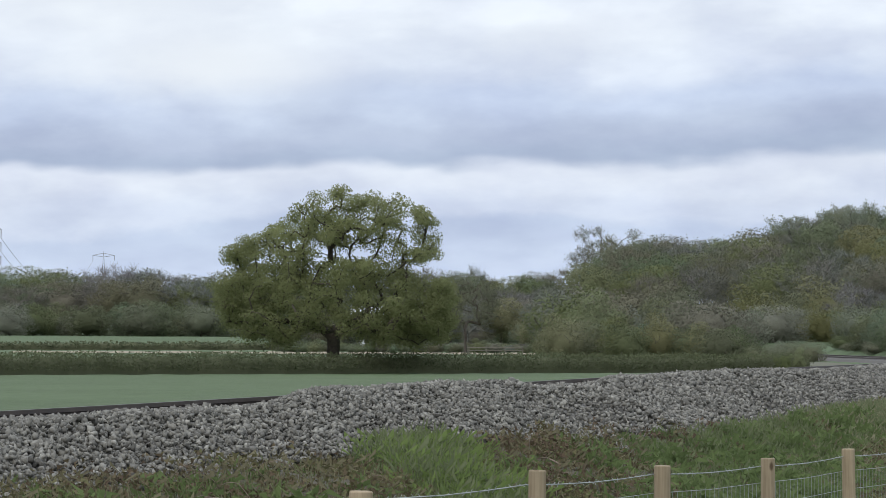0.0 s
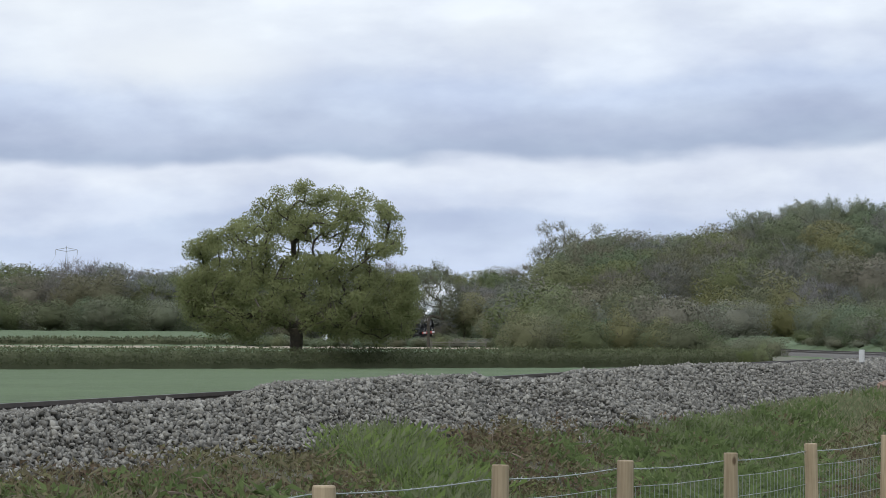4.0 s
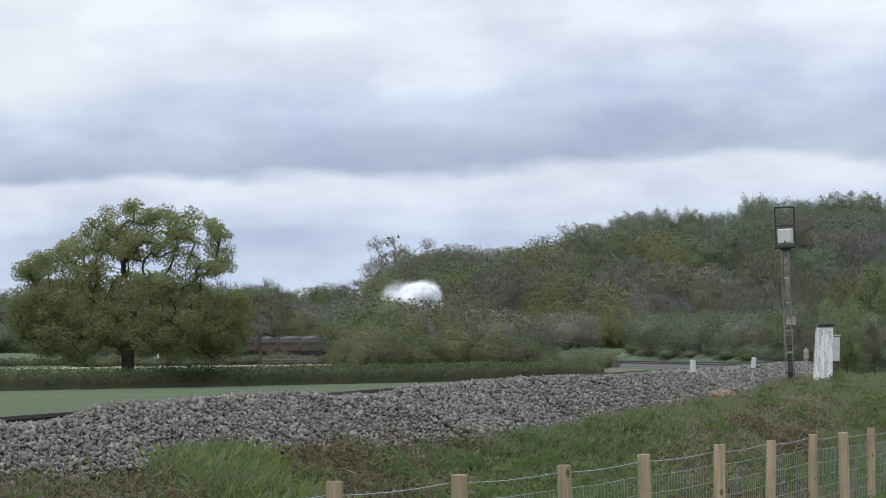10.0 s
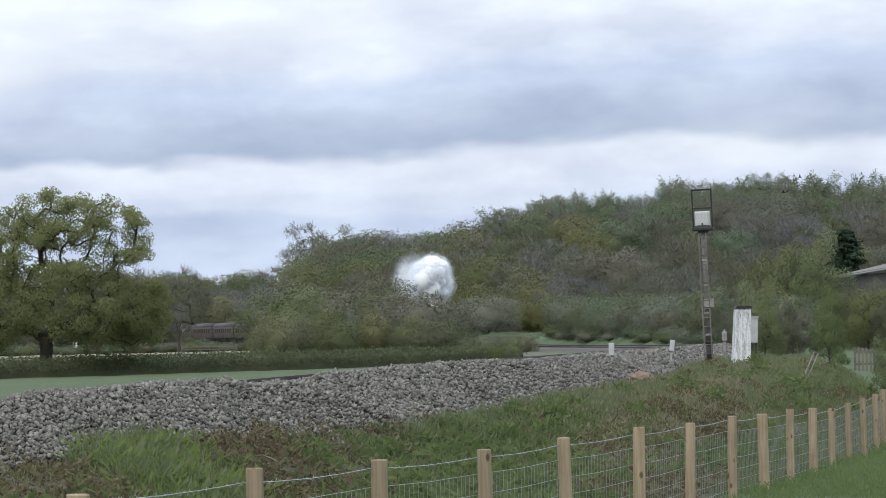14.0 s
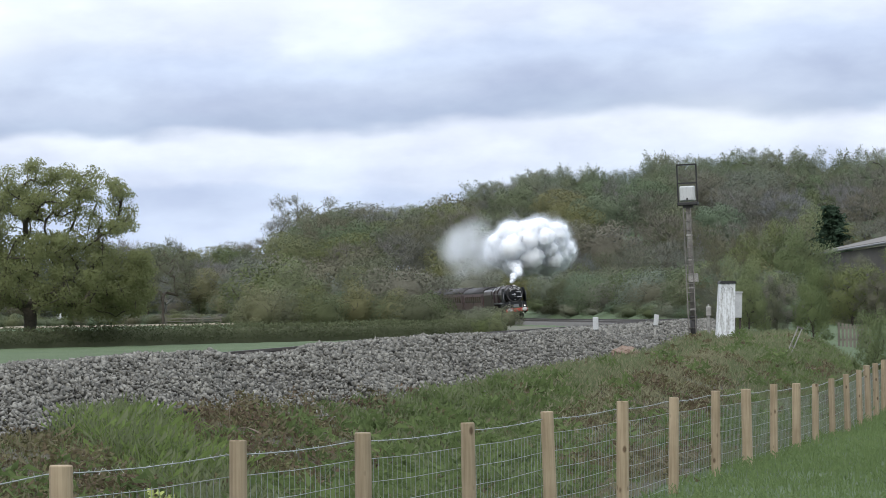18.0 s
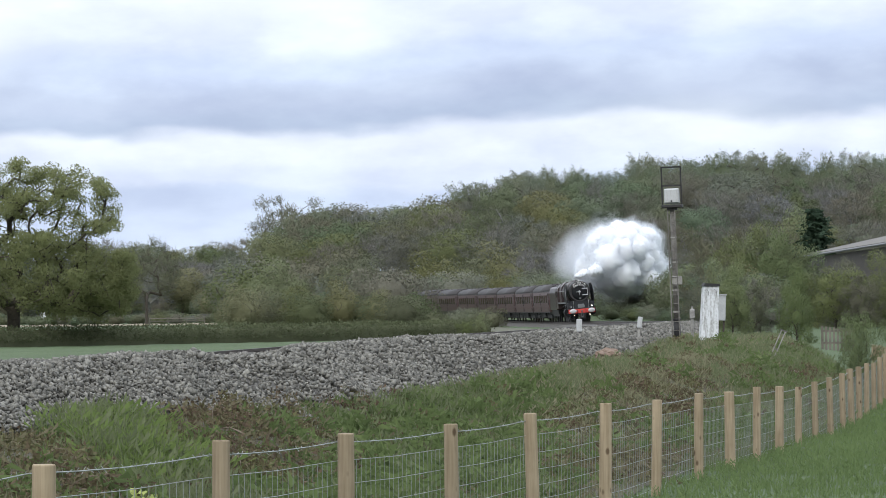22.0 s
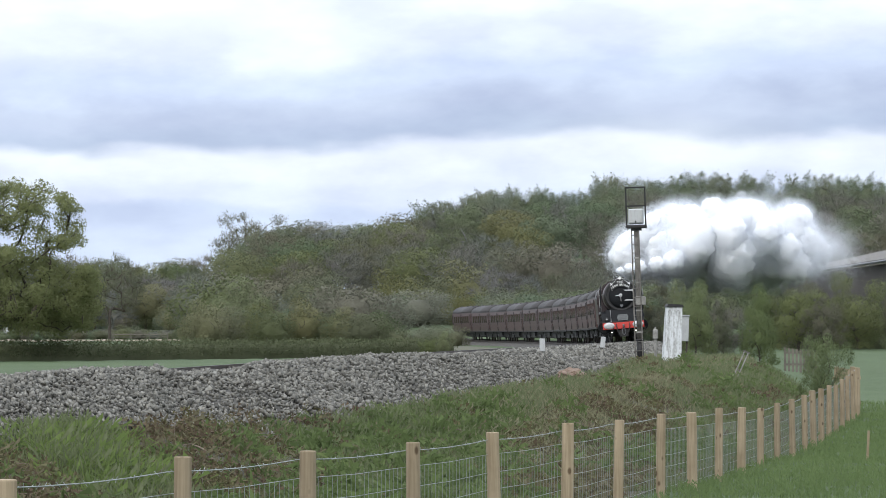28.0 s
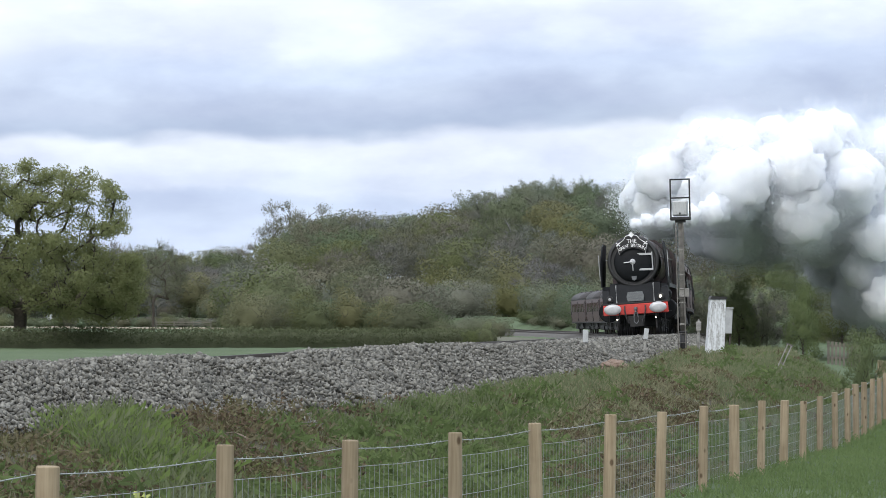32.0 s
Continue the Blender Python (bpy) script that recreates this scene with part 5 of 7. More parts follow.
def small_post():
    ob = empty("telephone_post")
    x, y = at_view(460, 124)
    bm = nb()
    rod(bm, (0, 0, -0.1), (0, 0, 0.75), 0.05, 0.05, 10)
    part("post", bm, M_GALV, ob)
    bm = nb()
    box(bm, (0, -0.03, 0.82), (0.16, 0.12, 0.3), bevel=0.02)
    rod(bm, (0, 0, 0.97), (0, 0, 1.05), 0.03, 0.02, 8)
    part("box", bm, M_GALV, ob)
    ob.matrix_basis = pose(x, y, EZ - 51 / FOCAL * 124)
    tagged(ob, "small grey post with a box near the signal", "post")
    st = empty("steel_stand")
    x, y = at_view(600, 100)
    bm = nb()
    box(bm, (-0.045, 0, 0.33), (0.025, 0.025, 0.66))
    part("upright", bm, M_GALV, st)
    bm = nb()
    box(bm, (0.045, 0, 0.33), (0.025, 0.025, 0.66))
    part("upright", bm, M_GALV, st)
    bm = nb()
    box(bm, (0, 0, 0.66), (0.16, 0.03, 0.03))
    box(bm, (0, 0, 0.22), (0.10, 0.02, 0.03))
    part("crossbar", bm, M_POSTSTEEL, st)
    st.matrix_basis = pose(x, y, gz(x, y) + 0.10, 0, 24, 0) @ Matrix.Scale(1.15, 4)
    tagged(st, "leaning narrow steel stand in the grass", "stand")


small_post()


def shed():
    ob = empty("farm_shed")
    x, y = 31.4, 335.0
    z = gz(x, y)
    # its long side wall runs almost along the line of sight
    w, l, h = 24.0, 96.0, EZ + 4.5 - z
    bm = nb()
    box(bm, (w / 2, -l / 2, h / 2 - 0.1), (w, l, h - 0.2))
    part("wall", bm, M_SHED, ob)
    bm = nb()
    extrude_outline(bm, [(-0.35, h - 0.12), (w / 2, h + 2.5), (w + 0.35, h - 0.12), (w + 0.35, h + 0.10), (w / 2, h + 2.75), (-0.35, h + 0.10)], "y", -l - 0.4, 0.4)
    part("roof", bm, M_SHEDROOF, ob, "pale fibre cement roof")
    bm = nb()
    rod(bm, (-0.40, 0.3, h - 0.05), (-0.40, -l, h - 0.05), 0.09, 0.09, 8)
    part("gutter", bm, M_GREYSTEEL, ob)
    ob.matrix_basis = pose(x, y, z, 0, 0, 0)
    tagged(ob, "large dark farm shed with a pale shallow roof", "shed")


shed()


def pylon(u, dist, top_v, side_arms):
    ob = empty("pylon")
    x, y = at_view(u, dist)
    z = gz(x, y)
    H = EZ + (104 - top_v) / FOCAL * dist - z
    bm = nb()
    W = 3.4
    for sx in (-1, 1):
        for sy in (-1, 1):
            rod(bm, (sx * W, sy * W, 0), (sx * 0.5, sy * 0.5, H * 0.8), 0.22, 0.14, 4)
            rod(bm, (sx * 0.5, sy * 0.5, H * 0.8), (0, 0, H), 0.14, 0.1, 4)
    k = 0
    zz = 0.0
    while zz < H * 0.8:
        a = W + (0.5 - W) * zz / (H * 0.8)
        z2 = min(H * 0.8, zz + a * 1.7 + 0.8)
        b = W + (0.5 - W) * z2 / (H * 0.8)
        for s in (-1, 1):
            rod(bm, (-a, s * a, zz), (b, s * b, z2), 0.09, 0.09, 4)
            rod(bm, (a, s * a, zz), (-b, s * b, z2), 0.09, 0.09, 4)
        zz = z2
    part("tower", bm, M_PYLON, ob)
    for f in side_arms:
        for s in (-1, 1):
            bm = nb()
            rod(bm, (0, 0, H * f + 1.0), (s * 5.2, 0, H * f), 0.13, 0.1, 4)
            rod(bm, (0, 0, H * f - 0.8), (s * 5.2, 0, H * f), 0.13, 0.1, 4)
            arm = part("cross_arm", bm, M_PYLON, ob)
            bm = nb()
            rod(bm, (s * 5.2, 0, H * f), (s * 5.2, 0, H * f - 2.6), 0.16, 0.12, 6)
            part("insulator", bm, M_PYLON, arm)
    ob.matrix_basis = pose(x, y, z, 0, 0, 8)
    tagged(ob, "grey lattice electricity pylon above the trees", "pylon", "pylons")
    return Vector((x, y, z)), H


PA = pylon(-1154, 1900, -61, (0.955,))
PB = pylon(-1372, 1150, -110, (0.95, 0.82, 0.69))


def cables():
    ob = empty("power_lines")
    for f0, f1, s in ((0.95, 0.955, 1), (0.82, 0.955, 1), (0.82, 0.955, -1), (0.69, 0.93, 1)):
        a = PB[0] + Vector((s * 5.2, 0, PB[1] * f0 - 2.6))
        b = PA[0] + Vector((s * 5.2, 0, PA[1] * f1 - 2.6))
        bm = nb()
        pts = [a + (b - a) * t - Vector((0, 0, 17 * 4 * t * (1 - t))) for t in [i / 24 for i in range(25)]]
        sweep(bm, pts, 0.07, 4)
        part("cable", bm, M_PYLON, ob)
    tagged(ob, "sagging power lines strung between the pylons", "cables")


cables()


def distant_things():
    # disc sign and pale relay box by the far part of the line
    ob = empty("round_sign")
    x, y = at_view(-688, 560)
    bm = nb()
    rod(bm, (0, 0, 0), (0, 0, 2.6), 0.06, 0.06, 8)
    part("post", bm, M_GALV, ob)
    bm = nb()
    lathe(bm, [(0.0, -0.02), (0.42, -0.02), (0.42, 0.02), (0.0, 0.02)], pose(0, -0.08, 2.7, 90), 20)
    part("disc", bm, M_WHITE, ob)
    z = gz(x, y)
    ob.matrix_basis = pose(x, y, EZ + 0.4 - 2.7)
    tagged(ob, "white round sign on a post beside the line", "sign")


distant_things()


def lineside_bits():
    # old timber edging along the foot of the stones
    prev = None
    ed = empty("timber_edging")
    for i in range(10):
        p = along(67 + 2.5 * i, 3.9, 0)
        p.z = gz(p.x, p.y) + 0.03
        if prev is not None:
            d = p - prev
            bm = nb()
            box(bm, (0, 0, 0), (d.length * 0.96, 0.10, 0.13), bevel=0.012)
            o = part("timber", bm, M_OLDWOOD, ed)
            o.matrix_basis = Matrix.Translation((p + prev) / 2) @ Matrix.Rotation(math.atan2(d.y, d.x), 4, "Z")
        prev = p
    tagged(ed, "dark rotting timber edging at the foot of the ballast", "edging")
    # heaps of rusty fines thrown out on the stones
    for y0, d0, w in ((88, 3.5, 0.30), (112, 2.9, 0.22)):
        bm = nb()
        bmesh.ops.create_icosphere(bm, subdivisions=4, radius=1.0)
        for v in bm.verts:
            k = 1 + 0.25 * noise.noise(v.co * 2.3) + 0.08 * noise.noise(v.co * 9)
            v.co = Vector((v.co.x * w * k, v.co.y * w * 1.6 * k, max(-0.05, v.co.z * 0.17 * k)))
        o = part("earth_mound", bm, M_RUST)
        q = along(y0, d0, -0.60)
        o.location = (q.x, q.y, max(q.z - 0.1, gz(q.x, q.y)) - 0.07)
        tagged(o, "small heap of rusty orange spoil by the stones", "spoil heap", "spoil heaps")
    # loose sticks and a pale board lying in the grass
    rng = random.Random(14)
    for i in range(16):
        y = rng.uniform(22, 95)
        x = float(track_x(y)) + rng.uniform(3.4, 6.5)
        L = rng.uniform(0.25, 0.7)
        bm = nb()
        a = rng.uniform(0, 3.1)
        pts = [(math.cos(a) * L * t, math.sin(a) * L * t, 0.04 * math.sin(3 * t + i)) for t in (-0.5, -0.2, 0.1, 0.5)]
        sweep(bm, pts, [0.012, 0.011, 0.009, 0.005], 5)
        o = part("stick", bm, M_CANE)
        o.location = (x, y, gz(x, y) + 0.16)
        tagged(o, "bleached dead stick lying in the verge", "stick", "dead sticks")
    for u, dist in ((640, 92), (560, 96)):
        x, y = at_view(u, dist)
        bm = nb()
        box(bm, (0, 0, 0), (0.24, 0.14, 0.06), bevel=0.01)
        o = part("broken_slab", bm, M_GALV)
        o.matrix_basis = pose(x, y, gz(x, y) + 0.12, 4, 9, 20)
        tagged(o, "pale broken slab lying on the bank", "slab", "broken slabs")
    # stake in the field, and the boarded end of the fence
    x, y = at_view(835, 62)
    bm = nb()
    box(bm, (0, 0, 0.2), (0.035, 0.035, 0.55), bevel=0.004)
    o = part("stake", bm, M_POST)
    o.matrix_basis = pose(x, y, gz(x, y), 0, 3, 0)
    tagged(o, "thin pale stake standing in the turf", "stake")
    hd = empty("boarded_hurdle")
    x, y = at_view(800, 103)
    for i in range(5):
        bm = nb()
        box(bm, (-0.32 + 0.16 * i, 0, 0.62), (0.14, 0.03, 1.25 - 0.06 * (i % 3)), bevel=0.005)
        part("board", bm, M_POST, hd)
    for h in (0.3, 0.95):
        bm = nb()
        box(bm, (0, 0.03, h), (0.85, 0.035, 0.08))
        part("rail", bm, M_POST, hd)
    hd.matrix_basis = pose(x, y, gz(x, y) - 0.05, 0, 0, 25)
    tagged(hd, "pale timber hurdle of upright boards at the fence end", "hurdle")
    # post and rail fence by the far line
    pr = empty("rail_fence")
    x0, y0 = at_view(-500, 520)
    for i in range(4):
        bm = nb()
        box(bm, (i * 2.4, 0, 0.55), (0.13, 0.13, 1.15), bevel=0.01)
        part("post", bm, M_GREYWOOD, pr)
    for h in (0.6, 0.95):
        bm = nb()
        box(bm, (3.6, -0.08, h), (7.4, 0.05, 0.11))
        part("rail", bm, M_GREYWOOD, pr)
    pr.matrix_basis = pose(x0, y0, gz(x0, y0) + 0.2, 0, 0, 6)
    tagged(pr, "weathered pale post and rail fence beyond the hedge", "fence")


lineside_bits()


def bird(name_rows):
    """Crow-sized bird: body and two wings."""
    b = empty("bird")
    bm = nb()
    lathe(bm, [(0, -0.22), (0.05, -0.12), (0.07, 0.0), (0.05, 0.12), (0.03, 0.2), (0, 0.24)], Matrix.Rotation(radians(90), 4, "Y"), 10)
    part("body", bm, M_BLACK, b)
    for s in (-1, 1):
        bm = nb()
        extrude_outline(bm, [(-0.08, 0.0), (0.09, 0.0), (0.05, s * 0.02 + 0.25), (-0.03, s * 0.02 + 0.45), (-0.07, s * 0.02 + 0.3)], "y", -0.01, 0.01)
        o = part("wing", bm, M_BLACK, b)
        o.matrix_basis = Matrix.Rotation(radians(s * 62), 4, "X")
    tagged(b, "small dark bird flying above the trees", "bird", "birds")
    return b


BIRDS = [bird(0), bird(1)]

# ---- the train ----
# Vehicles are built with +y ahead, z up from the rail heads and the origin at their middle.
def wheel(name, parent, x, y, r, mat=None, spokes=0, w=0.13):
    mat = mat or M_BLACK
    bm = nb()
    s = 1 if x > 0 else -1
    m = Matrix.Translation((x, y, r)) @ Matrix.Rotation(radians(90), 4, "Y")
    k = w / 2
    lathe(bm, [(r * 0.86, -k), (r, -k), (r, k * 0.4), (r * 1.03, k), (r * 0.86, k), (r * 0.86, -k)], m, 28)
    rim = part(name, bm, mat, parent)
    if spokes:
        for i in range(spokes):
            a = 2 * math.pi * i / spokes
            bm = nb()
            rod(bm, m @ Vector((r * 0.12 * math.cos(a), r * 0.12 * math.sin(a), 0)), m @ Vector((r * 0.88 * math.cos(a), r * 0.88 * math.sin(a), 0)), 0.05, 0.035, 5)
            part("spoke", bm, mat, rim)
        bm = nb()
        lathe(bm, [(0, -0.1), (r * 0.2, -0.1), (r * 0.2, 0.1), (0, 0.1)], m, 12)
        part("hub", bm, mat, rim)
    else:
        bm = nb()
        lathe(bm, [(0, -0.03), (r * 0.87, -0.03), (r * 0.87, 0.02), (r * 0.25, 0.05), (0, 0.05)], m, 20)
        part("wheel_centre", bm, mat, rim)
    return rim


def letters(text, size, m, mat, parent, name="lettering", depth=0.006):
    cu = bpy.data.curves.new(name, "FONT")
    cu.body, cu.size, cu.align_x, cu.align_y, cu.extrude = text, size, "CENTER", "CENTER", depth
    tmp = new(name, cu)
    me = bpy.data.meshes.new_from_object(tmp.evaluated_get(bpy.context.evaluated_depsgraph_get()))
    bpy.data.objects.remove(tmp)
    me.materials.clear()
    me.materials.append(mat)
    ob = new(name, me)
    ob.parent = parent
    ob.matrix_basis = m
    return ob


def locomotive():
    L = empty("steam_locomotive")
    F = 7.0                     # front of the buffers
    FACE = Matrix.Rotation(radians(-90), 4, "X")          # z axis of a turned piece points ahead (+y)

    def ahead(x, y, z):
        return Matrix.Translation((x, y, z)) @ FACE

    bm = nb()
    box(bm, (0, F - 0.52, 1.03), (2.50, 0.10, 0.40), bevel=0.02)
    beam = part("buffer_beam", bm, M_RED, L, "bright red buffer beam")
    for x in (-0.87, 0.87):
        bm = nb()
        lathe(bm, [(0.0, 0.0), (0.17, 0.0), (0.15, 0.25), (0.12, 0.26), (0.11, 0.44), (0, 0.44)], ahead(x, F - 0.48, 1.05), 18)
        b = part("buffer", bm, M_BLACK, L, smooth=True)
        bm = nb()
        lathe(bm, [(0.0, -0.02), (0.31, -0.02), (0.315, 0.01), (0.30, 0.035), (0.16, 0.055), (0, 0.06)], ahead(x, F - 0.03, 1.05) @ Matrix.Diagonal((1.06, 0.66, 1, 1)), 26)
        part("buffer_head", bm, M_SILVER, b, "burnished silver buffer head", True)
    # coupling hook, hoses
    bm = nb()
    box(bm, (0, F - 0.40, 1.03), (0.12, 0.22, 0.16), bevel=0.02)
    sweep(bm, [(0, F - 0.3, 1.05), (0, F - 0.16, 1.02), (0, F - 0.12, 0.92), (0, F - 0.2, 0.84)], 0.035, 8)
    part("coupling_hook", bm, M_GREYSTEEL, L)
    bm = nb()
    for dx in (-0.05, 0.05):
        sweep(bm, [(dx, F - 0.2, 0.9), (dx * 1.6, F - 0.2, 0.72), (dx * 1.6, F - 0.22, 0.55), (0, F - 0.22, 0.46)], 0.02, 6)
    part("screw_link", bm, M_GREYSTEEL, L)
    for x, d in ((-0.38, 0.12), (0.42, -0.1), (0.62, 0.06)):
        bm = nb()
        sweep(bm, [(x, F - 0.42, 1.15), (x, F - 0.3, 1.0), (x + d * 0.6, F - 0.26, 0.66), (x + d, F - 0.3, 0.5), (x + d * 1.4, F - 0.4, 0.62)], 0.03, 7)
        part("hose", bm, M_BLACK, L)
    bm = nb()
    extrude_outline(bm, [(-0.34, 0.78), (0.34, 0.78), (0.26, 0.36), (-0.26, 0.36)], "y", F - 0.62, F - 0.56)
    part("front_stretcher", bm, M_BLACK, L)
    for x in (-0.75, 0.75):
        bm = nb()
        box(bm, (x, F - 0.75, 0.55), (0.05, 0.35, 0.62), bevel=0.01)
        part("guard_iron", bm, M_BLACK, L)
        bm = nb()
        lathe(bm, [(0, 0), (0.028, 0.0), (0.024, 0.03), (0, 0.04)], ahead(x * 0.98, F - 0.46, 0.66), 12)
        part("marker_lamp", bm, M_LAMP, L, "small lit lamp")
    # platform over the beam, sloping apron and the saddle under the smokebox
    bm = nb()
    box(bm, (0, F - 0.95, 1.27), (2.56, 0.95, 0.06), bevel=0.01)
    part("front_platform", bm, M_BLACK, L)
    bm = nb()
    extrude_outline(bm, [(F - 1.38, 1.30), (F - 0.92, 1.30), (F - 1.30, 2.02), (F - 1.62, 2.06)], "x", -0.98, 0.98)
    part("apron", bm, M_LOCO, L, "dark sloping front apron")
    for s in (-1, 1):
        bm = nb()
        extrude_outline(bm, [(F - 2.6, 1.30), (F - 0.85, 1.30), (F - 1.1, 1.80), (F - 1.6, 1.96), (F - 2.6, 1.96)], "x", s * 0.99, s * 1.27)
        part("step_casing", bm, M_GREYSTEEL if s > 2 else M_LOCO, L)
        bm = nb()
        sweep(bm, [(s * 0.72, F - 0.74, 1.30), (s * 0.72, F - 0.74, 1.98), (s * 0.72, F - 0.95, 2.0)], 0.022, 7)
        part("handrail", bm, M_SILVER, L, "bright steel handrail")
    bm = nb()
    extrude_outline(bm, [(F - 2.9, 1.6), (F - 1.5, 1.6), (F - 1.5, 2.3), (F - 2.9, 2.3)], "x", -0.7, 0.7)
    part("saddle", bm, M_SMOKEBOX, L)
    # smokebox and door
    bm = nb()
    lathe(bm, [(0.0, 0.0), (0.985, 0.0), (0.985, 2.15), (0.93, 2.24), (0.0, 2.24)], ahead(0, F - 3.55, 2.88), 44)
    smoke = part("smokebox", bm, M_SMOKEBOX, L, "sooty black smokebox", True)
    bm = nb()
    lathe(bm, [(0.99, -0.02), (1.0, 0.03), (0.9, 0.10), (0.86, 0.06), (0.99, -0.02)], ahead(0, F - 1.33, 2.88), 44)
    part("smokebox_ring", bm, M_SMOKEBOX, smoke, "", True)
    bm = nb()
    lathe(bm, [(0.74, 0.0), (0.75, 0.05), (0.70, 0.10), (0.55, 0.16), (0.3, 0.21), (0, 0.225)], ahead(0, F - 1.31, 2.84), 40)
    door = part("smokebox_door", bm, M_LOCO, L, "round black smokebox door", True)
    # hinge straps with their upright pin, and the fastening handles
    for z in (3.13, 2.54):
        bm = nb()
        box(bm, (-0.38, F - 1.14, z), (0.74, 0.05, 0.085), Euler((0, radians(-3), 0)).to_matrix(), bevel=0.01)
        part("hinge_strap", bm, M_SILVER, door, "bright steel hinge strap")
    bm = nb()
    rod(bm, (-0.74, F - 1.16, 2.48), (-0.74, F - 1.16, 3.2), 0.022, 0.022, 8)
    part("hinge_pin", bm, M_SILVER, door)
    bm = nb()
    lathe(bm, [(0, 0), (0.11, 0.0), (0.11, 0.05), (0.05, 0.09), (0, 0.09)], ahead(0.02, F - 1.10, 2.86), 18)
    rod(bm, (0.02, F - 1.02, 2.86), (0.36, F - 1.02, 2.84), 0.025, 0.018, 7)
    rod(bm, (0.02, F - 1.0, 2.86), (0.02, F - 1.0, 2.5), 0.025, 0.018, 7)
    part("dart_handle", bm, M_SILVER, door, "bright locking handles")
    bm = nb()
    for i in range(4):
        box(bm, (0.21 - i * 0.14, F - 1.12, 3.02), (0.085, 0.02, 0.11), bevel=0.006)
    part("number_bars", bm, M_GREYSTEEL, door, "dull cast plate bars")
    bm = nb()
    extrude_outline(bm, [(-0.10, 2.30), (0.10, 2.30), (0.08, 2.18), (0.0, 2.13), (-0.08, 2.18)], "y", F - 1.14, F - 1.11)
    part("shed_plate", bm, M_GREYSTEEL, door)
    # headboard
    bm = nb()
    out = []
    for i in range(13):
        a = radians(38 + 104 * i / 12)
        out.append((0.78 * math.cos(a) * 0.92, 2.98 + 0.80 * math.sin(a) + (0.10 if 4 <= i <= 8 else 0.0)))
    for i in range(12, -1, -1):
        a = radians(40 + 100 * i / 12)
        out.append((0.70 * math.cos(a) * 0.92, 2.80 + 0.58 * math.sin(a)))
    extrude_outline(bm, out, "y", F - 1.06, F - 1.02)
    rim = nb()
    extrude_outline(rim, [(x * 1.025, 3.34 + (z - 3.34) * 1.05) for x, z in out], "y", F - 1.09, F - 1.064)
    part("headboard_rim", rim, M_BOARD, L, "white rim of the headboard")
    hb = part("headboard", bm, M_BLACK, L, "curved black headboard with white lettering")
    turn = Matrix.Rotation(radians(180), 4, "Z") @ Matrix.Rotation(radians(90), 4, "X")
    letters("THE", 0.21, Matrix.Translation((0, F - 1.012, 3.65)) @ turn, M_BOARD, hb)
    word = "GREAT BRITAIN"
    for i, ch in enumerate(word):
        if ch == " ":
            continue
        a = radians(90 - 36 * (1 - i / (len(word) - 1) * 2))
        letters(ch, 0.17, Matrix.Translation((0.78 * math.cos(a), F - 1.012, 2.79 + 0.70 * math.sin(a))) @ turn
                @ Matrix.Rotation(-(a - radians(90)), 4, "Z"), M_BOARD, hb)
    for s in (-1, 1):
        for t in (40, -40):
            bm = nb()
            box(bm, (s * 0.53, F - 1.008, 3.56), (0.20, 0.012, 0.035), Euler((0, radians(t), 0)).to_matrix())
            part("flag_stripe", bm, M_BOARD, hb)
    bm = nb()
    box(bm, (0, F - 1.03, 3.90), (0.16, 0.04, 0.16), Euler((0, radians(45), 0)).to_matrix())
    part("flag_badge", bm, M_BOARD, hb)
    # crest plate and lamps over the beam
    bm = nb()
    extrude_outline(bm, [(-0.34, 1.52), (-0.30, 1.34), (0.30, 1.34), (0.34, 1.52), (0.28, 1.70), (-0.28, 1.70)], "y", F - 0.86, F - 0.82)
    cp = part("crest_plate", bm, M_CRESTPLATE, L, "grey embossed plate over the beam")
    for i, w in enumerate((0.42, 0.30, 0.46)):
        bm = nb()
        box(bm, (0, F - 0.815, 1.62 - 0.09 * i), (w, 0.012, 0.035))
        part("raised_bar", bm, M_GREYSTEEL, cp)
    for x, lit in ((-0.98, True), (0.98, False)):
        bm = nb()
        lathe(bm, [(0, 0), (0.13, 0), (0.13, 0.22), (0.10, 0.25), (0, 0.25)], ahead(x, F - 0.82, 1.46), 18)
        box(bm, (x, F - 0.72, 1.33), (0.08, 0.12, 0.1))
        lamp = part("headlamp", bm, M_BLACK, L)
        bm = nb()
        lathe(bm, [(0, 0), (0.055, 0), (0.045, 0.03), (0, 0.04)], ahead(x, F - 0.56, 1.46), 18)
        part("lens", bm, M_LAMP if lit else M_SILVER, lamp, "lit white lens" if lit else "unlit lens")
    # smoke deflectors
    for s in (-1, 1):
        bm = nb()
        pts = [(F - 1.05, 1.95), (F - 1.12, 2.9), (F - 1.35, 3.52), (F - 1.8, 3.62), (F - 3.9, 3.60), (F - 4.0, 3.45), (F - 4.0, 2.05), (F - 3.6, 1.95)]
        lo = [bm.verts.new((s * (1.30 - max(0, z - 3.0) * 0.22), y, z)) for y, z in pts]
        hi = [bm.verts.new((s * (1.26 - max(0, z - 3.0) * 0.22), y, z)) for y, z in pts]
        n = len(pts)
        for i in range(n):
            bm.faces.new((lo[i], lo[(i + 1) % n], hi[(i + 1) % n], hi[i]))
        bm.faces.new(lo)
        bm.faces.new(hi[::-1])
        dfl = part("smoke_deflector", bm, M_LOCO, L, "black curved smoke deflector plate")
        bm = nb()
        sweep(bm, [(s * 1.32, F - 1.35, 2.2), (s * 1.33, F - 1.3, 3.2)], 0.02, 6)
        part("grab_rail", bm, M_SILVER, dfl)
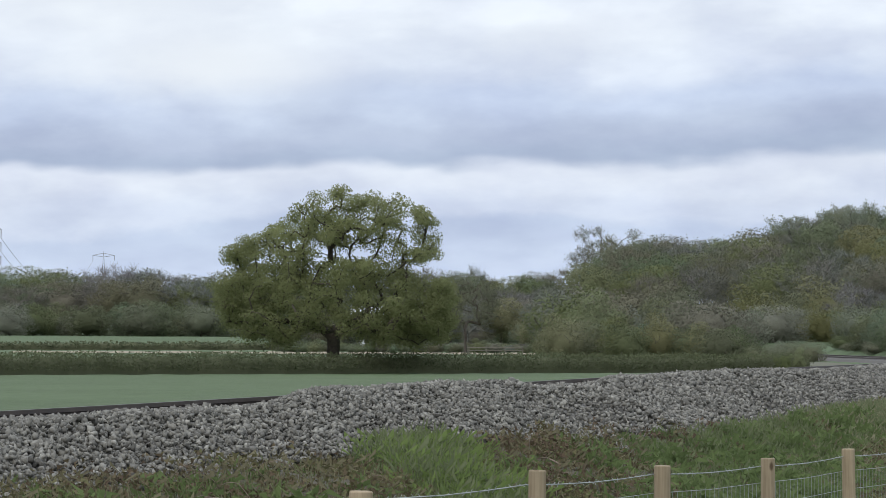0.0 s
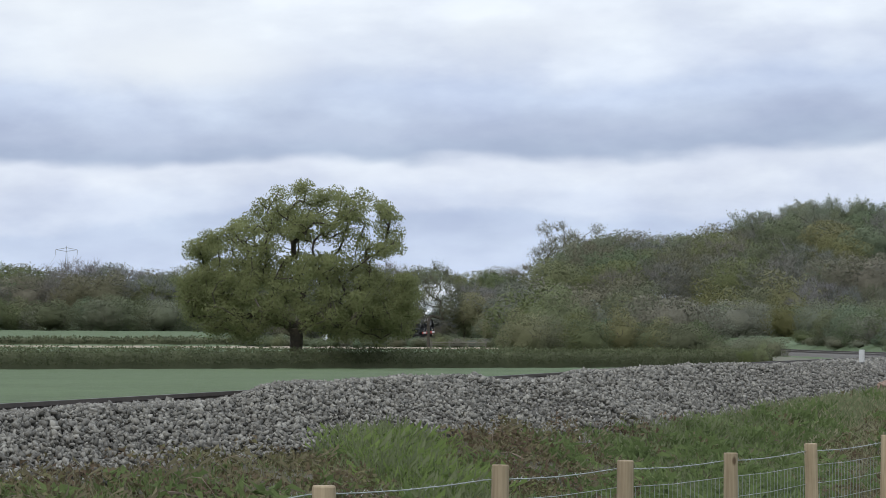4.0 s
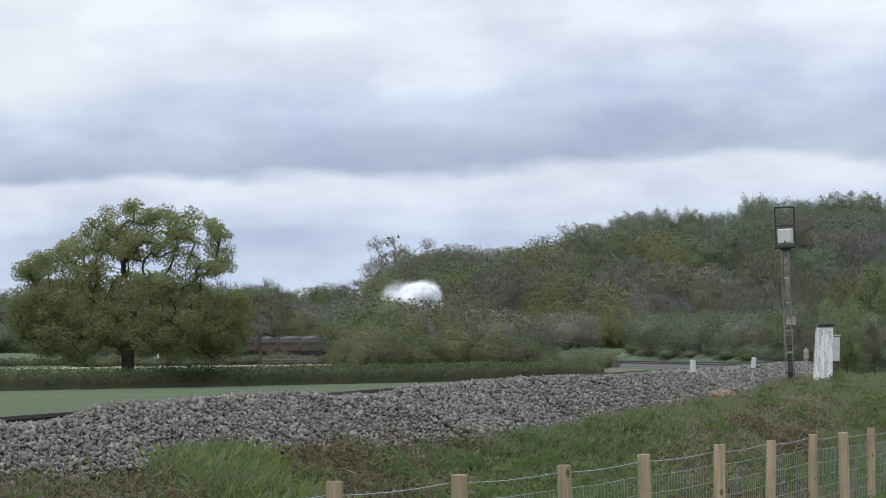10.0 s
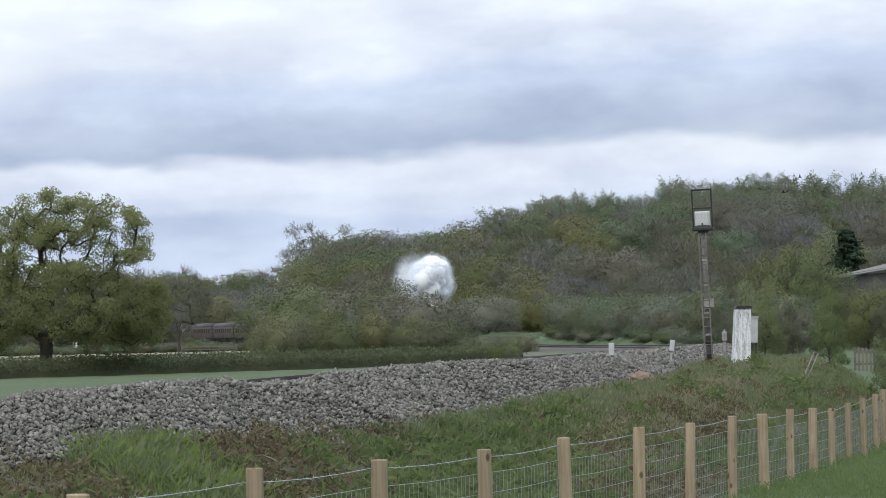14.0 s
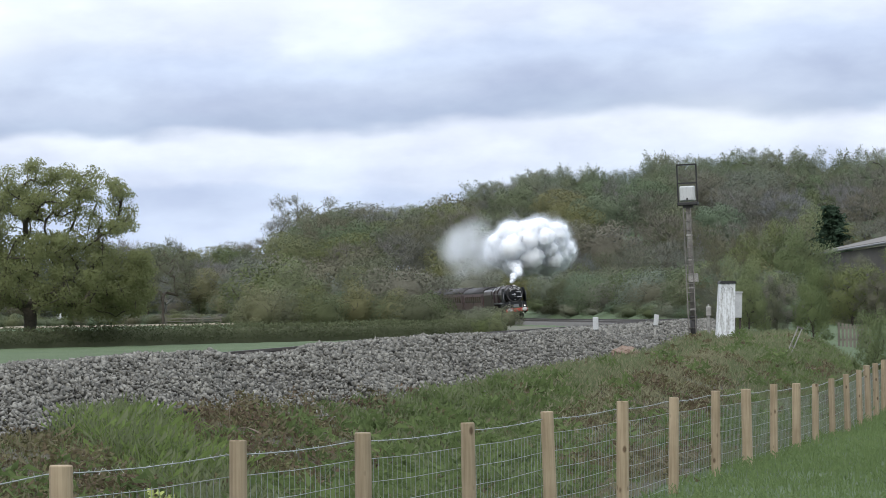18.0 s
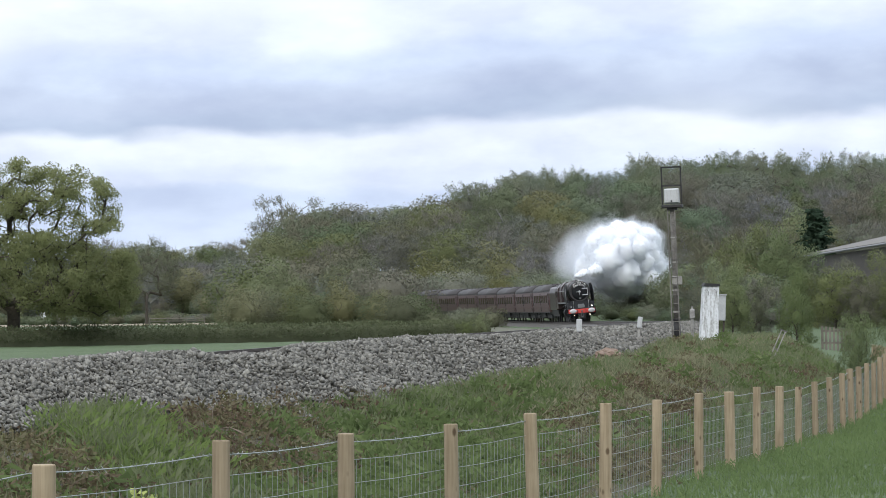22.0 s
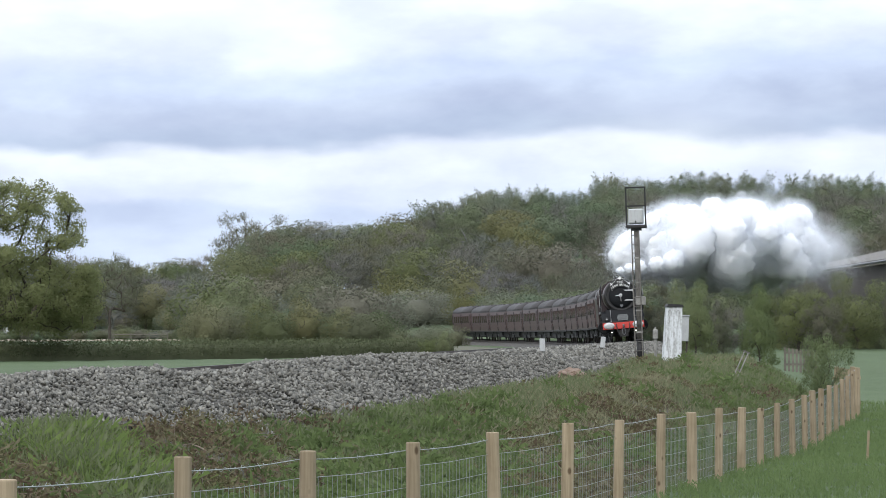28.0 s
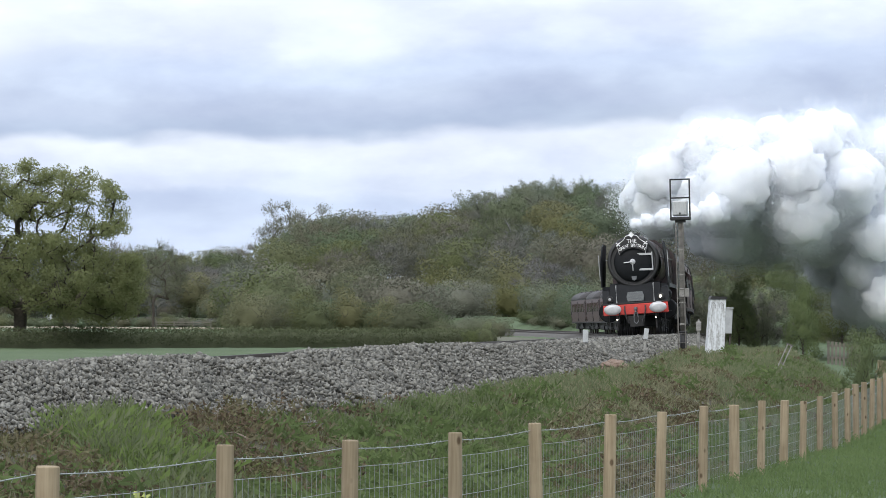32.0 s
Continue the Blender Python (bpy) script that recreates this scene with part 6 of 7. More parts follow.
    # chimney, dome, boiler, firebox
    bm = nb()
    lathe(bm, [(0.34, -0.35), (0.30, -0.2), (0.28, 0.02), (0.31, 0.10), (0.24, 0.10), (0.22, -0.1)], Matrix.Translation((0, F - 2.45, 3.87)) @ Matrix.Diagonal((1, 1.6, 1, 1)), 24)
    part("chimney", bm, M_SMOKEBOX, L, "", True)
    bm = nb()
    lathe(bm, [(0.0, 0.0), (1.03, 0.0), (1.03, 3.0), (0.97, 6.5), (0.0, 6.5)], ahead(0, F - 10.0, 2.86), 40)
    boil = part("boiler", bm, M_MAROON, L, "dark boiler cladding", True)
    for k in range(5):
        bm = nb()
        r = 1.045 - 0.015 * k
        lathe(bm, [(r - 0.03, -0.03), (r, -0.03), (r, 0.03), (r - 0.03, 0.03), (r - 0.03, -0.03)], ahead(0, F - 9.7 + 1.45 * k, 2.86), 40)
        part("boiler_band", bm, M_LOCO, boil)
    bm = nb()
    lathe(bm, [(0.33, 0.0), (0.33, 0.12), (0.26, 0.2), (0.12, 0.24), (0, 0.25)], Matrix.Translation((0, F - 6.3, 3.74)) @ Matrix.Diagonal((1, 1.3, 1, 1)), 22)
    part("dome", bm, M_MAROON, L, "", True)
    bm = nb()
    out = [(-1.12, 1.9), (-1.14, 2.9), (-1.02, 3.45), (-0.6, 3.83), (0, 3.92), (0.6, 3.83), (1.02, 3.45), (1.14, 2.9), (1.12, 1.9)]
    extrude_outline(bm, out, "y", F - 12.1, F - 9.7)
    part("firebox", bm, M_MAROON, L)
    for dy in (0, 0.35):
        bm = nb()
        rod(bm, (0.15 - dy, F - 10.6, 3.88), (0.15 - dy, F - 10.6, 4.0), 0.06, 0.05, 10)
        part("safety_valve", bm, M_SILVER, L)
    # running plate, steps, cylinders, frames
    for s in (-1, 1):
        bm = nb()
        box(bm, (s * 1.12, F - 7.3, 1.94), (0.36, 9.4, 0.05), bevel=0.008)
        rp = part("running_plate", bm, M_LOCO, L)
        # edge strip: the light along it is put into its grey colour
        bm = nb()
        box(bm, (s * 1.29, F - 7.3, 1.89), (0.03, 9.4, 0.14))
        part("valance", bm, M_GREYSTEEL, rp, "running plate edge coloured grey as if lit")
        bm = nb()
        lathe(bm, [(0, 0), (0.40, 0), (0.40, 1.15), (0.36, 1.18), (0, 1.18)], ahead(s * 1.12, F - 3.35, 0.98), 22)
        part("cylinder", bm, M_LOCO, L, "", True)
        bm = nb()
        lathe(bm, [(0, 0), (0.24, 0), (0.24, 1.35), (0.2, 1.4), (0, 1.4)], ahead(s * 1.10, F - 3.45, 1.55), 18)
        part("steam_chest", bm, M_LOCO, L, "", True)
        bm = nb()
        box(bm, (s * 0.62, F - 7.2, 1.15), (0.06, 12.0, 0.7))
        part("frame", bm, M_BLACK, L)
        for y in (F - 1.9, F - 4.1):
            wheel("bogie_wheel", L, s * 0.75, y, 0.46, spokes=8)
        for y in (F - 5.2, F - 7.35, F - 9.5):
            wheel("driving_wheel", L, s * 0.75, y, 1.02, spokes=14)
        wheel("trailing_wheel", L, s * 0.75, F - 12.2, 0.57, spokes=9)
        bm = nb()
        box(bm, (s * 0.93, F - 7.35, 0.80), (0.06, 4.4, 0.13), bevel=0.01)
        part("coupling_rod", bm, M_GREYSTEEL, L, "bare steel coupling rod")
        bm = nb()
        box(bm, (s * 1.02, F - 5.3, 0.92), (0.06, 3.6, 0.12), Euler((radians(2), 0, 0)).to_matrix(), bevel=0.01)
        part("connecting_rod", bm, M_GREYSTEEL, L)
        bm = nb()
        sweep(bm, [(s * 1.06, F - 1.6, 3.0), (s * 1.12, F - 6, 3.0), (s * 1.18, F - 11.8, 3.02)], 0.02, 6)
        part("boiler_handrail", bm, M_SILVER, L)
        bm = nb()
        for k in range(2):
            box(bm, (s * 1.2, F - 1.25, 0.5 + 0.38 * k), (0.28, 0.22, 0.03))
        box(bm, (s * 1.08, F - 1.25, 0.85), (0.03, 0.2, 0.85))
        part("front_steps", bm, M_BLACK, L)
        bm = nb()
        sweep(bm, [(s * 1.14, F - 4.6, 1.6), (s * 1.1, F - 6.2, 1.72), (s * 1.15, F - 8.0, 1.55)], 0.04, 6)
        part("pipe", bm, M_BLACK, L)
    # cab
    cab_out = [(-1.32, 1.35), (-1.34, 2.75), (-1.22, 3.3), (-0.8, 3.72), (0, 3.88), (0.8, 3.72), (1.22, 3.3), (1.34, 2.75), (1.32, 1.35)]
    bm = nb()
    extrude_outline(bm, cab_out, "y", F - 14.0, F - 12.1)
    cab = part("cab", bm, M_MAROON, L, "dark maroon cab")
    for s in (-1, 1):
        bm = nb()
        extrude_outline(bm, [(s * 0.55, 2.75), (s * 1.08, 2.70), (s * 1.02, 3.30), (s * 0.62, 3.5)], "y", F - 12.1, F - 12.07)
        part("spectacle_window", bm, M_GLASS, cab)
        bm = nb()
        box(bm, (s * 1.345, F - 13.1, 2.75), (0.02, 1.0, 0.6))
        part("side_window", bm, M_GLASS, cab)
    tagged(L, "black and maroon express steam locomotive with a red buffer beam", "locomotive")
    return L


def tender():
    t = empty("tender")
    bm = nb()
    out = [(-1.3, 1.25), (-1.32, 2.9), (-1.2, 3.35), (-1.0, 3.5), (1.0, 3.5), (1.2, 3.35), (1.32, 2.9), (1.3, 1.25)]
    extrude_outline(bm, out, "y", -3.9, 3.9)
    part("tank", bm, M_MAROON, t, "dark maroon tender sides")
    bm = nb()
    bmesh.ops.create_grid(bm, x_segments=14, y_segments=30, size=1.0, matrix=Matrix.Translation((0, 0.3, 3.5)) @ Matrix.Diagonal((0.95, 3.2, 1, 1)))
    for v in bm.verts:
        v.co.z += 0.22 * (1 - (v.co.x / 0.95) ** 2) + 0.12 * noise.noise(v.co * 4)
    part("coal", bm, M_BLACK, t, "heaped black coal")
    bm = nb()
    box(bm, (0, 0, 1.05), (2.3, 7.9, 0.35))
    part("underframe", bm, M_BLACK, t)
    for s in (-1, 1):
        for y in (-2.4, 0, 2.4):
            wheel("wheel", t, s * 0.75, y, 0.65)
        bm = nb()
        box(bm, (s * 1.0, 0, 0.85), (0.08, 7.2, 0.5), bevel=0.02)
        part("frame", bm, M_BLACK, t)
    tagged(t, "dark maroon locomotive tender loaded with coal", "tender")
    return t


def coach():
    c = empty("passenger_coach")
    Lh = 9.75
    side_out = [(-1.34, 1.10), (-1.385, 1.6), (-1.39, 2.1), (-1.36, 2.75), (-1.29, 3.12), (1.29, 3.12), (1.36, 2.75), (1.39, 2.1), (1.385, 1.6), (1.34, 1.10)]
    bm = nb()
    extrude_outline(bm, side_out, "y", -Lh, Lh)
    body = part("body", bm, M_COACH, c, "faded maroon coach sides")
    bm = nb()
    arc = [(1.30 * math.cos(a) if 0.2 < a < 2.94 else 1.33 * (1 if a < 1 else -1), 3.10 + 0.70 * math.sin(a)) for a in [math.pi * i / 12 for i in range(13)]]
    extrude_outline(bm, arc, "y", -Lh - 0.03, Lh + 0.03)
    roof = part("roof", bm, M_ROOF, c, "sooty grey curved roof", True)
    for s in (-1, 1):
        bm = nb()
        rod(bm, (s * 1.31, -Lh, 3.12), (s * 1.31, Lh, 3.12), 0.03, 0.03, 6)
        part("gutter", bm, M_BLACK, roof)
    for i in range(6):
        bm = nb()
        lathe(bm, [(0.0, 0.0), (0.14, 0.0), (0.14, 0.06), (0.08, 0.11), (0, 0.12)], Matrix.Translation((0.35 * (-1) ** i, -7.8 + 3.1 * i, 3.74)), 10)
        part("vent", bm, M_ROOF, roof)
    for s in (-1, 1):
        for i in range(8):
            y = -7.0 + 2.0 * i
            bm = nb()
            box(bm, (s * 1.378, y, 2.36), (0.03, 1.22, 0.72), Euler((0, radians(-s * 3), 0)).to_matrix(), bevel=0.008)
            w = part("window", bm, M_GLASS, c)
            bm = nb()
            for dz in (-0.39, 0.39):
                box(bm, (s * 1.382, y, 2.36 + dz), (0.03, 1.30, 0.05))
            for dy in (-0.63, 0.63):
                box(bm, (s * 1.382, y + dy, 2.36), (0.03, 0.05, 0.78))
            part("window_frame", bm, M_COACH, w)
        for y in (-9.1, -0.0, 9.1):
            bm = nb()
            for dy in (-0.36, 0.36):
                box(bm, (s * 1.378, y + dy, 2.05), (0.03, 0.03, 1.8))
            d = part("door_gap", bm, M_BLACK, c)
            bm = nb()
            sweep(bm, [(s * 1.42, y + 0.45, 1.75), (s * 1.43, y + 0.45, 2.25)], 0.02, 6)
            part("grab_handle", bm, M_BLACK, d)
        bm = nb()
        box(bm, (s * 1.32, 0, 1.05), (0.06, 2 * Lh, 0.12))
        part("solebar", bm, M_BLACK, c)
        bm = nb()
        box(bm, (s * 0.9, 0.6, 0.72), (0.5, 2.4, 0.5), bevel=0.03)
        part("battery_box", bm, M_BLACK, c)
        bm = nb()
        for a, b in (((s * 1.1, -5.0, 1.0), (s * 1.1, -3.2, 0.55)), ((s * 1.1, -3.2, 0.55), (s * 1.1, 3.2, 0.55)), ((s * 1.1, 3.2, 0.55), (s * 1.1, 5.0, 1.0))):
            rod(bm, a, b, 0.04, 0.04, 6)
        part("truss_rod", bm, M_BLACK, c)
    bm = nb()
    box(bm, (0, 0, 0.72), (1.9, 2 * Lh - 0.3, 0.62), bevel=0.03)
    part("underframe", bm, M_BLACK, c)
    for e in (-1, 1):
        bm = nb()
        box(bm, (0, e * (Lh + 0.16), 2.15), (1.0, 0.34, 2.1), bevel=0.04)
        part("gangway", bm, M_BLACK, c, "black corridor bellows")
        for s in (-1, 1):
            bm = nb()
            rod(bm, (s * 0.87, e * Lh, 1.05), (s * 0.87, e * (Lh + 0.25), 1.05), 0.1, 0.2, 10)
            part("buffer", bm, M_BLACK, c)
        bm = nb()
        box(bm, (0, e * 7.1, 0.72), (1.9, 2.9, 0.18))
        for s in (-1, 1):
            box(bm, (s * 1.02, e * 7.1, 0.55), (0.1, 3.3, 0.32), bevel=0.03)
        bg = part("bogie", bm, M_BLACK, c)
        for s in (-1, 1):
            for dy in (-1.3, 1.3):
                bm = nb()
                m = Matrix.Translation((s * 0.75, e * 7.1 + dy, 0.46)) @ Matrix.Rotation(radians(90), 4, "Y")
                lathe(bm, [(0, -0.06), (0.46, -0.06), (0.46, 0.06), (0.2, 0.05), (0, 0.06)], m, 18)
                part("wheel", bm, M_RAIL, bg)
    tagged(c, "dull maroon passenger coach with a grey curved roof", "coach", "coaches of the train")
    return c


LOCO, TENDER = locomotive(), tender()
COACHES = [coach()]
for _ in range(9):
    COACHES.append(copy_thing(COACHES[0], Matrix.Identity(4)))


# ---- steam ----
def puff_mesh(seed, sub=4, solid=True):
    """A cauliflower lump of steam, radius about 1: knobs on knobs, fading out in a haze of fine droplets."""
    rng = np.random.default_rng(seed)
    bm = nb()
    bmesh.ops.create_icosphere(bm, subdivisions=sub, radius=1.0)
    N = np.array([v.co for v in bm.verts])
    N /= np.linalg.norm(N, axis=1)[:, None]
    r = np.full(len(N), 0.66)
    for count, reach, rad in ((13, (0.40, 0.58), (0.30, 0.44)), (60, (0.64, 0.80), (0.13, 0.24))):
        c = rng.normal(size=(count, 3))
        c /= np.linalg.norm(c, axis=1)[:, None]
        c *= rng.uniform(*reach, count)[:, None]
        R_ = rng.uniform(*rad, count)
        dot = N @ c.T
        disc = R_[None] ** 2 - (np.sum(c * c, 1)[None] - dot ** 2)
        hit = np.where(disc > 0, dot + np.sqrt(np.maximum(disc, 0)), 0)
        r = np.maximum(r, hit.max(1))
    r = r + 0.055 * np.array([noise.fractal(Vector(q) * 3.4 + Vector((seed, 0, 0)), 1.0, 2.0, 4) for q in N])
    C = N * r[:, None]
    for v, q in zip(bm.verts, C):
        v.co = q
    bm.normal_update()
    skin = np.array([v.normal for v in bm.verts]) * 0.6 + N * 0.5
    skin /= np.linalg.norm(skin, axis=1)[:, None]
    T = np.array([[v.index for v in f.verts] for f in bm.faces])
    bm.free()
    # droplets: thick on the skin, thinning outwards
    n = 8500 if solid else 7000
    k = rng.integers(len(N), size=n)
    if solid:
        out = 0.78 + 0.36 * rng.random(n) ** 1.2
    else:
        out = 0.25 + 0.95 * rng.random(n) ** 0.6
        lump = np.array([noise.fractal(Vector(q) * 1.6 + Vector((0, seed, 0)), 1.0, 2.0, 3) for q in (C * 1.0)])
        out = out * (1 + 0.35 * lump[k])
    p = C[k] * out[:, None] + rng.normal(0, 0.03, (n, 3))
    V, F = facing(rng, p, N[k], 0.024 if solid else 0.013, 1.0, 0.6)
    nr = np.repeat(skin[k], 3, axis=0)
    if solid:
        F = np.concatenate([F, T + len(V)])
        V = np.concatenate([V, 0.76 * C])
        nr = np.concatenate([nr, skin])
    ob = mesh_ob("puff", V, F, M_STEAM)
    me = ob.data
    if solid:
        set_normals(ob, nr)
        me.materials.append(M_STEAM_HEART)
        me.polygons.foreach_set("material_index", (np.arange(len(F)) >= n).astype(np.int32))
    bpy.data.objects.remove(ob)
    return me


PLUME_OB = empty("steam_plume")
tagged(PLUME_OB, "billowing white exhaust steam trailing from the chimney", "steam")
PUFFS = []


def build_puffs():
    rng = random.Random(21)
    dense = [puff_mesh(s) for s in (1, 2, 3, 4)]
    thin = [puff_mesh(s, 4, False) for s in (7, 8, 9)]
    for i in range(165):
        wisp = i >= 118
        ob = new("puff", rng.choice(thin if wisp else dense))
        ob.parent = PLUME_OB
        # place inside a unit ball, denser at its lower front where the steam is thrown out
        while True:
            a, b, c = rng.uniform(-1, 1), rng.uniform(-1, 1), rng.uniform(-1, 1)
            q = a * a + b * b + c * c
            if q < 1 and (q > 0.5 if wisp else q < 0.8):
                break
        s = rng.uniform(0.95, 2.35) if not wisp else rng.uniform(1.1, 2.3)
        ob.scale = (s, s, s)
        PUFFS.append((ob, (a, wisp and i % 3), b * 1.05 - 0.08, c, s, rng.uniform(-9, 9), rng.uniform(0, 360)))
    for i in range(8):
        ob = new("puff", rng.choice(dense))
        ob.parent = PLUME_OB
        s = 0.34 + 0.12 * i
        ob.scale = (s, s, s)
        PUFFS.append((ob, None, (i + 0.3) / 8.5, rng.uniform(-0.4, 0.4), s, rng.uniform(-20, 20), rng.uniform(0, 360)))


build_puffs()

# ---- grass, weeds and brambles between the fence and the stones, and in the near field ----
def blades(rng, x, y, h, w, lean=0.45):
    """Bent grass blades: (n*5 verts, quads and tips)."""
    n = len(x)
    z = ground_z(x, y) - 0.02
    a = rng.uniform(0, 2 * math.pi, n)
    d = np.stack([np.cos(a), np.sin(a)], 1)
    b = rng.uniform(0, 2 * math.pi, n)
    o = np.stack([np.cos(b), np.sin(b)], 1) * (h * lean * rng.random(n))[:, None]
    base = np.stack([x, y], 1)
    s = d * (w * 0.5)[:, None]

    def row(p, zz):
        return np.column_stack([p, zz])
    mid = base + o * 0.35
    V = np.stack([row(base - s, z), row(base + s, z), row(mid + s * 0.8, z + h * 0.6), row(mid - s * 0.8, z + h * 0.6),
                  row(base + o + s * 0.12, z + h * (1 - 0.25 * rng.random(n))), row(base + o - s * 0.12, z + h * 0.8)], 1)
    k = 6 * np.arange(n)[:, None]
    F = np.concatenate([k + np.array([[0, 1, 2, 3]]), k + np.array([[3, 2, 4, 5]])])
    return V.reshape(-1, 3), F


def fence_x(y):
    return np.interp(y, [p[1] for p in FENCE], [p[0] for p in FENCE])


def strip_points(rng, n, y0, y1, d0, gap=-0.1, bias=1.0):
    """Random places from d0 beside the line to the fence, more of them near the camera."""
    y = y0 * (y1 / y0) ** (rng.random(n) ** bias)
    lo = track_x(y) + d0 + 0.75 * smooth01(46, 60, y) * (1 - smooth01(95, 112, y))
    hi = fence_x(y) - gap
    f = rng.random(n)
    x = lo + (hi - lo) * f
    return x, y


def patch(x, y):
    return 0.5 + 0.5 * bumps(x * 1.0, y * 0.45, 1.15, 3.0)


def green_patches(x, y):
    """1 where long green grass has the upper hand, 0 in the brown brambles."""
    u = FOCAL * x / y
    d = side(x, y)
    tuft = np.exp(-(((u + 600 - 90 * (d - 3.2)) / 70) ** 2)) * 1.6 - 1.2 * np.exp(-(((u + 455 - 60 * (d - 3.2)) / 60) ** 2)) * (1 - smooth01(4.0, 4.8, d))
    bank = smooth01(-260, -60, u) * (0.55 + 0.45 * patch(x * 0.7, y * 0.5))
    brown = smooth01(140, 260, u) * (1 - smooth01(430, 520, u)) * smooth01(4.6, 5.6, d)
    dry = smooth01(0.56, 0.72, patch(x * 1.7 + 9, y * 0.9)) * smooth01(-300, -100, u)
    return np.clip(0.10 + tuft + bank + 0.35 * (patch(x, y) > 0.72) - 0.9 * brown - 0.75 * dry, 0, 1)


def verge_soil():
    """Dark litter and bare earth under the growth between the stones and the fence."""
    ys = 13 * (130 / 13) ** np.linspace(0, 1, 260)
    fs = np.linspace(0, 1, 40)
    lo = track_x(ys) + 2.7
    hi = fence_x(ys) - 0.25
    X = lo[:, None] + (hi - lo)[:, None] * fs[None]
    Y = np.repeat(ys[:, None], 40, axis=1)
    Z = ground_z(X, Y) + 0.015
    i, j = np.meshgrid(np.arange(259), np.arange(39), indexing="ij")
    a = (i * 40 + j).ravel()
    g = mesh_ob("verge", np.stack([X, Y, Z], -1).reshape(-1, 3), np.stack([a, a + 1, a + 41, a + 40], 1), M_SOIL, smooth=True)
    tagged(g, "dark earth and leaf litter on the railway bank", "verge", kind="structure")


verge_soil()


def undergrowth():
    rng = np.random.default_rng(31)
    # grass
    x, y = strip_points(rng, 190000, 14, 130, 2.75, 0.08)
    keep = rng.random(len(x)) < 0.10 + 0.85 * green_patches(x, y)
    x, y = x[keep], y[keep]
    g = green_patches(x, y)
    h = rng.uniform(0.10, 0.27, len(x)) * (0.6 + 0.8 * g) * (1 + 0.15 * np.exp(-(((FOCAL * x / y + 560) / 90) ** 2)) * (y < 42))
    V, F = blades(rng, x, y, h, rng.uniform(0.004, 0.009, len(x)) * (1 + y / 70))
    tagged(mesh_ob("verge_grass", V, F, M_BLADE), "rough green grass on the railway bank", "grass", kind="stuff")
    # one rank tuft of long grass spilling down the bank
    n = 15000
    y = rng.uniform(32.5, 42.5, n)
    d = 2.95 + 1.9 * rng.random(n)
    x = track_x(y) + d * np.sqrt(1 + track_slope(y) ** 2)
    u = FOCAL * x / y
    keep = rng.random(n) < np.exp(-(((u + 600 - 90 * (d - 3.2)) / 62) ** 2))
    x, y = x[keep], y[keep]
    V, F = blades(rng, x, y, rng.uniform(0.14, 0.36, len(x)), rng.uniform(0.006, 0.012, len(x)), 0.8)
    tagged(mesh_ob("long_grass", V, F, M_RANK), "rank tuft of long bright green grass", "grass", kind="stuff")
    # dead stalks
    x, y = strip_points(rng, 42000, 14, 125, 2.7, 0.2)
    keep = rng.random(len(x)) > 0.7 * green_patches(x, y)
    x, y = x[keep], y[keep]
    V, F = blades(rng, x, y, rng.uniform(0.08, 0.28, len(x)), rng.uniform(0.003, 0.007, len(x)) * (1 + y / 70), 0.9)
    tagged(mesh_ob("dead_stalks", V, F, M_BLADE_DRY), "dry straw-coloured stalks among the brambles", "grass", kind="stuff")
    # pale tussocks along the crest of the bank
    x, y = strip_points(rng, 90000, 50, 130, 2.8)
    u, d = FOCAL * x / y, side(x, y)
    keep = rng.random(len(x)) < smooth01(60, 200, u) * (1 - smooth01(5.0, 7.5, d)) * (0.25 + 0.6 * patch(x * 1.3, y * 0.6))
    x, y = x[keep], y[keep]
    V, F = blades(rng, x, y, rng.uniform(0.14, 0.30, len(x)), rng.uniform(0.004, 0.008, len(x)) * (1 + y / 70), 0.6)
    tagged(mesh_ob("pale_grass", V, F, M_PALEGRASS), "pale tussock grass on the crest of the bank", "grass", kind="stuff")
    # broad-leaved weeds in clumps
    cx, cy = strip_points(rng, 4600, 14, 125, 2.9, 0.55)
    keep = rng.random(len(cx)) < 0.12 + 0.88 * green_patches(cx, cy) * smooth01(-400, -100, FOCAL * cx / cy)
    u, d = FOCAL * cx / cy, side(cx, cy)
    keep &= rng.random(len(cx)) > smooth01(20, 160, u) * np.where(patch(cx * 0.9 + 3, cy * 0.5) > 0.70, 0.2, 0.93) * smooth01(58, 74, cy)
    cx, cy = cx[keep], cy[keep]
    per = 60
    gx = np.repeat(cx, per) + rng.normal(0, 0.22, len(cx) * per)
    gy = np.repeat(cy, per) + rng.normal(0, 0.22, len(cx) * per)
    hh = np.repeat((0.10 + 0.36 * rng.random(len(cx)) ** 1.6) * (0.4 + 0.6 * smooth01(3.2, 4.6, side(cx, cy))), per)
    r2 = np.minimum(1, ((gx - np.repeat(cx, per)) ** 2 + (gy - np.repeat(cy, per)) ** 2) / 0.12)
    gz_ = ground_z(gx, gy) + hh * (1 - 0.6 * r2) * rng.uniform(0.35, 1.0, len(gx))
    V, F = quads(rng, np.column_stack([gx, gy, gz_]), 0.046 * (1 + gy / 220), 3.0, 0.25, True)
    tagged(mesh_ob("weeds", V, F, M_WEED), "clumps of green nettles and docks", "weeds", kind="stuff")
    # brambles: brown-green leaf mounds with arching canes
    cx, cy = strip_points(rng, 2100, 14, 120, 2.75, 0.5)
    keep = rng.random(len(cx)) > 0.92 * green_patches(cx, cy)
    cx, cy = cx[keep], cy[keep]
    per = 95
    gx = np.repeat(cx, per) + rng.normal(0, 0.2, len(cx) * per)
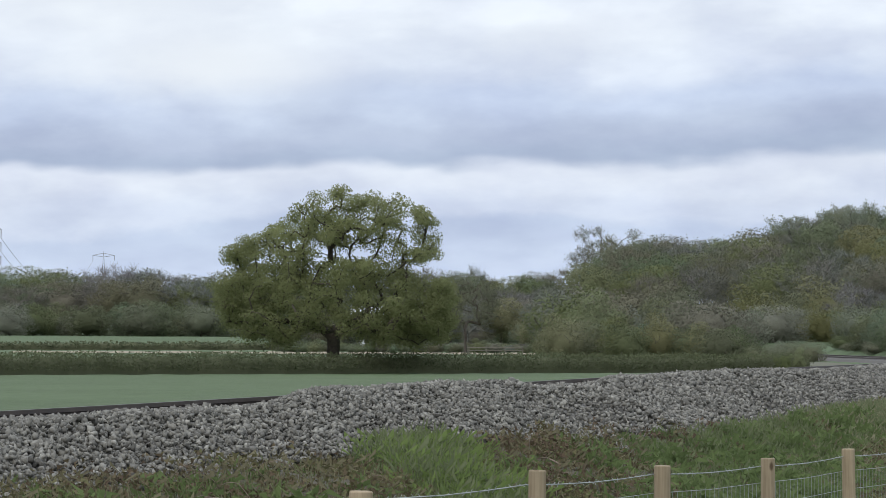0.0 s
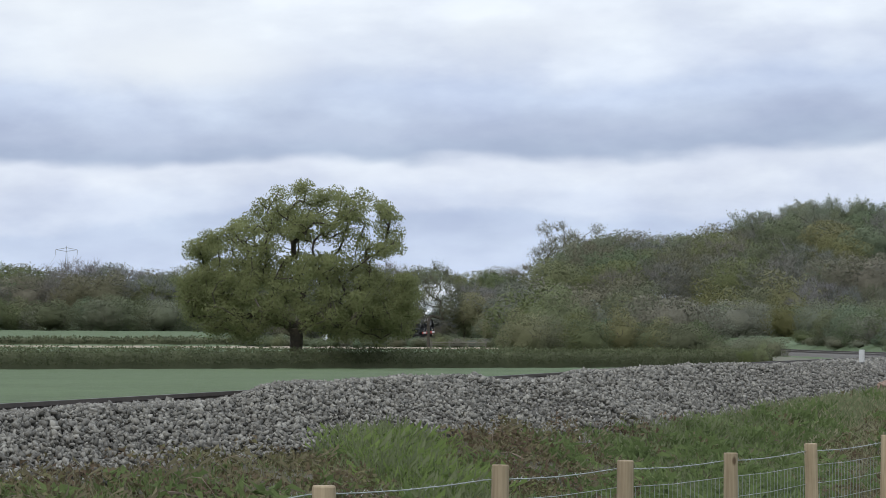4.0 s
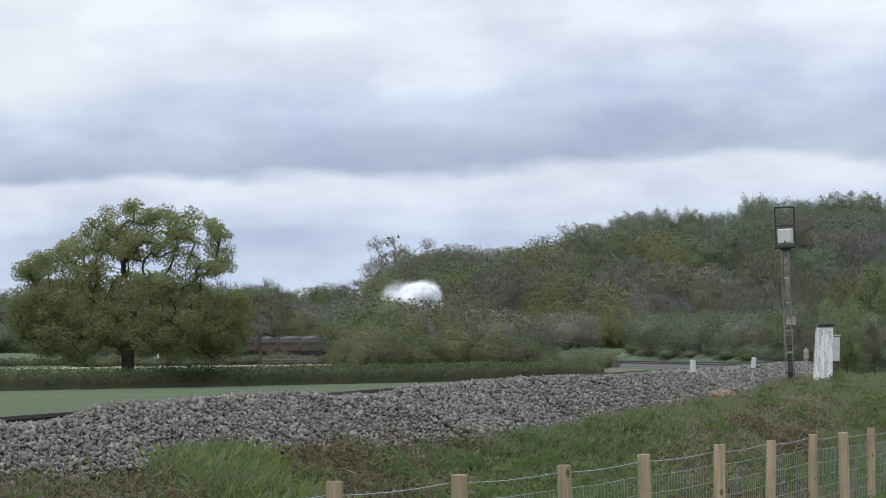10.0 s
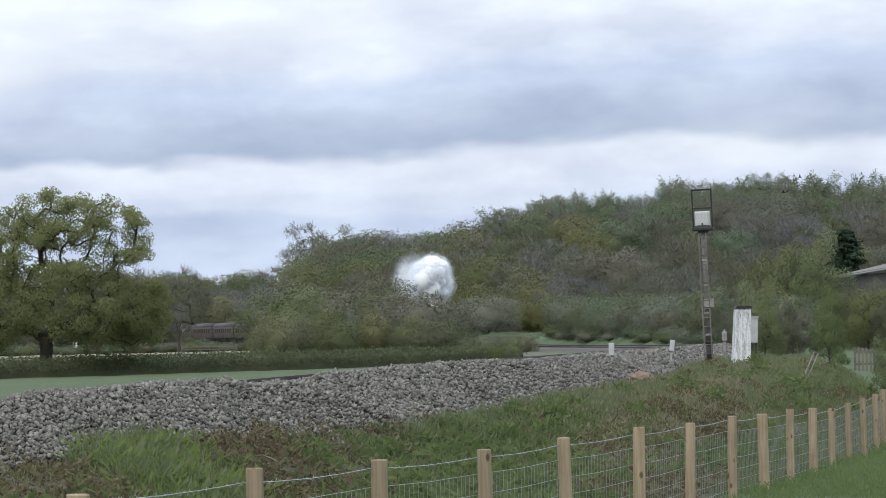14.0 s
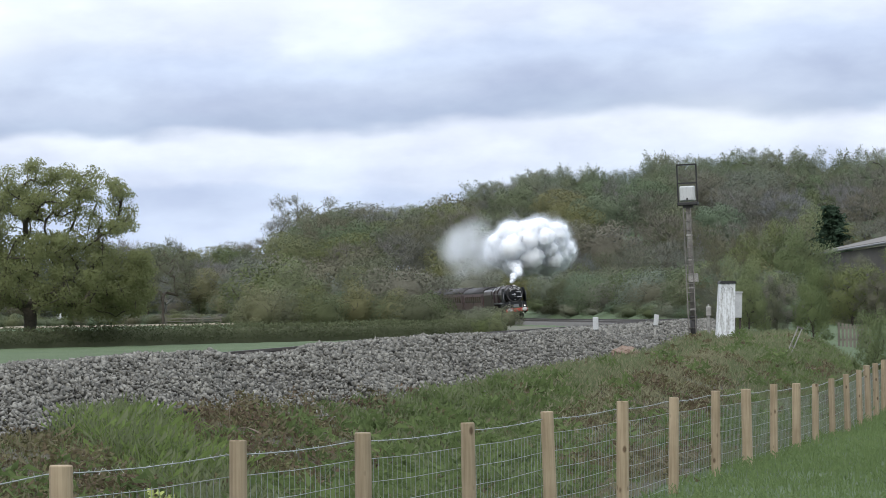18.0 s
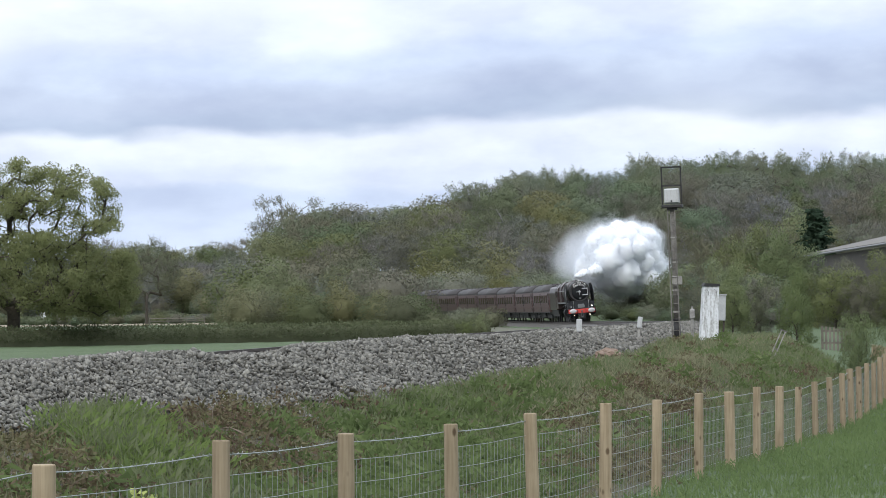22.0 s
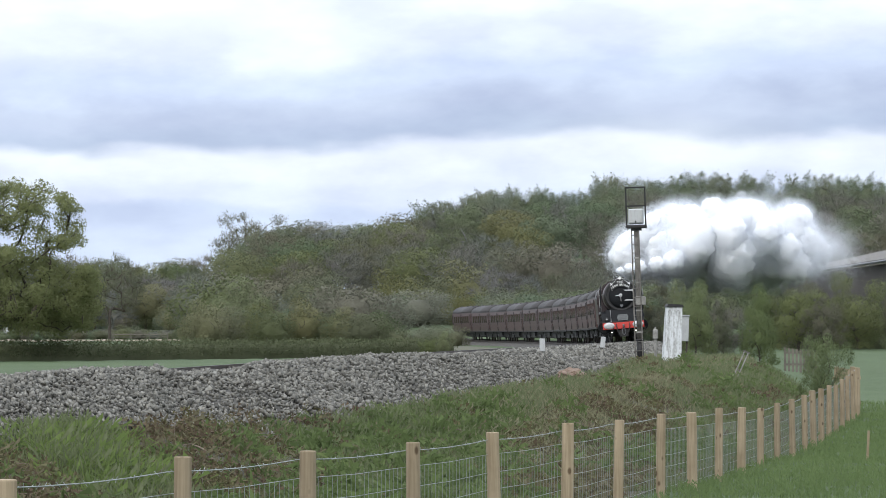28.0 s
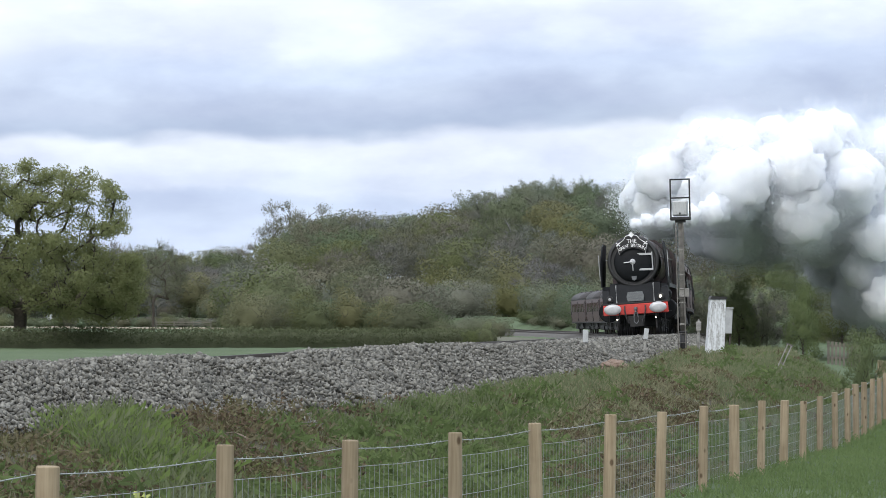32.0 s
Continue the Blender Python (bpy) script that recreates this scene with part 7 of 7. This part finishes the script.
    gy = np.repeat(cy, per) + rng.normal(0, 0.2, len(cx) * per)
    hh = np.repeat(rng.uniform(0.08, 0.30, len(cx)), per)
    r2 = np.minimum(1, ((gx - np.repeat(cx, per)) ** 2 + (gy - np.repeat(cy, per)) ** 2) / 0.2)
    gz_ = ground_z(gx, gy) + hh * (1 - 0.7 * r2) * rng.uniform(0.3, 1.0, len(gx))
    V, F = quads(rng, np.column_stack([gx, gy, gz_]), 0.026 * (1 + gy / 80), 1.5, 0, True)
    tagged(mesh_ob("brambles", V, F, M_BRAMBLE), "low tangle of brown-green brambles", "brambles", kind="stuff")
    n = 420
    i = rng.integers(len(cx), size=n)
    x0, y0 = cx[i], cy[i]
    a = rng.uniform(0, 6.28, n)
    L = rng.uniform(0.3, 0.9, n)
    t = np.linspace(0, 1, 6)[None]
    X = x0[:, None] + np.cos(a)[:, None] * L[:, None] * t
    Y = y0[:, None] + np.sin(a)[:, None] * L[:, None] * t
    Z = ground_z(X, Y) + (rng.uniform(0.06, 0.22, n)[:, None]) * np.sin(math.pi * np.clip(t * 0.9 + 0.1, 0, 1)) + 0.03
    C = np.stack([X, Y, Z], -1)
    w = np.array([0.0, 0.0, 0.003])
    s = np.array([0.003, 0.0, 0.0])
    V = np.stack([C - w - s, C + w, C - w + s], 2)            # (n, 6, 3, 3)
    base = (18 * np.arange(n))[:, None, None] + 3 * np.arange(5)[None, :, None]
    F = np.concatenate([base + np.array([0, 1, 4, 3]), base + np.array([1, 2, 5, 4]), base + np.array([2, 0, 3, 5])]).reshape(-1, 4)
    tagged(mesh_ob("bramble_canes", V.reshape(-1, 3), F, M_CANE), "arching brown bramble canes", "brambles", kind="stuff")
    # turf of the near field beyond the wire
    n = 52000
    y = 16 * (110 / 16) ** rng.random(n)
    lo = fence_x(y) - 0.1
    hi = 0.135 * y + 1.0
    x = lo + (hi - lo) * rng.random(n)
    ok = hi > lo
    x, y = x[ok], y[ok]
    V, F = blades(rng, x, y, rng.uniform(0.05, 0.13, len(x)) * (1 + 0.6 * patch(x, y)), rng.uniform(0.005, 0.010, len(x)) * (1 + y / 60), 0.7)
    tagged(mesh_ob("field_turf", V, F, M_TURF), "short green turf beside the fence", "grass", kind="stuff")


undergrowth()


def cowslip(u, dist, n, seed):
    """A plant with pale yellow flower heads by the wire."""
    rng = np.random.default_rng(seed)
    x, y = at_view(u, dist)
    ob = empty("yellow_flowering_plant")
    bm = nb()
    tips = []
    for i in range(n):
        tx, ty, h = x + rng.normal(0, 0.06), y + rng.normal(0, 0.06), rng.uniform(0.35, 0.6)
        z = gz(tx, ty)
        sweep(bm, [(x + (tx - x) * 0.3, y + (ty - y) * 0.3, z - 0.02), (tx, ty, z + h * 0.6), (tx + rng.normal(0, 0.03), ty, z + h)], 0.004, 4)
        tips.append((tx, ty, z + h))
    part("stem", bm, M_WEED, ob)
    c = np.repeat(np.array(tips), 14, axis=0) + rng.normal(0, 0.022, (14 * n, 3))
    V, F = quads(rng, c, 0.035, 1.1)
    mesh_ob("flower", V, F, M_FLOWER, ob)
    tagged(ob, "pale yellow flowering plant beside the wire fence", "plant")


cowslip(-455, 20.5, 7, 3)
cowslip(-505, 24, 4, 4)
# ---- what moves ----
# seconds; middle of the cloud from the chimney (to the right, up) and its half width and half height
PLUME = [
    (0, 1.6, 1.8, 5.1, 3.2),
    (3, 1.7, 3.9, 5.3, 4.1),
    (6, -1.4, 4.2, 4.8, 4.0),
    (7, -2.7, 4.4, 4.4, 3.4),
    (9, -0.1, 4.7, 4.4, 3.9),
    (11, -0.3, 6.5, 5.5, 3.2),
    (12, -3.1, 7.0, 4.8, 3.5),
    (13, -0.7, 5.7, 4.0, 3.5),
    (14, -1.0, 5.2, 3.9, 4.2),
    (15, 0.1, 5.6, 3.7, 4.8),
    (17.5, 0.6, 5.3, 7.6, 4.2),
    (19, 2.0, 3.8, 6.8, 4.0),
    (20.5, 3.6, 3.6, 6.1, 3.8),
    (22, 4.3, 2.3, 5.5, 4.4),
    (23, 4.5, 1.6, 5.2, 4.7),
    (25, 5.9, 2.9, 7.1, 4.4),
    (27.5, 7.9, 2.5, 9.0, 3.7),
    (29, 7.5, 2.1, 8.8, 3.4),
    (30.5, 7.8, 2.2, 8.8, 3.7),
    (32, 7.5, 2.4, 9.0, 3.9),
]


def front_y(t):
    """How far off the buffers are at t."""
    return 2.54278935e-04 * t ** 3 + 2.89194557e-02 * t ** 2 - 24.133471 * t + 885.830389


def back_along(y, dist):
    """The place on the line dist metres behind y."""
    n = max(1, int(dist / 4))
    for _ in range(n):
        y += dist / n / math.sqrt(1 + track_slope(y) ** 2)
    return y


def on_track(y):
    m = track_slope(y)
    turn = math.atan2(m, -1.0)          # heading (-m, -1): towards the camera
    p = along(y, 0, 0)
    return Matrix.Translation(p) @ Matrix.Rotation(turn, 4, "Z") @ Matrix.Rotation(radians(4.4), 4, "Y")


def motions():
    times = [float(t) for t in range(0, 33)]
    vehicles = [(LOCO, 7.0), (TENDER, 18.3)] + [(c, 32.6 + 20.15 * i) for i, c in enumerate(COACHES)]
    for ob, back in vehicles:
        walk(ob, [(t, on_track(back_along(front_y(t), back))) for t in times])
    rows = []
    for t in times:
        y = back_along(front_y(t), 2.45)
        rows.append((t, Matrix.Translation(along(y, 0, 3.98) + Vector((-0.3, 0, 0)))))
    walk(PLUME_OB, rows)
    # two birds crossing above the trees
    for i, b in enumerate(BIRDS):
        rows = []
        for t, u, v in ((0, -2100, 40), (6, -1000, 0), (8, -620, -55), (9, -453, -90), (10, -258, -107), (11, -44, -122), (14, 600, -170), (20, 1900, -260), (32, 4500, -420)):
            d = 420 + 6 * i
            u2, v2 = u + (12 - 3 * t if i else 0), v + ((t - 9.6) * 6 if i and 8 <= t <= 14 else 0)
            rows.append((t, Matrix.Translation((u2 / FOCAL * d, d, EZ + (104 - v2) / FOCAL * d)) @ Matrix.Rotation(radians(20 * math.sin(3 * t + i)), 4, "X")))
        walk(b, rows)
    T = np.array([r[0] for r in PLUME])
    grid = [0, 1.5, 3, 4.5, 6, 7, 8, 9, 10, 11, 12, 13, 14, 15, 16, 17, 18, 19, 20, 21, 22, 23, 24, 25, 26, 27, 28, 29, 30, 31, 32]
    for ob, a, b, c, s, spin, phase in PUFFS:
        rows = []
        for t in grid:
            cx, cz, rx, rz = (float(np.interp(t, T, [r[k] for r in PLUME])) for k in (1, 2, 3, 4))
            if a is None:
                # the jet over the chimney: b runs from the rim to the cloud's middle
                p = Vector((cx * b * 0.75 + 0.9 * b * math.sin(phase * 7) + 0.12 * math.sin(t * 3 + phase), 9 * b, max(0.35, cz * b * 0.55 + 0.3)))
            else:
                k = 1 + 0.06 * math.sin(0.9 * t + phase)
                q, wisp = a
                drift = float(np.interp(t, [0, 10, 15, 17, 20, 22, 24, 32], [-0.2, -0.5, -0.5, -0.75, -0.6, -0.3, 0.2, 0.3])) * rx if wisp else float(np.interp(t, [20, 25], [0.16, -0.04])) * rx
                p = Vector((cx + drift + q * (0.6 if wisp and t < 22 else float(np.interp(t, [20, 25], [0.86, 0.95]))) * max(0.4, rx - s * 0.5) * k, 9 + 0.6 * rx + c * (5 + 0.5 * rx), cz + b * max(0.4, rz - s * 0.8) * k * (1 + (1.6 * max(0.0, q - 0.1) * float(np.interp(t, [28, 31], [0, 1])) if b < 0 else 0.0))))
                if b < 0.4:
                    p.z -= 5.4 * max(0.0, q - 0.15) * float(np.interp(t, [28.5, 30.5], [0, 1]))
            rows.append((float(t), Matrix.LocRotScale(p, Euler((radians(phase + spin * t), radians(spin * t * 0.6), radians(phase * 2))), None)))
        walk(ob, rows)


motions()
